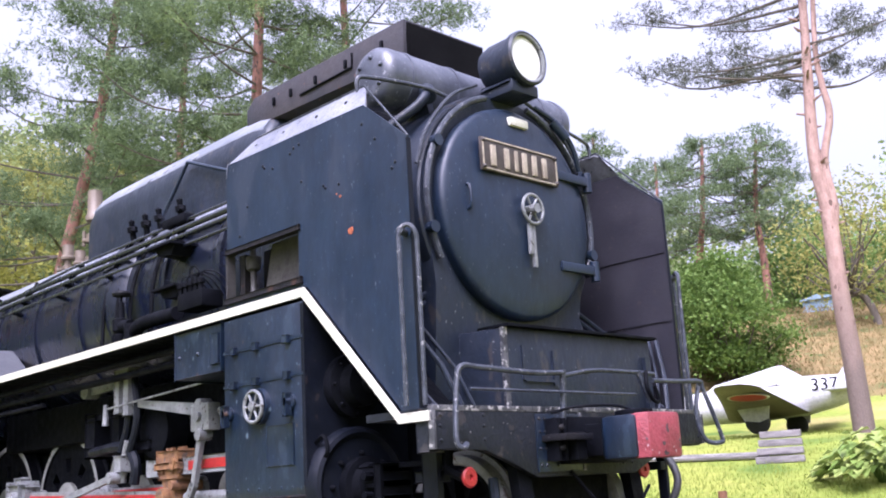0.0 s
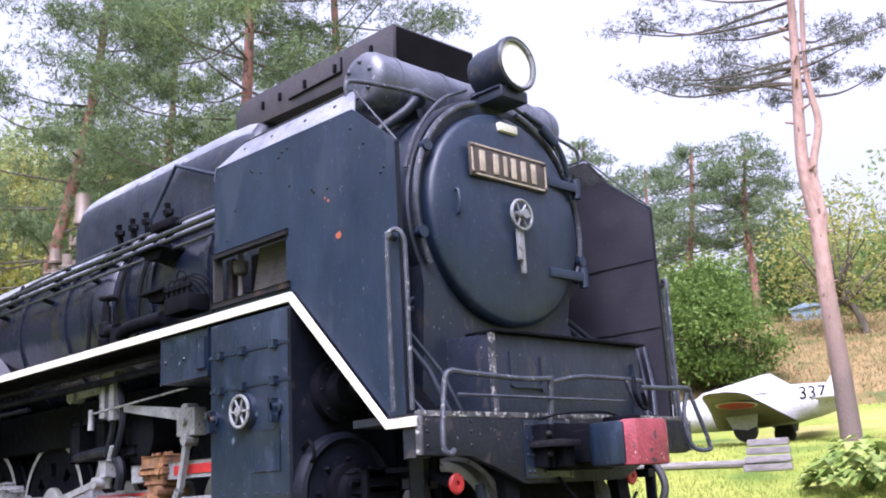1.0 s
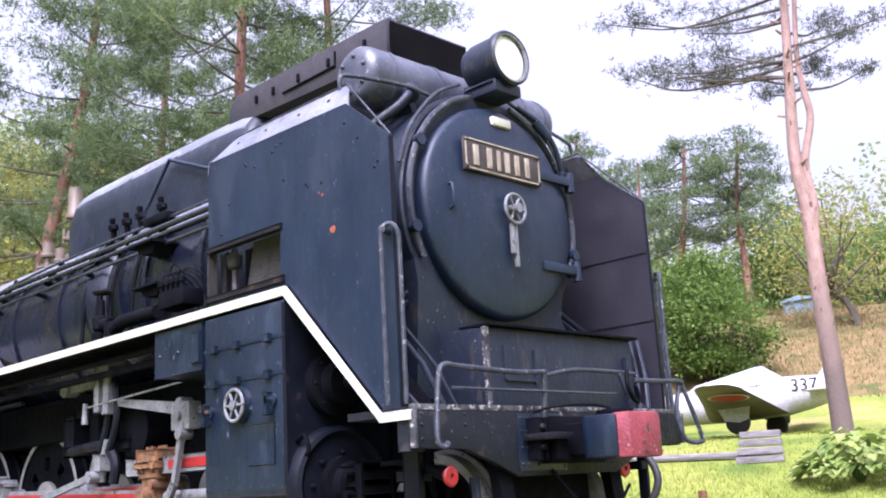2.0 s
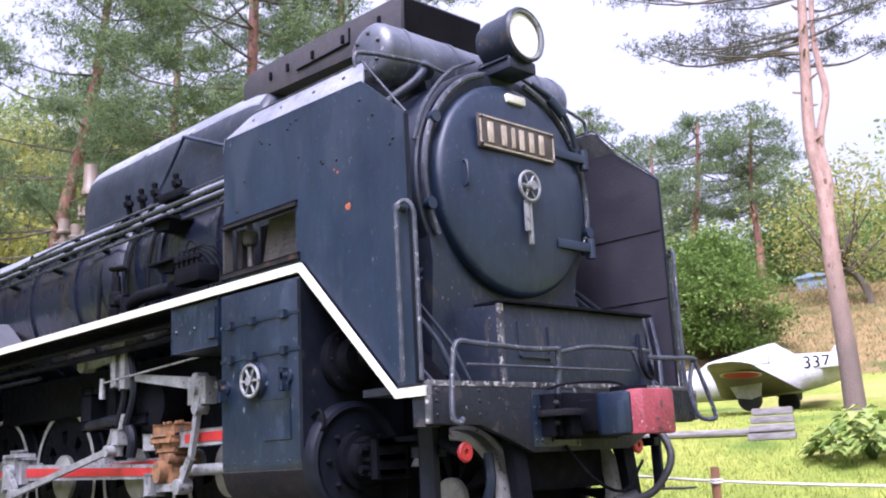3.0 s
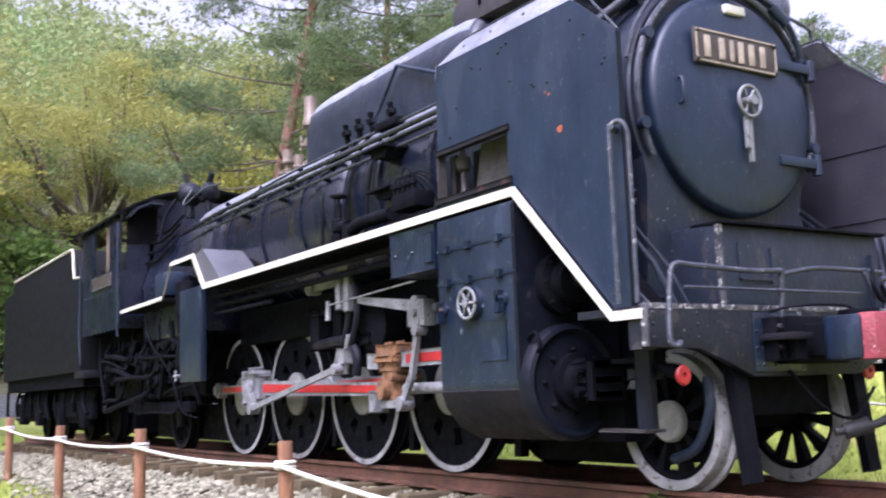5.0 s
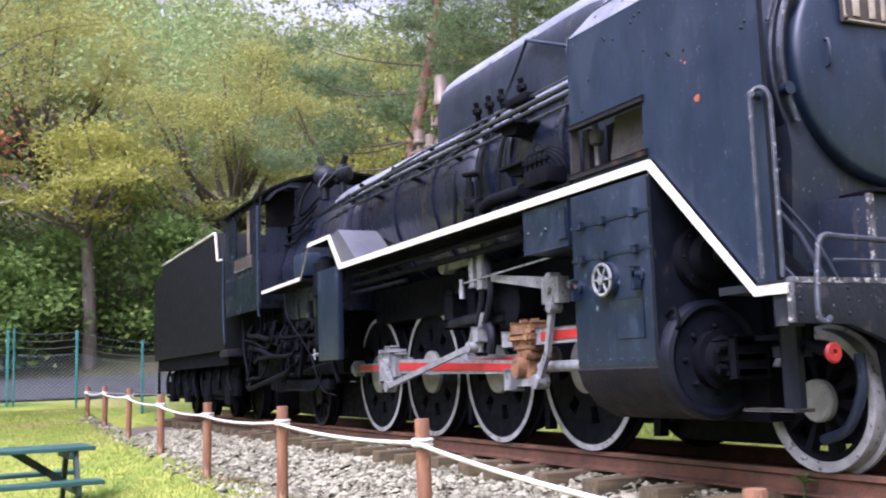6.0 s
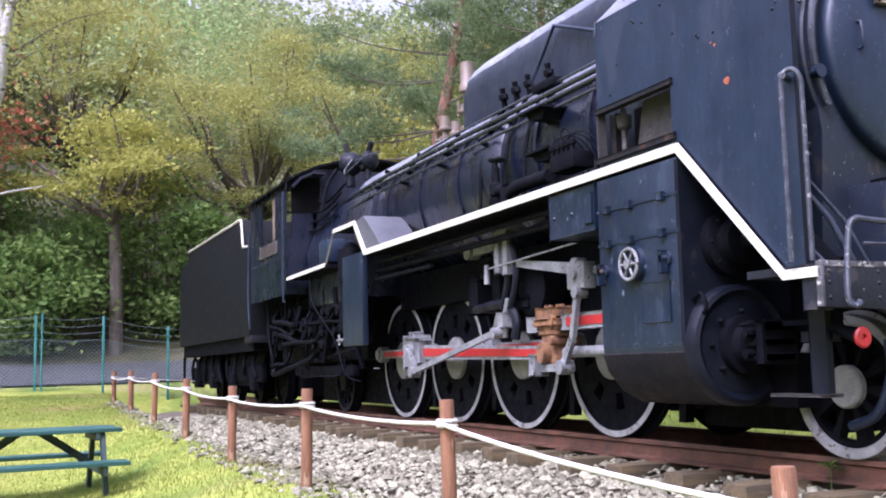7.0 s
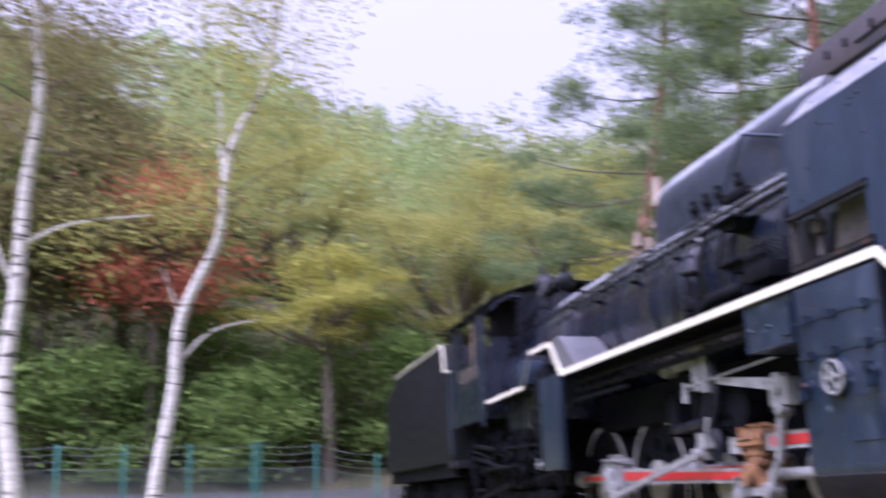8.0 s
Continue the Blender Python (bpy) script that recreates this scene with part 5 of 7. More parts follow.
    prism(bm, [(0.16, 1.19), (0.42, 1.19), (0.42, 1.40), (0.33, 1.40), (0.29, 1.44), (0.24, 1.44), (0.20, 1.40), (0.16, 1.40)], s * 1.02, s * 1.13, "y", 0.012)
    rod(bm, (0.29, s * 1.10, 1.30), (0.29, s * 1.16, 1.30), 0.035, n=14)
    rod(bm, (0.44, s * 1.03, 1.33), (1.05, s * 1.03, 1.33), 0.035)
    part("valve_crosshead", bm, M_SILVER, loco)
    bm = bar((0.33, 1.25), (0.20, 0.78), 0.055, 0.05, s * 1.12, 0.04)
    bar((0.20, 0.80), (0.06, 0.60), 0.06, 0.07, s * 1.12, 0.04, bm)
    rod(bm, (0.05, s * 1.05, 0.58), (0.05, s * 1.17, 0.58), 0.06, n=16)
    rod(bm, (0.31, s * 1.05, 1.16), (0.31, s * 1.16, 1.16), 0.045, n=14)
    part("combination_lever", bm, M_SILVER, loco)
    bm = bar((-0.42, 0.57), (0.05, 0.58), 0.06, 0.06, s * 1.09, 0.035)
    box(bm, -0.47, -0.36, s * 1.04, s * 1.14, 0.52, 0.68, 0.015)
    part("union_link", bm, M_SILVER, loco)
    bm = B()
    box(bm, -0.47, -0.02, s * 0.92, s * 1.10, 0.98, 1.07, 0.012)
    box(bm, -0.45, -0.05, s * 0.92, s * 1.085, 0.855, 0.925, 0.012)
    box(bm, -0.47, -0.35, s * 0.93, s * 1.09, 0.90, 1.00, 0.01)
    box(bm, -0.14, -0.02, s * 0.93, s * 1.09, 0.90, 1.00, 0.01)
    prism(bm, [(-0.44, 0.86), (-0.08, 0.86), (-0.14, 0.76), (-0.12, 0.62), (-0.20, 0.575), (-0.36, 0.575), (-0.42, 0.64), (-0.38, 0.76)], s * 0.92, s * 1.08, "y", 0.012)
    rod(bm, (-0.28, s * 0.85, 0.70), (-0.28, s * 1.16, 0.70), 0.085, n=20)
    rod(bm, (-0.12, s * 0.85, 0.80), (-0.12, s * 1.13, 0.80), 0.04, n=14)
    for x in (-0.42, -0.32, -0.16, -0.07):
        rod(bm, (x, s * 1.02, 1.06), (x, s * 1.02, 1.10), 0.022, n=8)
    box(bm, -0.50, 0.0, s * 0.94, s * 1.11, 0.93, 0.97, 0.008)
    lathe(bm, (-0.12, s * 1.10, 0.97), (0, s, 0), [(0, 0.05), (0.02, 0.05), (0.02, 0.02), (0.005, 0)], 14)
    for v in bm.verts:
        v.co.x = -0.24 + (v.co.x + 0.245) * 0.74
    part("crosshead", bm, M_RUSTY, loco, "rusty brown crosshead")
    box(bm := B(), -0.65, 1.05, s * 0.95, s * 1.06, 0.88, 1.01, 0.008)
    sb = part("slide_bar", bm, M_SILVER, loco)
    box(bm := B(), 0.02, 1.04, s * 1.06, s * 1.068, 0.91, 0.98)
    part("bar_flute", bm, M_RED, sb, "red painted flute")
    part("piston_rod", rod(B(), (-0.1, s * 1.0, 0.70), (1.05, s * 1.0, 0.70), 0.045, n=16), M_SILVER, loco)
    bm = bar((-1.85, 1.72), (-1.2, 1.74), 0.09, 0.11, s * 1.0, 0.05)
    rod(bm, (-1.85, s * 0.94, 1.72), (-1.85, s * 1.06, 1.72), 0.075, n=20)
    part("lifting_arm", bm, M_SILVER, loco)
    bm = B()
    rod(bm, (-1.33, s * 1.1, 1.50), (0.28, s * 1.1, 1.56), 0.009, n=8)
    rod(bm, (-1.33, s * 1.1, 1.36), (-1.33, s * 1.1, 1.54), 0.03, 0.022, n=10)
    part("lubricator_drive", bm, M_SILVER, loco)


valve_gear(-1)
valve_gear(1)

# cab
cab = None
for s in (1, -1):
    y0, y1 = s * 1.355, s * 1.375
    bm = B()
    ring4 = [[(-9.65, 1.72), (-7.45, 1.72), (-7.45, 3.40), (-9.65, 3.40)], [(-8.92, 2.60), (-7.95, 2.60), (-7.95, 3.28), (-8.92, 3.28)]]
    vs = [[[bm.verts.new((x, y, z)) for x, z in loop] for loop in ring4] for y in (y0, y1)]
    for k in range(4):
        j = (k + 1) % 4
        for v in vs:
            bm.faces.new((v[0][k], v[0][j], v[1][j], v[1][k]))
        for q in (0, 1):
            bm.faces.new((vs[0][q][k], vs[0][q][j], vs[1][q][j], vs[1][q][k]))
    cab = part("cab_side", bm, M_LAG, loco)
bm = B()
prism(bm, [(-1.355, 1.72), (-1.355, 2.55), (-1.28, 2.55), (-1.28, 3.25), (-0.98, 3.42), (-0.90, 3.42), (-0.90, 2.0), (-0.7, 1.72)], -7.47, -7.45, "x")
prism(bm, [(1.355, 1.72), (1.355, 3.4), (0.9, 3.55), (0.7, 1.72)], -7.47, -7.45, "x")
box(bm, -7.47, -7.45, -0.95, 0.95, 2.4, 3.62)
part("cab_front", bm, M_LAG, cab)
# Black panel on the wall paints the unlit inside of the window.
prism(bm := B(), [(-1.29, 2.93), (-1.29, 3.34), (-1.20, 3.42), (-1.05, 3.47), (-0.84, 3.47), (-0.86, 2.95)], -7.449, -7.437, "x")
part("cab_window_dark", bm, M_INT, cab)
bm = B()
prism(bm, [(-1.34, 3.30), (-1.21, 3.44), (-1.02, 3.53), (-0.82, 3.52), (-0.83, 3.49), (-1.02, 3.495), (-1.19, 3.41), (-1.31, 3.28)], -7.437, -7.20, "x")
part("window_hood", bm, M_LAG, cab)
bm = B()
arc = [(-1.44 + 0.0, 3.38), (-1.25, 3.50), (-0.9, 3.66), (-0.45, 3.78), (0, 3.82), (0.45, 3.78), (0.9, 3.66), (1.25, 3.50), (1.44, 3.38)]
prism(bm, arc + [(y, z - 0.035) for y, z in reversed(arc)], -9.95, -7.35, "x")
part("cab_roof", bm, M_BLACK, cab)
box(bm := B(), -8.96, -7.9, -1.39, -1.375, 2.38, 2.58, 0.004)
plate2 = part("cab_side_plate", bm, M_PLATE, cab, "dark plate with a pale border")
for x0, x1, z0, z1 in ((-8.95, -7.91, 2.555, 2.575), (-8.95, -7.91, 2.385, 2.405), (-8.95, -8.92, 2.405, 2.555), (-7.94, -7.91, 2.405, 2.555)):
    part("plate_edge", box(B(), x0, x1, -1.396, -1.389, z0, z1), M_EDGE, plate2)
bm = B()
box(bm, -8.0, -7.93, -1.39, -1.36, 2.58, 3.30), box(bm, -8.95, -8.88, -1.39, -1.36, 2.58, 3.30), box(bm, -8.95, -7.93, -1.40, -1.36, 2.575, 2.605)
part("window_frame", bm, M_LAG, cab)
box(bm := B(), -8.30, -8.05, -1.352, -1.34, 2.62, 3.26)
part("sliding_pane", bm, M_CREAM, cab)
box(bm := B(), -9.6, -7.5, -1.33, 1.33, 1.74, 1.78)
part("cab_floor", bm, M_BLACK, cab)
bm = B()
for z in [1.8 + 0.13 * k for k in range(12)]:
    rivet(bm, (-7.50, -1.375, z), (0, -1, 0)), rivet(bm, (-9.6, -1.375, z), (0, -1, 0))
for x in [-9.5 + 0.13 * k for k in range(16)]:
    rivet(bm, (x, -1.375, 2.30), (0, -1, 0))
pieces("rivet", bm, M_LAG, cab)
bm = B()
tube(bm, [(-7.42, -1.40, 1.6), (-7.42, -1.42, 1.75), (-7.42, -1.42, 3.1), (-7.42, -1.40, 3.2)], 0.018, 8)
part("cab_handrail", bm, M_PAINT, cab)
bm = B()
tube(bm, [(-9.55, -1.42, 1.3), (-9.6, -1.43, 1.9), (-9.6, -1.42, 2.9)], 0.018, 8)
part("cab_handrail", bm, M_PAINT, cab)
box(bm := B(), -5.95, -5.55, -1.34, -1.02, 2.0, 2.32, 0.06)
part("side_locker", bm, M_PAINT, loco)
# panel below the raised board, pump
box(bm := B(), -4.85, -4.12, -1.36, -1.28, 0.88, 1.98, 0.015)
part("side_panel", bm, M_BLUE, loco, "upright dark blue panel")
bm = B()
lathe(bm, (-4.95, -1.2, 1.05), (0, 0, 1), [(0, 0), (0, 0.12), (0.04, 0.16), (0.4, 0.16), (0.44, 0.1), (0.6, 0.1), (0.64, 0.17), (1.05, 0.17), (1.1, 0.1), (1.15, 0.0)], 24)
part("air_pump", bm, M_BLACK, loco)
bm = B()
rod(bm, (-4.90, -1.30, 0.96), (-4.90, -1.40, 0.96), 0.022)
rod(bm, (-4.97, -1.39, 0.96), (-4.83, -1.39, 0.96), 0.013)
rod(bm, (-4.90, -1.39, 0.90), (-4.90, -1.39, 1.03), 0.013)
part("drain_tap", bm, M_SILVER, loco, "small pale tap")
# ashpan, trailing truck, pipes below the cab
bm = B()
box(bm, -9.4, -5.2, -0.92, 0.92, 0.72, 1.7, 0.06)
box(bm, -8.4, -5.6, -0.98, -0.88, 0.52, 0.66, 0.02)
box(bm, -8.4, -5.6, 0.88, 0.98, 0.52, 0.66, 0.02)
part("ashpan", bm, M_BLACK, loco)
rnd = random.Random(11)
for k in range(15):
    x0 = -9.4 + 2.2 * rnd.random()
    x1 = x0 + 1.0 + 1.8 * rnd.random()
    y, z = -1.0 - 0.2 * rnd.random(), 0.5 + 1.1 * rnd.random()
    dz = (rnd.random() - 0.5) * 0.5
    bm = tube(B(), [(x0, y + 0.1, z + 0.18), (x0 + 0.1, y, z), ((x0 + x1) / 2, y - 0.04, z + dz * 0.4), (x1 - 0.15, y, z + dz), (x1, y + 0.05, z + dz + 0.25)], 0.014 + 0.026 * rnd.random(), 7)
    part("cab_underpipe", bm, M_BLACK, loco)
for k in range(14):
    x = -9.3 + 4.2 * rnd.random()
    y = -1.0 - 0.22 * rnd.random()
    z0, z1 = 1.70, 0.5 + 0.7 * rnd.random()
    bm = B()
    dx = (rnd.random() - 0.5) * 1.6
    tube(bm, [(x, y, z0), (x, y, z0 - 0.3), (x + dx * 0.4, y - 0.03, (z0 + z1) / 2), (x + dx, y, z1)], 0.014 + 0.024 * rnd.random(), 7)
    part("cab_underpipe", bm, M_BLACK, loco)
for k in range(16):
    x, z = -9.2 + 4.0 * rnd.random(), 0.62 + 0.85 * rnd.random()
    bm = B()
    lathe(bm, (x, -1.0, z), (0, -1, 0), [(0, 0.1), (0.12, 0.1), (0.14, 0.06), (0.2, 0.06), (0.2, 0)], 14)
    box(bm, x - 0.16, x + 0.16, -1.08, -0.9, z - 0.05, z + 0.04, 0.01)
    part("injector_fitting", bm, M_BLACK, loco)
bm = B()
tube(bm, [(-6.5, -1.3, 1.92), (-6.2, -1.34, 1.5), (-5.4, -1.3, 1.0), (-5.1, -1.25, 0.55), (-4.95, -1.1, 0.45)], 0.010, 7)
part("cab_underpipe", bm, M_BLACK, loco)

# ---- tender ----
tender = thing("tender", "black slab-sided tender with white top edge, coupled behind the cab", "tender")
prism(bm := B(), [(-9.75, 1.19), (-16.55, 1.19), (-16.6, 2.85), (-16.35, 2.98), (-15.6, 3.02), (-15.45, 3.24), (-10.35, 3.24), (-10.2, 2.70), (-9.75, 2.68)], -1.385, 1.385, "y", 0.012)
part("tank", bm, M_TENDER, tender)
bm = B()
for y in (-1.39, 1.39):
    tube(bm, [(-15.5, y, 3.235), (-10.38, y, 3.235), (-10.30, y, 3.2), (-10.17, y, 2.73), (-9.75, y, 2.70)], 0.024, 6, curved=False)
part("white_edge", bm, M_STRIPE, tender, "white painted edge")
box(bm := B(), -16.5, -9.8, -1.3, 1.3, 0.95, 1.185)
part("underframe", bm, M_BLACK, tender)
# Added black box darkens the gap between bogies and tank.
part("water_well", box(B(), -16.3, -9.9, -0.44, 0.44, 0.16, 0.95, 0.03), M_BLACK, tender)
box(bm := B(), -10.1, -9.55, -1.38, -1.1, 1.08, 1.2, 0.01)
part("footstep", bm, M_GRIME, tender)
tube(bm := B(), [(-16.62, -1.25, 1.0), (-16.7, -1.25, 0.9), (-16.7, -1.25, 0.35), (-16.5, -1.25, 0.35)], 0.03, 8)
part("rear_step", bm, M_BLACK, tender)
for bx in (-11.4, -15.0):
    bm = B()
    box(bm, bx - 1.35, bx + 1.35, -1.12, -1.0, 0.42, 0.72, 0.03)
    for x in (-0.85, 0.85):
        box(bm, bx + x - 0.16, bx + x + 0.16, -1.16, -0.98, 0.28, 0.6, 0.03)
    for k in range(5):
        box(bm, bx - 0.45 + 0.04 * k, bx + 0.45 - 0.04 * k, -1.14, -1.02, 0.46 + 0.05 * k, 0.50 + 0.05 * k)
    box(bm, bx - 1.3, bx + 1.3, -0.95, 0.95, 0.55, 0.95, 0.02)
    prism(bm, [(bx - 1.4, 0.9), (bx - 1.1, 0.45), (bx - 0.5, 0.35), (bx + 0.5, 0.35), (bx + 1.1, 0.45), (bx + 1.4, 0.9)], -1.06, -1.02)
    part("bogie", bm, M_BLACK, tender)
    for x in (-0.85, 0.85):
        for s in (-1, 1):
            lathe(bm := B(), (bx + x, s * 0.49, 0.43), (0, s, 0), [(0, 0), (0, 0.46), (0.035, 0.46), (0.045, 0.43), (0.135, 0.43), (0.135, 0.36), (0.10, 0.34), (0.10, 0.0)], 36)
            part("wheel", bm, M_BLACK, tender)
rnd = random.Random(4)
for k in range(9):
    x = -16.2 + 0.72 * k
    bm = B()
    tube(bm, [(x, -1.1, 0.95), (x + 0.1, -1.18, 0.7), (x + 0.3 * rnd.random(), -1.15, 0.35 + 0.2 * rnd.random())], 0.03, 7)
    part("brake_hanger", bm, M_BLACK, tender)

# ---- track ----
track = tagged(new("railway_track"), "rusty rails on old timber sleepers in pale stone ballast", "track", kind="structure")
for s in (-1, 1):
    prism(bm := B(), [(s * 0.5335, 0.0), (s * 0.60, 0.0), (s * 0.602, -0.03), (s * 0.576, -0.045), (s * 0.574, -0.12), (s * 0.63, -0.135), (s * 0.63, -0.15),
                      (s * 0.505, -0.15), (s * 0.505, -0.135), (s * 0.56, -0.12), (s * 0.558, -0.045), (s * 0.533, -0.03)], -19.0, 6.5, "x")
    part("rail", bm, M_RAIL, track)
rnd = random.Random(21)
for k in range(36):
    x = 6.2 - 0.70 * k + rnd.uniform(-0.06, 0.06)
    e = 1.08 + rnd.uniform(-0.05, 0.08)
    box(bm := B(), x - 0.11, x + 0.11, -e, e, -0.32, -0.152 + rnd.uniform(-0.008, 0.0), 0.012)
    sl = part("sleeper", bm, M_SLEEPER, track)
    for s in (-1, 1):
        box(bm := B(), x - 0.07, x + 0.07, s * 0.50 if s > 0 else -0.68, 0.68 if s > 0 else -0.50, -0.156, -0.146)
        part("tie_plate", bm, M_RAIL, sl)


def bed_height(x, y):
    a = abs(y)
    return -0.205 + 0.022 * noise.noise(Vector((x * 2, y * 2, 0))) - 0.10 * step(1.3, 2.75, a) - 0.085 * step(0.66, 1.05, a)


nx, ny = 150, 28
V = [(-18.5 + 25.0 * i / nx, -2.8 + 5.6 * j / ny) for i in range(nx + 1) for j in range(ny + 1)]
V = np.array([(x, y, bed_height(x, y) - 0.015) for x, y in V])
F = np.array([(i * (ny + 1) + j, (i + 1) * (ny + 1) + j, (i + 1) * (ny + 1) + j + 1, i * (ny + 1) + j + 1) for i in range(nx) for j in range(ny)])
me = np_mesh("ballast_bed", V, F, M_BED)
smooth(me, 60)
tagged(new("ballast_bed", me), "pale stone ballast bed under the track", "ballast", kind="structure")


def stones(n, seed):
    rng = np.random.default_rng(seed)
    base = np.array([(1, 0, 0), (-1, 0, 0), (0, 1, 0), (0, -1, 0), (0, 0, 1), (0, 0, -1), (.62, .62, .5), (-.62, .62, .45), (.62, -.62, .45), (-.62, -.62, .5)], float)
    tri = np.array([(4, 0, 6), (4, 6, 2), (4, 2, 7), (4, 7, 1), (4, 1, 9), (4, 9, 3), (4, 3, 8), (4, 8, 0), (0, 2, 6), (2, 1, 7), (1, 3, 9), (3, 0, 8)])
    x = np.concatenate([rng.uniform(-14.5, 6.2, int(n * .85)), rng.uniform(-14.5, 6.2, n - int(n * .85))])
    y = np.concatenate([-0.62 - 2.62 * rng.beta(0.95, 1.5, int(n * .85)), rng.uniform(-0.5, 2.6, n - int(n * .85))])
    s = rng.gamma(4.0, 0.0050, n) + 0.008
    V = np.empty((n, 10, 3))
    for i in range(n):
        k = base * rng.uniform(0.5, 1.25, (10, 3)) * s[i] * np.array([1.1, 0.95, 0.7])
        a = rng.uniform(0, 6.28)
        c, d = math.cos(a), math.sin(a)
        kx = k[:, 0] * c - k[:, 1] * d
        ky = k[:, 0] * d + k[:, 1] * c
        tl = rng.normal(0, 0.35)
        V[i] = np.stack([kx + x[i], ky + y[i], k[:, 2] + kx * tl + max(bed_height(x[i], y[i]), height(x[i], y[i])) + s[i] * 0.2], 1)
    F = (tri[None] + 10 * np.arange(n)[:, None, None]).reshape(-1, 3)
    return tagged(new("ballast_stones", np_mesh("ballast_stones", V.reshape(-1, 3), F, M_STONE)), "loose pale grey and buff crushed stones", "stones", kind="stuff")


stones(23000, 3)


def blades(name, n, seed, where, h, w=0.006, material=M_GRASS, label="short bright lawn grass blades"):
    rng = np.random.default_rng(seed)
    P = []
    while len(P) < n:
        x, y = where(rng)
        P.append((x, y, height(x, y)))
    P = np.array(P)
    a = rng.uniform(0, 6.28, n)
    hh = h * rng.uniform(0.5, 1.5, n)
    d = np.stack([np.cos(a) * w, np.sin(a) * w, np.zeros(n)], 1)
    lean = np.stack([rng.normal(0, .4, n) * hh, rng.normal(0, .4, n) * hh, hh], 1)
    V = np.stack([P - d - [0, 0, .01], P + d - [0, 0, .01], P + lean], 1).reshape(-1, 3)
    return tagged(new(name, np_mesh(name, V, np.arange(3 * n).reshape(n, 3), material)), label, "grass", kind="stuff")


blades("lawn_grass", 60000, 5, lambda g: (g.uniform(-17, 3.5), -3.2 + 0.9 * g.normal() - abs(g.normal()) * 1.8), 0.032)
blades("lawn_grass", 45000, 6, lambda g: (g.uniform(-6, 6), 2.6 + abs(g.normal()) * 4.5), 0.05)

blades("bank_grass", 16000, 8, lambda g: (g.uniform(-13, 1), g.uniform(20.5, 31)), 0.10, 0.018, mat("dry_grass_tufts", (0.27, 0.195, 0.095), (0.17, 0.150, 0.060), island=True, scale=3, rough=0.9, bump=0, leaf=0.3, spec=0.1), "dry tan grass tufts on the bank")

# ---- rope fence ----
def wooden_post(x, y, h, seed):
    rr = random.Random(seed)
    z = height(x, y)
    p = thing("rope_post", "round reddish-brown timber post with white rope tied round it", "post", "rope fence posts", (x, y, z))
    bm = B()
    r = 0.046 + rr.uniform(-0.004, 0.005)
    lx, ly = rr.uniform(-0.015, 0.015), rr.uniform(-0.015, 0.015)
    lathe(bm, (0, 0, -0.1), (lx, ly, h + 0.1), [(0, 0), (0, r), (h * .5, r * 0.98), (h + 0.09, r * 0.96), (h + 0.1, r * 0.88), (h + 0.1, 0)], 14)
    part("stake", bm, M_POST, p)
    bm = B()
    for dz in (-0.012, 0.014):
        tube(bm, [(lx + (r + 0.008) * math.cos(radians(a)), ly + (r + 0.008) * math.sin(radians(a)), h - 0.13 + dz) for a in range(0, 361, 30)], 0.013, 6, 1, curved=False)
    part("rope_wrap", bm, M_ROPE, p)
    return (x, y, z + h - 0.13)


def rope_run(ends, sag, side=-0.05):
    bm = B()
    for a, b in zip(ends, ends[1:]):
        ln = math.dist(a[:2], b[:2])
        pts = [(a[0] + (b[0] - a[0]) * t, a[1] + (b[1] - a[1]) * t + side, a[2] + (b[2] - a[2]) * t - sag * ln * 4 * t * (1 - t)) for t in [i / 8 for i in range(9)]]
        tube(bm, pts, 0.0125, 7, 1, curved=False)
    return tagged(part("rope", bm, M_ROPE), "white rope slung from post to post", "rope")


tops = [wooden_post(x, -3.0, h, 30 + i) for i, (x, h) in enumerate(((7.4, 0.74), (4.62, 0.745), (1.98, 0.77), (-0.83, 0.79), (-3.6, 0.78), (-6.35, 0.76), (-9.15, 0.76), (-12.0, 0.72), (-14.8, 0.62)))]
rope_run(tops, 0.012)
back = wooden_post(-17.9, 2.2, 0.7, 60)
rope_run([tops[-1], back], 0.006, 0.0)
far = [wooden_post(x, 3.05, 0.80, 70 + i) for i, x in enumerate((7.6, 4.9, 2.2, -0.5, -3.2, -6.0))]
rope_run(far, 0.006, 0.05)


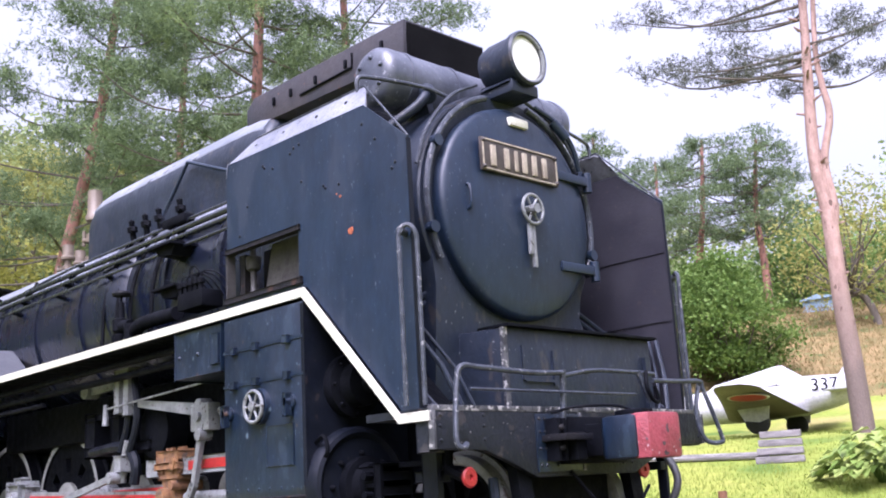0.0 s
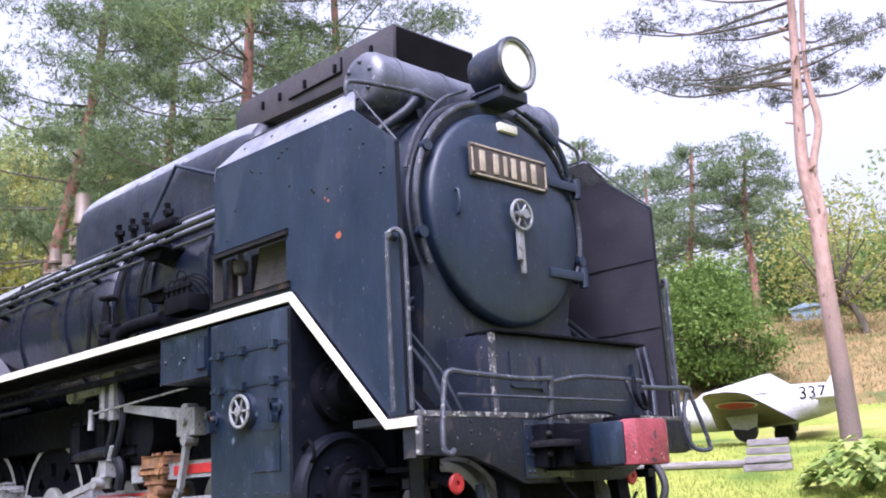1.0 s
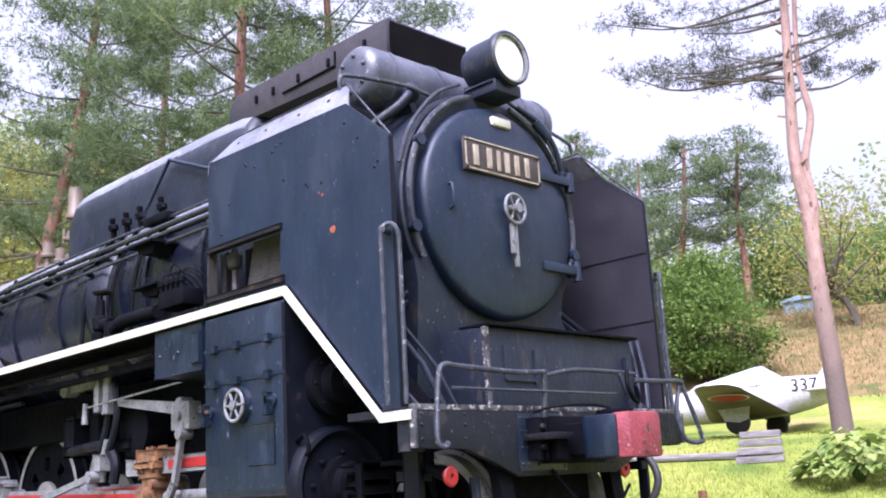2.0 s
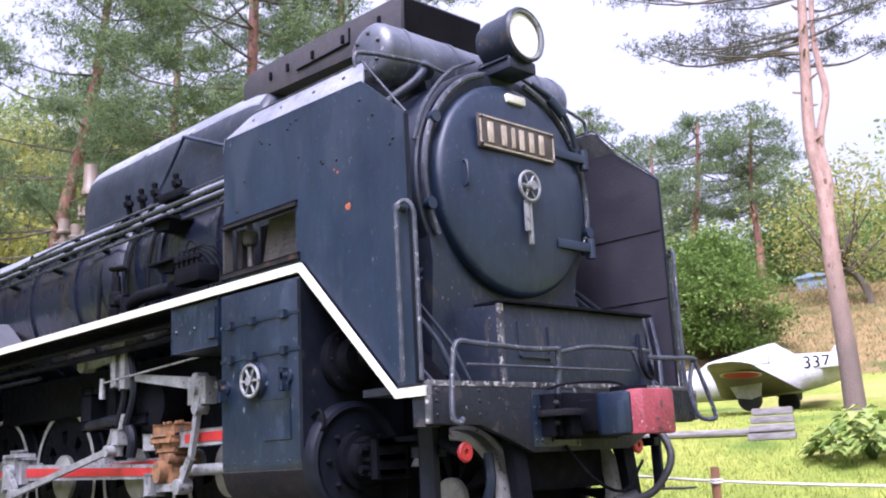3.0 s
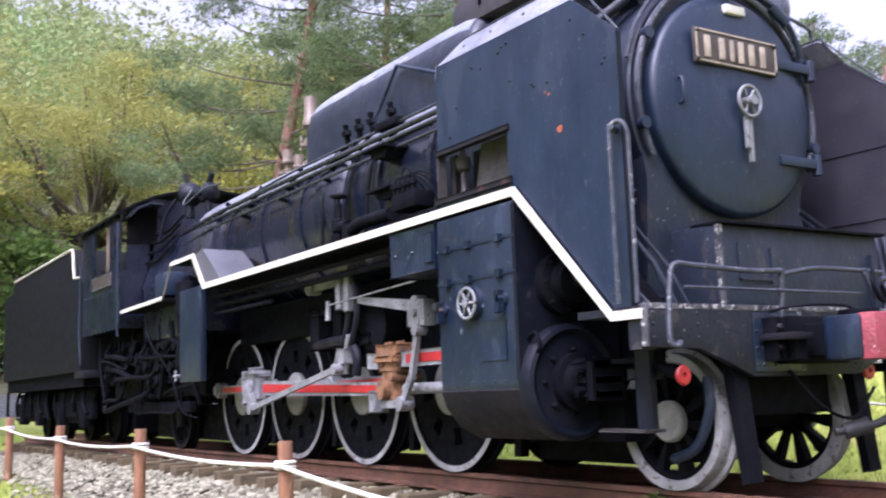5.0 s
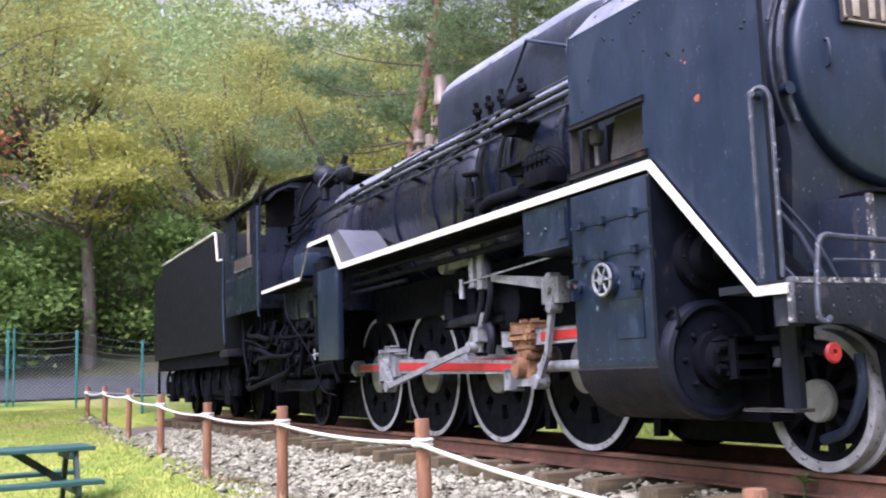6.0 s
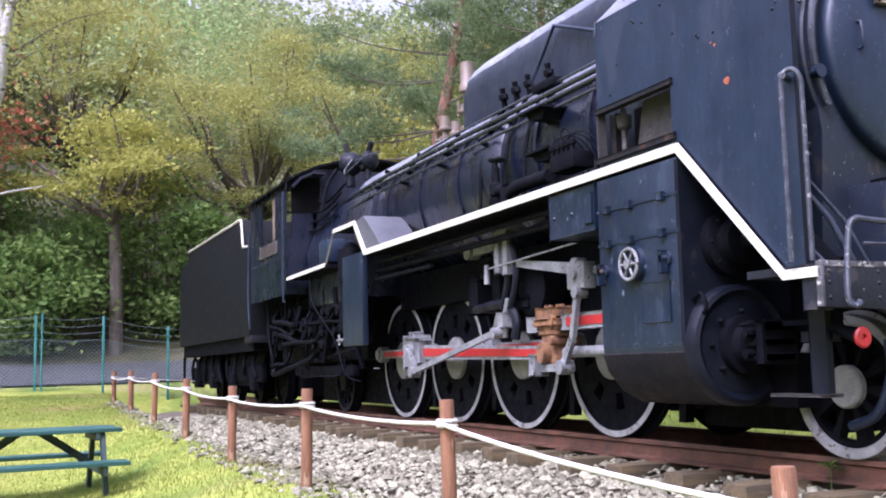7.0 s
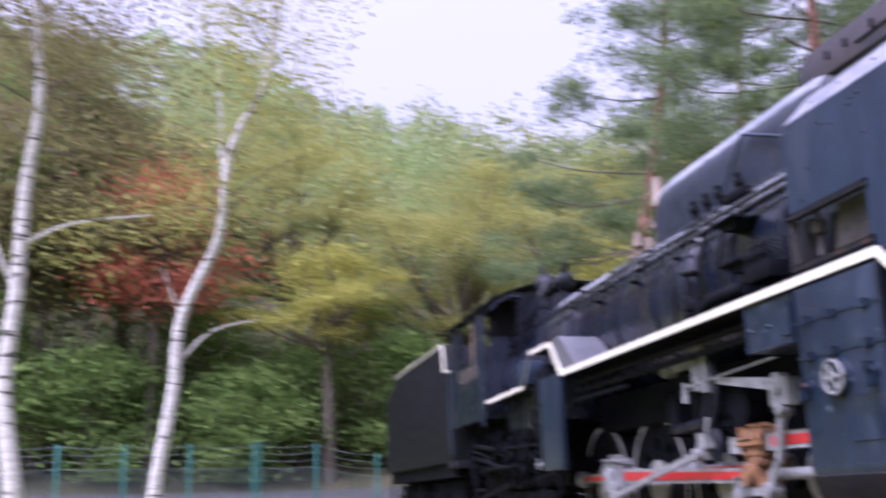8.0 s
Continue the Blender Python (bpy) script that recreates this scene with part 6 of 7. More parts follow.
# ---- picnic table ----
def picnic_table(x, y, turn):
    z = height(x, y)
    tb = thing("picnic_table", "green painted timber picnic table with attached benches on the lawn", "table", at=(x, y, z))
    tb.rotation_euler = (0, 0, radians(turn))
    for k in range(5):
        box(bm := B(), -0.37 + 0.15 * k, -0.37 + 0.15 * k + 0.14, -0.84, 0.84, 0.70, 0.74, 0.006)
        part("top_plank", bm, M_TABLE, tb)
    for s in (-1, 1):
        for k in range(2):
            c = s * (0.62 + 0.15 * k)
            box(bm := B(), c - 0.068, c + 0.068, -0.84, 0.84, 0.40, 0.44, 0.006)
            part("bench_plank", bm, M_TABLE, tb)
        for yy in (-0.66, 0.66):
            bm = prism(B(), [(s * 0.22, 0.70), (s * 0.32, 0.70), (s * 0.62, 0.0), (s * 0.52, 0.0)], yy - 0.022, yy + 0.022)
            part("leg", bm, M_TABLED, tb)
    for yy in (-0.61, 0.61):
        box(bm := B(), -0.82, 0.82, yy - 0.022, yy + 0.022, 0.31, 0.40, 0.004)
        part("bench_bearer", bm, M_TABLED, tb)
        box(bm := B(), -0.36, 0.36, yy - 0.022, yy + 0.022, 0.62, 0.70, 0.004)
        part("top_bearer", bm, M_TABLED, tb)
        bm = B()
        sgn = 1 if yy > 0 else -1
        prism(bm, [(yy, 0.32), (yy, 0.41), (sgn * 0.05, 0.70), (sgn * 0.19, 0.70)], -0.022, 0.022, "x")
        part("brace", bm, M_TABLED, tb)


picnic_table(-4.0, -4.95, 4)


# ---- wire fence ----
def wire_fence():
    f = thing("wire_fence", "teal steel posts with chain-link mesh and strands of barbed wire", "fence")
    X, H = -18.7, 1.78
    ys = [-15.0 + 1.52 * k for k in range(19)]
    for y in ys:
        z = height(X, y)
        bm = B()
        box(bm, X - 0.028, X + 0.028, y - 0.028, y + 0.028, z - 0.1, z + H, 0.008)
        part("post", bm, M_FENCE, f)
    for y in (ys[7] + 0.14, ys[2] + 0.14):
        z = height(X, y)
        rod(bm := B(), (X, y, z), (X, y, z + H + 0.05), 0.022, n=8)
        part("post", bm, M_FENCE, f)
    for a, b in zip(ys, ys[1:]):
        za, zb = height(X, a), height(X, b)
        bm = B()
        for k in range(4):
            h = 1.22 + 0.17 * k
            tube(bm, [(X, a, za + h), (X + 0.03, (a + b) / 2, (za + zb) / 2 + h - 0.06), (X, b, zb + h)], 0.004, 4, 3)
        part("barbed_wire", bm, M_WIRE, f)
        n = 15
        V, F = [], []
        for sgn in (1, -1):
            for k in range(-n, 2 * n):
                t0, t1 = k / n, k / n + sgn * 0.86
                p = [(t0, 0.0), (t1, 1.0)] if sgn > 0 else [(t0, 0.0), (t1, 1.0)]
                (u0, v0), (u1, v1) = p
                if u1 == u0:
                    continue
                lo = [max(0, min(1, v0 + (v1 - v0) * (uu - u0) / (u1 - u0))) for uu in (0, 1)]
                va, vb = sorted((lo[0], lo[1]))
                ua, ub = [u0 + (u1 - u0) * (vv - v0) / (v1 - v0) for vv in (va, vb)]
                if vb - va < 0.02 or not (-0.01 <= ua <= 1.01 and -0.01 <= ub <= 1.01):
                    continue
                A = Vector((X, a + (b - a) * ua, za + (zb - za) * ua + 0.04 + 1.18 * va))
                C = Vector((X, a + (b - a) * ub, za + (zb - za) * ub + 0.04 + 1.18 * vb))
                i = len(V)
                w = Vector((0, 0.0055, 0))
                dp = Vector((0.006, 0, 0))
                V += [A - w, A + w, A + dp, C - w, C + w, C + dp]
                F += [(i, i + 1, i + 4, i + 3), (i + 1, i + 2, i + 5, i + 4), (i + 2, i, i + 3, i + 5)]
        me = np_mesh("mesh_panel", np.array([tuple(v) for v in V]), np.array(F), M_WIRE)
        mp = new("mesh_panel", me)
        mp.parent = f


wire_fence()


# ---- trees ----
def tree_base(name, label, x, y, group=""):
    z = height(x, y) - 0.05
    return thing(name, label, "tree" if "bush" not in name and "shrub" not in name else "bush", group, (x, y, z))


def crown(tree, name, C, size, aspect, material, rng, flat=0.0):
    V, F = leaves(C, size, aspect, rng, flat)
    ob = new(name, np_mesh(name, V, F, material))
    ob.parent = tree
    return ob


def tuft_crown(tree, C, length, material, rng, count=8):
    """Tufts of needles that spread upwards and outwards from each centre."""
    n = len(C) * count
    P = np.repeat(C, count, axis=0)
    d = rng.normal(size=(n, 3)) + np.array([0, 0, 0.45])
    d /= np.linalg.norm(d, axis=1)[:, None] + 1e-9
    q = np.cross(d, rng.normal(size=(n, 3)))
    q /= np.linalg.norm(q, axis=1)[:, None] + 1e-9
    ln = (length * rng.uniform(0.6, 1.2, n))[:, None]
    w = ln * 0.085
    V = np.stack([P + d * ln * 0.05, P + d * ln * 0.6 + q * w, P + d * ln, P + d * ln * 0.6 - q * w], 1).reshape(-1, 3)
    ob = new("needles", np_mesh("needles", V, np.arange(4 * n).reshape(n, 4), material))
    ob.parent = tree
    return ob


def broadleaf(label, x, y, h, R, material, seed, n=5000, leaf=0.10, low=0.35, bark=M_BARK, name="broadleaf_tree", clumps=26, trunk=0.16, fill=0.30, tier=0.6):
    rng = np.random.default_rng(seed)
    t = tree_base(name, label, x, y)
    fork = h * low
    bm = B()
    lx, ly = rng.normal(0, 0.25, 2)
    tube(bm, [(0, 0, -0.2), (lx * 0.3, ly * 0.3, fork * 0.5), (lx, ly, fork)], (trunk, trunk * 0.75), 10)
    ctr = []
    for k in range(clumps):
        a = rng.uniform(0, 2 * math.pi)
        u = rng.uniform(0, 1) ** 0.6
        zz = rng.uniform(0, 1)
        rr = R * u * math.sqrt(max(0.05, 1 - (2 * zz - 0.9) ** 2 * 0.85))
        ctr.append((lx + rr * math.cos(a), ly + rr * math.sin(a), fork * 0.9 + (h - fork * 0.9) * zz * (1 - 0.25 * u)))
    for c in ctr:
        m = Vector((lx, ly, fork)).lerp(Vector(c), 0.5) + Vector((rng.normal(0, R * .06), rng.normal(0, R * .06), -0.06 * h))
        tube(bm, [(lx, ly, fork * rng.uniform(0.75, 1.0)), m, c], (trunk * rng.uniform(0.3, 0.55), 0.024), 6, 4)
    part("trunk", bm, bark, t)
    per = n // clumps
    P = np.concatenate([np.array(c) + rng.normal(size=(per, 3)) * np.array([1, 1, tier]) * R * fill * rng.uniform(0.7, 1.2) for c in ctr])
    P[:, 2] = np.maximum(P[:, 2], 0.15)
    crown(t, "crown", P, leaf, 0.55, material, rng, 0.3)
    return t


def pine(label, x, y, h, R, seed, lean=(0, 0), low=0.4, trunk=0.22, pads=34, per=540, bark=M_BARKD, path=None, needle=0.10, extra=None, flat=False, leaf=M_NEEDLE):
    rng = np.random.default_rng(seed)
    t = tree_base("pine_tree", label, x, y)
    path = path or [(0, 0, -0.3), (lean[0] * 0.25, lean[1] * 0.25, h * 0.3), (lean[0] * 0.7 + rng.normal(0, .15), lean[1] * 0.7, h * 0.62), (lean[0], lean[1], h)]
    bm = tube(B(), path, (trunk, trunk * 0.3), 12, 6)
    tr = part("trunk", bm, bark, t)
    line = curve_points(path, 8)
    C = []
    spots = []
    for k in range(pads):
        u = low + (1 - low) * ((k + rng.uniform(0, 1)) / pads)
        a = k * 2.4 + rng.normal(0, 0.5)
        v = (u - low) / (1 - low)
        reach = R * ((1.0 - 0.45 * v * v) if flat else (1.05 - 0.75 * v ** 1.6)) * rng.uniform(0.35, 1.0)
        b = line[min(len(line) - 1, int(u * (len(line) - 1)))]
        spots.append((b, Vector((b.x + reach * math.cos(a), b.y + reach * math.sin(a), b.z + reach * rng.uniform(-0.02, 0.22))), (0.24 + 0.085 * R) * rng.uniform(0.75, 1.25)))
    for b, e, sz in (extra or []):
        spots.append((Vector(b), Vector(e), sz))
    for k, (b, e, sz) in enumerate(spots):
        m = b.lerp(e, 0.55) + Vector((rng.normal(0, 0.12), rng.normal(0, 0.12), -0.12 * (e - b).length * rng.uniform(0, 1)))
        limb = tube(B(), [b, m, e], (min(0.036, trunk * 0.17), 0.008), 6, 4)
        part("limb", limb, M_BARK, t)
        for q, f in enumerate((1.0, 0.78, 0.56, 0.92)):
            c = b.lerp(e, f) + (Vector((rng.normal(0, sz * 0.8), rng.normal(0, sz * 0.8), rng.uniform(0, sz * 0.45))) if q else Vector((0, 0, 0)))
            C.append(np.array(c) + rng.normal(size=(int(per * (1.0 if q else 1.2)) // 9, 3)) * np.array([1, 1, 0.48]) * sz * 0.54)
    tuft_crown(t, np.concatenate(C), needle * 1.6, leaf, rng)
    return t


# red pines behind the locomotive
pine("tall red pine with orange upper bark and layered dark needles", -18.7, 5.2, 18.0, 4.2, 1, lean=(1.0, 2.2), low=0.36, trunk=0.24, pads=48)
pine("tall red pine with wide layered crown", -12.9, 7.9, 19.5, 4.6, 2, lean=(0.3, 0.6), low=0.46, trunk=0.22, pads=42)
pine("tall red pine with dense dark crown", -15.6, 13.4, 20, 4.8, 3, lean=(0.4, -0.5), low=0.45, trunk=0.22, pads=40)
pine("tall red pine half hidden behind others", -24.0, 12.0, 21, 4.5, 4, lean=(0.5, 0.8), low=0.4, trunk=0.22, pads=30)
pine("slender pine showing above the locomotive", -34.4, 37.9, 17.5, 2.2, 5, low=0.55, pads=22)
# pines on the bank to the right
pine("spreading pine on the bank", -19.4, 31.0, 9.8, 2.6, 6, low=0.5, pads=20, trunk=0.16, flat=True, per=200, needle=0.12)
pine("spreading pine with red trunk on the bank", -14.8, 30.6, 8.3, 3.4, 7, lean=(0.8, 0.6), low=0.50, pads=26, trunk=0.2, flat=True, per=200, needle=0.12)
pine("spreading pine with red trunk on the bank", -12.2, 31.6, 7.9, 3.4, 8, lean=(0.2, 0.4), low=0.52, pads=25, trunk=0.2, flat=True, per=200, needle=0.12)
pine("spreading pine on the bank", -18.5, 34.5, 9.0, 3.4, 9, low=0.5, pads=22, trunk=0.18, flat=True, per=200, needle=0.12)
# the near two-stemmed red pine; rx, ry is the way across its spread
RX, RY = 0.913, 0.407


def side(o, z, depth=0.0):
    return (RX * o - RY * depth, RY * o + RX * depth, z)


pads9 = []
for (o, z, d, sz) in ((-2.3, 6.9, 0.3, 0.40), (-1.8, 6.45, -0.3, 0.42), (-1.2, 6.45, 0.3, 0.42), (-0.75, 6.3, -0.4, 0.36), (-0.3, 6.1, 0.5, 0.3), (-1.5, 6.75, 0.9, 0.38), (-2.6, 6.65, -0.2, 0.40), (-2.1, 6.75, 0.5, 0.42), (-1.0, 6.75, -0.2, 0.40),
                      (-3.1, 8.0, 0.2, 0.36), (-2.5, 7.75, -0.2, 0.36), (-1.3, 7.5, 0.4, 0.42), (-0.7, 7.6, 0.8, 0.42), (-1.8, 8.1, -0.6, 0.45), (0.6, 6.5, 0.3, 0.30), (1.1, 6.7, -0.2, 0.34), (1.35, 6.2, 0.3, 0.28),
                      (0.9, 7.3, 0.5, 0.38), (1.8, 7.0, 0.0, 0.36), (0.3, 8.2, -0.8, 0.45), (-2.2, 8.7, 0.5, 0.45), (1.4, 8.4, 0.4, 0.45), (-0.8, 9.2, 0.3, 0.5), (-1.6, 9.4, -0.7, 0.45), (0.6, 9.6, 0.0, 0.45)):
    pads9.append((side(0.12, max(5.6, min(9.4, z - 0.25))), side(o, z, d), sz * 0.74))
p9 = pine("near red pine with two pinkish stems and open flat crown", -0.16, 11.1, 10.5, 2.0, 12, pads=4, low=0.9, trunk=0.18, per=330, needle=0.050, bark=M_BARKR, leaf=M_SHADY,
          path=[side(0.16, -0.3), side(0.14, 1.0), side(0.10, 2.3), side(0.09, 3.72), side(0.0, 4.7), side(0.07, 6.0), side(0.17, 7.55), side(0.25, 10.2)], extra=pads9)
bm = tube(B(), [side(0.1, 3.3), side(0.2, 3.8), side(0.15, 4.6), side(0.34, 5.4), side(0.29, 6.0), side(0.27, 6.7), side(0.45, 8.6)], (0.085, 0.04), 10, 6)
part("second_stem", bm, M_BARKR, p9)
rnd = random.Random(31)
for k in range(22):
    z, a = 2.6 + 0.22 * k, rnd.uniform(0, 6.28)
    o = 0.09 if z < 4.2 else 0.03 + 0.02 * (z - 4.2)
    p = Vector(side(o, z))
    d = Vector((math.cos(a), math.sin(a), 0.25))
    part("branch_stub", rod(B(), p + d * 0.06, p + d * rnd.uniform(0.19, 0.30), 0.030, 0.016, n=7), M_BARKR, p9)


# birches
def birch(label, x, y, path, r, seed, fork=None, n=9000, spread=1.6):
    rng = np.random.default_rng(seed)
    t = tree_base("birch_tree", label, x, y)
    part("trunk", tube(B(), path, (r, r * 0.42), 12, 6), M_BIRCH, t)
    for i, f in enumerate(fork or []):
        part("limb", tube(B(), f, (r * (0.55 if i == 2 else 0.26), 0.012), 8, 5), M_BIRCH, t)
    C = []
    top = Vector(path[-1])
    for k in range(26):
        u = rng.uniform(0.55, 1.05)
        b = Vector(path[0]).lerp(top, u)
        e = b + Vector((rng.normal(0, spread), rng.normal(0, spread * 1.15), rng.uniform(-0.6, 1.4)))
        part("twig", tube(B(), [b, b.lerp(e, 0.5) + Vector((0, 0, 0.25)), e], (0.02, 0.004), 5, 3), M_BARK, t)
        C.append(np.array(e) + rng.normal(size=(n // 26, 3)) * np.array([0.62, 0.62, 0.5]))
    crown(t, "crown", np.concatenate(C), 0.055, 0.6, M_OLIVE if seed % 2 else M_DUSK, rng, 0.2)
    return t


birch("white-barked birch leaning and forking above the lawn edge", -14.7, -6.5,
      [(0, 0, -0.1), (0, 0.1, 1.2), (0, 0.35, 2.9), (0, 0.46, 4.45), (0, 1.16, 6.15), (0.1, 1.27, 7.35), (0, 1.46, 8.5), (0, 2.1, 9.9), (0, 2.4, 12)], 0.15, 41,
      [[(0, 0.46, 4.4), (0.1, 0.25, 4.9), (0.1, 0.03, 5.45)], [(0, 0.42, 3.5), (0, 1.1, 4.15), (0.2, 2.1, 4.4)], [(0, 1.27, 7.3), (0, 1.15, 8.5), (0, 1.05, 10.5)]])
birch("tall white-barked birch beside the lawn", -10.6, -8.35,
      [(0, 0.05, -0.1), (0, -0.05, 1.2), (0, -0.29, 2.75), (0, -0.22, 4.4), (0, -0.2, 6.2), (0, -0.08, 7.8), (0, -0.25, 9.4), (0, -0.3, 12.5)], 0.16, 42,
      [[(0, -0.22, 4.3), (0, -0.6, 5.2), (0, -1.0, 6.2)], [(0, -0.2, 5.2), (0, 0.6, 5.6), (0, 1.9, 5.8)]], 8000)

# trees and bushes at the wood's edge
broadleaf("broadleaf tree with yellowing leaves behind the fence", -26.5, -1.7, 8.3, 3.0, M_YELLOW, 51, 9000, 0.075, 0.62, trunk=0.22, tier=0.3, fill=0.19)
broadleaf("spreading tree with thin olive leaves", -29.0, 3.4, 11.5, 4.8, M_OLIVE, 52, 44000, 0.056, 0.38, clumps=40, trunk=0.32, tier=0.24, fill=0.18)
broadleaf("spreading tree with thin olive leaves", -27.5, 8.6, 10.8, 4.6, M_OLIVE, 53, 44000, 0.056, 0.40, clumps=40, trunk=0.32, tier=0.24, fill=0.18)
broadleaf("spreading tree with thin olive leaves", -31.5, 13.0, 10.5, 4.8, M_OLIVE, 54, 38000, 0.062, 0.36, clumps=36, trunk=0.32, tier=0.24, fill=0.18)
broadleaf("spreading olive-green tree on the slope", -34.0, -2.0, 12.0, 4.8, M_OLIVE, 55, 38000, 0.062, 0.36, clumps=36, trunk=0.32, tier=0.24, fill=0.18)
broadleaf("tall olive-green tree on the slope", -33.0, -9.0, 13.0, 5.0, M_DUSK, 56, 38000, 0.062, 0.36, clumps=36, trunk=0.32, tier=0.24, fill=0.18)
broadleaf("tall green tree on the slope", -30.0, -14.5, 14.0, 5.0, M_GREEN, 57, 13000, 0.15, 0.30, clumps=36, trunk=0.26)
broadleaf("tall tree with brownish olive leaves beside the birches", -27.5, -11.0, 16.5, 4.4, M_DUSK, 60, 26000, 0.10, 0.40, clumps=44, trunk=0.28, tier=0.28, fill=0.32)
broadleaf("small red-leaved maple by the wood", -26.6, -7.4, 10.6, 2.3, M_MAPLE, 58, 6500, 0.10, 0.60, trunk=0.14)
broadleaf("light green young tree behind the track", -21.5, 5.6, 7.2, 2.1, M_YELLOW, 59, 4200, 0.11, 0.25, trunk=0.1)
for k, (x, y, h, R, m) in enumerate(((-26.5, -4.2, 4.0, 2.0, M_GREEN), (-27.5, 1.0, 4.6, 2.2, M_GREEN), (-26.5, -9.3, 4.6, 2.4, M_GREEN), (-26.8, 4.4, 4.2, 2.2, M_GREEN), (-27.0, -12.6, 5.0, 2.4, M_GREEN),
                                     (-25.8, 8.5, 5.0, 2.4, M_OLIVE), (-29.5, -6.8, 6.0, 2.8, M_GREEN), (-25.5, -16.5, 5.5, 2.6, M_OLIVE), (-29.0, -1.0, 6.5, 2.6, M_GREEN), (-25.5, 12.5, 5.5, 2.8, M_GREEN),
                                     (-20.0, 16.0, 5.5, 2.8, M_GREEN), (-22.5, -19.5, 5.5, 2.8, M_GREEN))):
    broadleaf("leafy undergrowth bush at the wood's edge", x, y, h, R, m, 70 + k, 6500, 0.11, 0.12, name="undergrowth_bush", trunk=0.05, clumps=24)
broadleaf("dense rounded bright green bush on the bank", -7.9, 20.5, 3.8, 1.65, M_BRIGHT, 91, 24000, 0.062, 0.08, name="round_bush", trunk=0.06, clumps=46, fill=0.24)
broadleaf("thin-leaved olive tree with bare branches on the bank", -6.3, 27.6, 4.6, 2.4, M_OLIVE, 92, 3600, 0.07, 0.3, trunk=0.13)
for k, (x, y) in enumerate(((-16.5, 33.0), (-12.0, 35.0), (-8.2, 35.5))):
    broadleaf("shady green undergrowth below the bank pines", x, y, 4.2, 2.6, M_GREEN, 110 + k, 5000, 0.10, 0.12, name="undergrowth_bush", trunk=0.06, clumps=22)
broadleaf("rounded green tree on the bank", -13.5, 38.0, 6.0, 2.8, M_GREEN, 93, 5200, 0.12, 0.2, trunk=0.15)
broadleaf("olive tree on the bank", -5.5, 37.0, 6.5, 3.0, M_OLIVE, 94, 4600, 0.12, 0.25, trunk=0.15)
broadleaf("green tree on the bank", -24.5, 33.0, 7.0, 3.0, M_GREEN, 95, 5200, 0.12, 0.2, trunk=0.15)


# the wooded hillside, and unseen trees added behind the camera
def woods(n, seed):
    rng = np.random.default_rng(seed)
    Cs, S = [], []
    for k in range(n):
        # Every sixth tree is unseen, added to darken reflections and side light.
        az = rng.uniform(100, 222) if k % 6 else rng.uniform(222, 460)
        r = 36 + 125 * rng.uniform(0, 1) ** 1.2
        if az > 222:
            r = rng.uniform(45, 80)
        if az < 140:
            r = 62 + 300 * rng.uniform(0, 1) ** 1.1
        x, y = CX + r * math.cos(radians(az)), CY + r * math.sin(radians(az))
        z = height(x, y)
        h, R = rng.uniform(6.5, 11.5), rng.uniform(2.2, 4.2)
        m = int(110 + 43000 / r)
        m = 240 if az > 222 else m
        q = rng.normal(size=(m, 3))
        q[:, 2] = np.where(q[:, 2] < -0.5, -q[:, 2], q[:, 2])
        q /= np.linalg.norm(q, axis=1)[:, None]
        lump = 1 + 0.22 * np.sin(q[:, 0] * 5 + k) * np.cos(q[:, 1] * 6 + 2 * k) + rng.normal(0, 0.05, m)
        q *= lump[:, None] * np.array([R, R, h * 0.46])
        Cs.append(q + np.array([x, y, z + h * 0.56]))
        S.append(np.full(m, 0.030 + r * 0.0023))
    C, S = np.concatenate(Cs), np.concatenate(S)
    V, F = leaves(C, S, 0.6, rng, 0.25)
    tagged(new("hillside_woods", np_mesh("hillside_woods", V, F, M_WOODS)), "mixed green and olive woodland on the hillside, with unseen trees added all round", "woods", kind="stuff")


woods(640, 9)


# ---- parked trainer aircraft ----
def skin(bm, rings):
    """Joins rings of corners of one count into a closed skin."""
    n = len(rings[0])
    for p, q in zip(rings, rings[1:]):
        for k in range(n):
            bm.faces.new((p[k], p[(k + 1) % n], q[(k + 1) % n], q[k]))
    bm.faces.new(rings[0]), bm.faces.new(list(reversed(rings[-1])))
    return bm


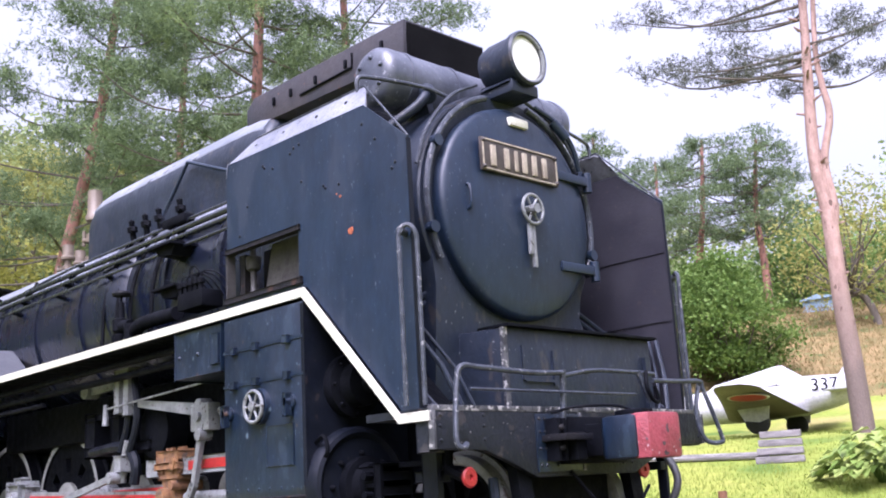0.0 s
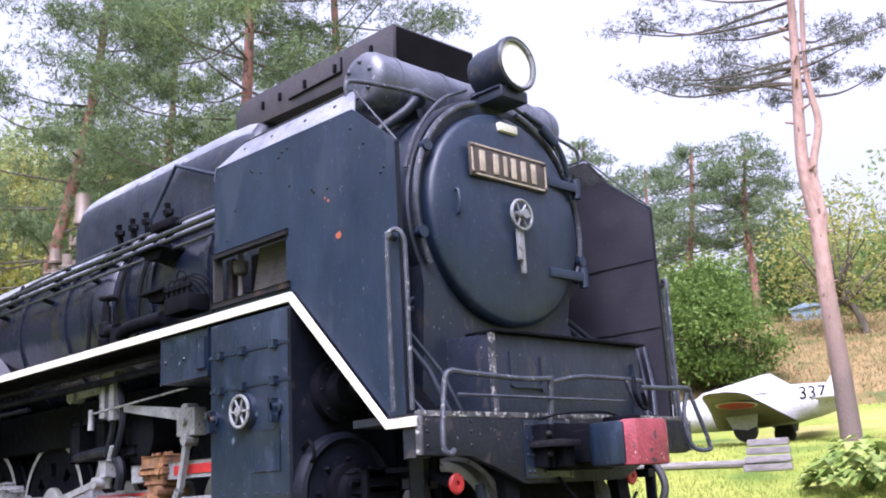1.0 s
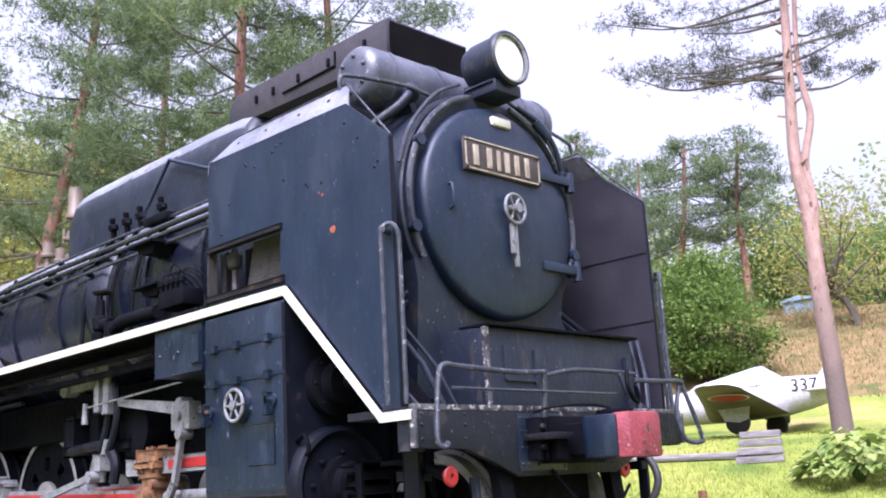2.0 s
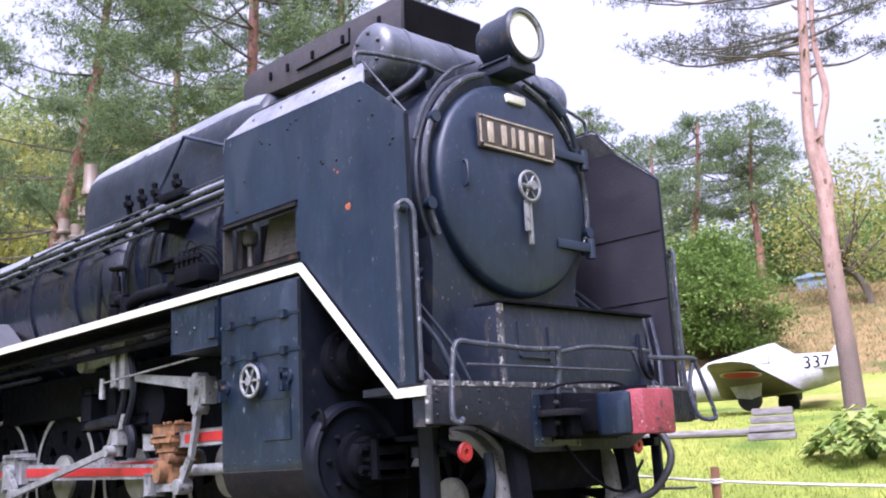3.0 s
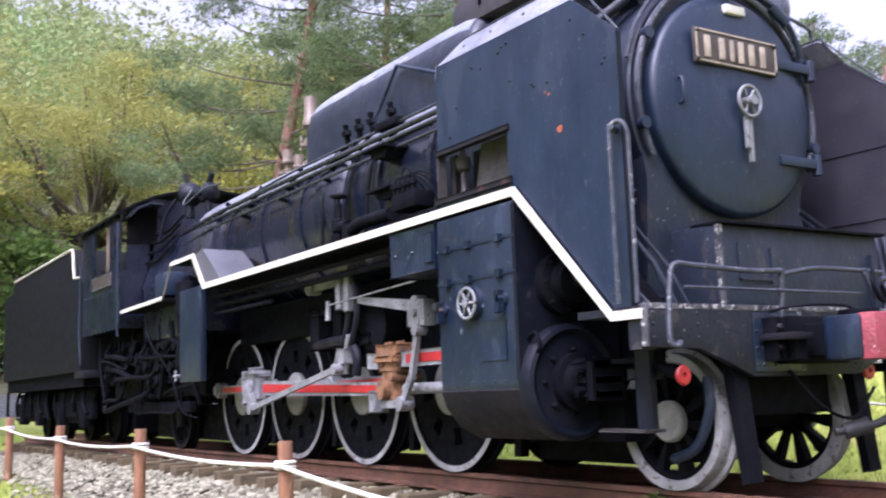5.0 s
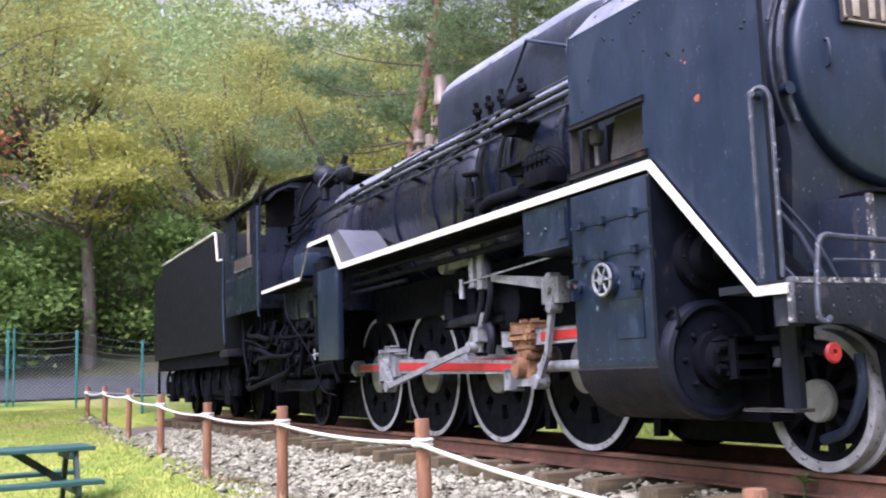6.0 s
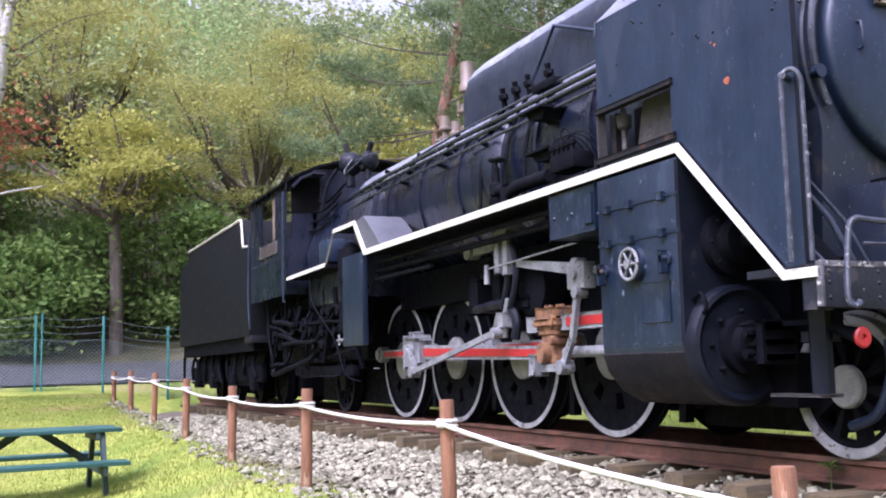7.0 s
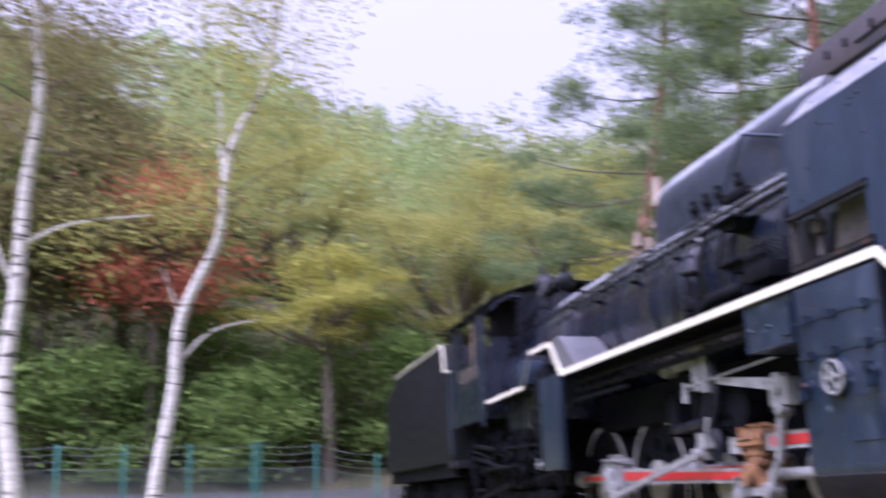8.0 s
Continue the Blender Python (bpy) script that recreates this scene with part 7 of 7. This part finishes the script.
def aircraft(x, y, turn):
    """Nose along -x, low wing with dihedral, cockpit faired in white."""
    a = thing("trainer_aircraft", "white low-wing trainer aircraft parked on the grass terrace", "aircraft", at=(x, y, height(x, y)))
    a.rotation_euler = (0, 0, radians(turn))
    bm = B()
    rings = []
    for dx, zc, ry, rz in ((-3.0, 0.58, 0.08, 0.08), (-2.95, 0.58, 0.25, 0.22), (-2.5, 0.60, 0.36, 0.30), (-1.9, 0.63, 0.42, 0.34), (-1.0, 0.68, 0.46, 0.40), (0.1, 0.71, 0.44, 0.38), (0.6, 0.75, 0.37, 0.32), (0.95, 0.79, 0.27, 0.26), (1.12, 0.81, 0.12, 0.15)):
        rings.append([bm.verts.new((dx, ry * math.cos(2 * math.pi * k / 24), zc + rz * math.sin(2 * math.pi * k / 24))) for k in range(24)])
    fus = part("fuselage", skin(bm, rings), M_PLANE, a)
    bm = B()
    rings = []
    for dx, ry, z0, h in ((-1.92, 0.20, 0.86, 0.02), (-1.66, 0.34, 0.88, 0.20), (-1.1, 0.38, 0.92, 0.27), (-0.42, 0.38, 0.94, 0.40), (-0.30, 0.37, 0.94, 0.40), (0.08, 0.26, 0.96, 0.12), (0.2, 0.15, 0.98, 0.04)):
        rings.append([bm.verts.new((dx, ry * math.cos(math.pi * k / 12), z0 + h * math.sin(math.pi * k / 12))) for k in range(13)])
    can = part("canopy", skin(bm, rings), M_PLANE, a, "canopy painted over white")
    bm = tube(B(), [(-0.36, 0.385 * math.cos(radians(t)), 0.945 + 0.405 * math.sin(radians(t))) for t in range(185, 100, -12)], 0.008, 5, 1, curved=False)
    part("canopy_seam", bm, M_GREYWOOD, can)
    for s in (-1, 1):
        bm = B()

        def section(yy, x0, x1, zz, th):
            ch = x1 - x0
            pts = [(x0, 0), (x0 + 0.04 * ch, 0.6), (x0 + 0.14 * ch, 1), (x0 + 0.45 * ch, 0.9), (x1, 0.0), (x0 + 0.45 * ch, -0.5), (x0 + 0.14 * ch, -0.6), (x0 + 0.04 * ch, -0.4)]
            return [bm.verts.new((px, s * yy, zz + th * pz)) for px, pz in pts]
        skin(bm, [section(0.25, -1.42, 0.18, 0.36, 0.12), section(2.0, -0.98, 0.14, 0.55, 0.09), section(3.45, -0.66, 0.10, 0.71, 0.06), section(3.70, -0.56, 0.02, 0.735, 0.04), section(3.82, -0.40, -0.12, 0.75, 0.01)])
        wing = part("wing", bm, M_PLANE, a)
        # Downward faces take the darker paint, which holds the shade below the wing.
        wing.data.materials.append(M_BELLY)
        for p in wing.data.polygons:
            if p.normal.z < -0.3:
                p.material_index = 1
        tilt = Matrix.Translation((-0.28, s * 2.75, 0.588)) @ Euler((s * 0.110, 0, 0)).to_matrix().to_4x4()
        for nm, r, dz, m in (("roundel_border", 0.36, 0.0, M_PLANE), ("roundel", 0.315, -0.006, M_RED)):
            bm = lathe(B(), (0, 0, dz), (0, 0, -1), [(0, 0), (0, r), (0.006, r), (0.006, 0)], 32)
            bmesh.ops.transform(bm, matrix=tilt, verts=bm.verts)
            part(nm, bm, m, wing)
        rod(bm := B(), (-0.5, s * 1.5, 0.16), (-0.5, s * 1.5, 0.48), 0.045)
        leg = part("landing_gear", bm, M_BLACK, a)
        part("tyre", lathe(B(), (-0.5, s * 1.42, 0.21), (0, s, 0), [(0, 0), (0, 0.17), (0.03, 0.22), (0.13, 0.22), (0.16, 0.17), (0.16, 0)], 24), M_RUBBER, leg)
        prism(bm := B(), [(-0.84, 0.50), (-0.22, 0.50), (-0.26, 0.26), (-0.44, 0.20), (-0.70, 0.24)], s * 1.62, s * 1.65)
        part("gear_door", bm, M_PLANE, leg)
        prism(bm := B(), [(0.62, 0.72), (1.04, 0.72), (1.08, 0.75), (0.76, 0.76)], s * 0.12, s * 1.0)
        part("tailplane", bm, M_PLANE, a)
    rod(bm := B(), (-2.3, 0, 0.16), (-2.25, 0, 0.5), 0.04)
    nl = part("nose_leg", bm, M_BLACK, a)
    part("tyre", lathe(B(), (-2.3, -0.07, 0.18), (0, 1, 0), [(0, 0), (0, 0.15), (0.03, 0.18), (0.11, 0.18), (0.14, 0.15), (0.14, 0)], 24), M_RUBBER, nl)
    prism(bm := B(), [(0.70, 1.00), (1.10, 0.94), (1.06, 1.26), (0.90, 1.26)], -0.04, 0.04)
    part("fin", bm, M_PLANE, a)
    cu = bpy.data.curves.new("fuselage_number", "FONT")
    cu.body, cu.size, cu.extrude = "337", 0.34, 0.004
    tmp = new("fuselage_number", cu)
    bpy.context.view_layer.update()
    me = bpy.data.meshes.new_from_object(tmp.evaluated_get(bpy.context.evaluated_depsgraph_get()))
    bpy.data.objects.remove(tmp)
    me.materials.append(M_BLACK)
    no = new("fuselage_number", me)
    no.parent = a
    no.matrix_basis = pose(0.28, -0.432, 0.76, 84, 0, 6)
    return a


aircraft(-2.32, 13.77, 14)

# ---- steps, lying pole, broad-leaved plant, shed on the bank ----
sx, sy = -0.18, 8.62
st = thing("plank_steps", "weathered grey plank steps set in the grass slope", "steps", at=(sx, sy, height(sx, sy) + 0.12))
st.rotation_euler = (0, 0, radians(25))
for k in range(4):
    box(bm := B(), -0.34 + 0.02 * k, 0.34 - 0.01 * k, 0.16 * k, 0.16 * k + 0.3, -0.11 + 0.125 * k, -0.01 + 0.125 * k, 0.014)
    part("step_plank", bm, M_GREYWOOD, st)
bm = B()
tube(bm, [(-3.2, 7.6, height(-3.2, 7.6) + 0.05), (-2.0, 8.2, height(-2.0, 8.2) + 0.06), (-0.5, 8.9, height(-0.5, 8.9) + 0.06)], 0.055, 8)
tagged(part("lying_pole", bm, M_GREYWOOD), "pale weathered pole lying on the grass", "pole")
rng = np.random.default_rng(77)
hx, hy = 1.75, 7.5
hz = height(hx, hy)
host = thing("broad_leaved_plant", "clump of broad yellow-green leaves in the lawn", "plant", at=(hx, hy, hz))
V, F = [], []
for k in range(340):
    a = rng.uniform(0, 2 * math.pi)
    rr = 0.75 * rng.uniform(0, 1) ** 0.6
    c = Vector((rr * math.cos(a), rr * math.sin(a), 0.10 + 0.62 * (1 - (rr / 0.8) ** 2) * rng.uniform(0.1, 1.0)))
    o = Vector((math.cos(a + rng.normal(0, .4)), math.sin(a + rng.normal(0, .4)), rng.uniform(-0.5, 0.15))).normalized()
    w = o.cross(Vector((0, 0, 1))).normalized() * 0.075 * rng.uniform(0.8, 1.3)
    L = 0.16 * rng.uniform(0.8, 1.3)
    i = len(V)
    dip = Vector((0, 0, 0.03))
    V += [c, c + o * L * 0.4 + w + dip, c + o * L * 0.4 - dip * 0.4, c + o * L * 0.4 - w + dip, c + o * L - dip]
    F += [(i, i + 1, i + 2), (i, i + 2, i + 3), (i + 2, i + 1, i + 4), (i + 3, i + 2, i + 4)]
lv = new("leaves", np_mesh("leaves", np.array([tuple(v) for v in V]), np.array(F), M_HOSTA))
lv.parent = host
bm = B()
for k in range(14):
    a = k * 0.45
    tube(bm, [(0, 0, -0.05), (0.15 * math.cos(a), 0.15 * math.sin(a), 0.2), (0.35 * math.cos(a), 0.35 * math.sin(a), 0.32)], 0.01, 5, 3)
part("stems", bm, M_GREEN, host)
bx, by = -9.6, 31.0
sh = thing("sheet_shed", "pale blue sheet-metal shed on the bank", "shed", at=(bx, by, height(bx, by)))
box(bm := B(), -0.62, 0.62, -0.5, 0.5, -0.4, 0.62)
part("wall", bm, M_SHED, sh)
prism(bm := B(), [(-0.68, 0.62), (0.68, 0.62), (0.68, 0.66), (0, 0.80), (-0.68, 0.66)], -0.6, 0.6)
part("roof", bm, M_SHED, sh)
for k in range(6):
    box(bm := B(), -0.62 + 0.236 * k, -0.58 + 0.236 * k, -0.525, -0.5, -0.4, 0.60)
    part("rib", bm, M_SHED, sh)


# a small weed growing against the rail
def weed(x, y, z, seed):
    rng = random.Random(seed)
    w = thing("weed_plant", "small green weed growing in the ballast against the rail", "plant", at=(x, y, z))
    part("stem", tube(B(), [(0, 0, -0.03), (0.004, 0, 0.06), (0, 0.004, 0.13)], (0.005, 0.003), 6, 3), M_BRIGHT, w)
    for k in range(11):
        a = k * 2.4 + rng.uniform(-0.3, 0.3)
        le, up, z0 = rng.uniform(0.08, 0.12), rng.uniform(-0.02, 0.06), 0.07 + 0.006 * k
        c, d = math.cos(a), math.sin(a)
        bm = B()
        for side_ in (-1, 1):
            bm.faces.new([bm.verts.new(p) for p in ((0, 0, z0), (c * le * 0.5 - side_ * d * 0.017, d * le * 0.5 + side_ * c * 0.017, z0 + up * 0.7 + 0.004),
                                                    (c * le, d * le, z0 + up * 0.8), (c * le * 0.5, d * le * 0.5, z0 + up * 0.7))])
        part("leaf", bm, M_BRIGHT, w)


weed(2.38, -0.655, -0.15, 5)
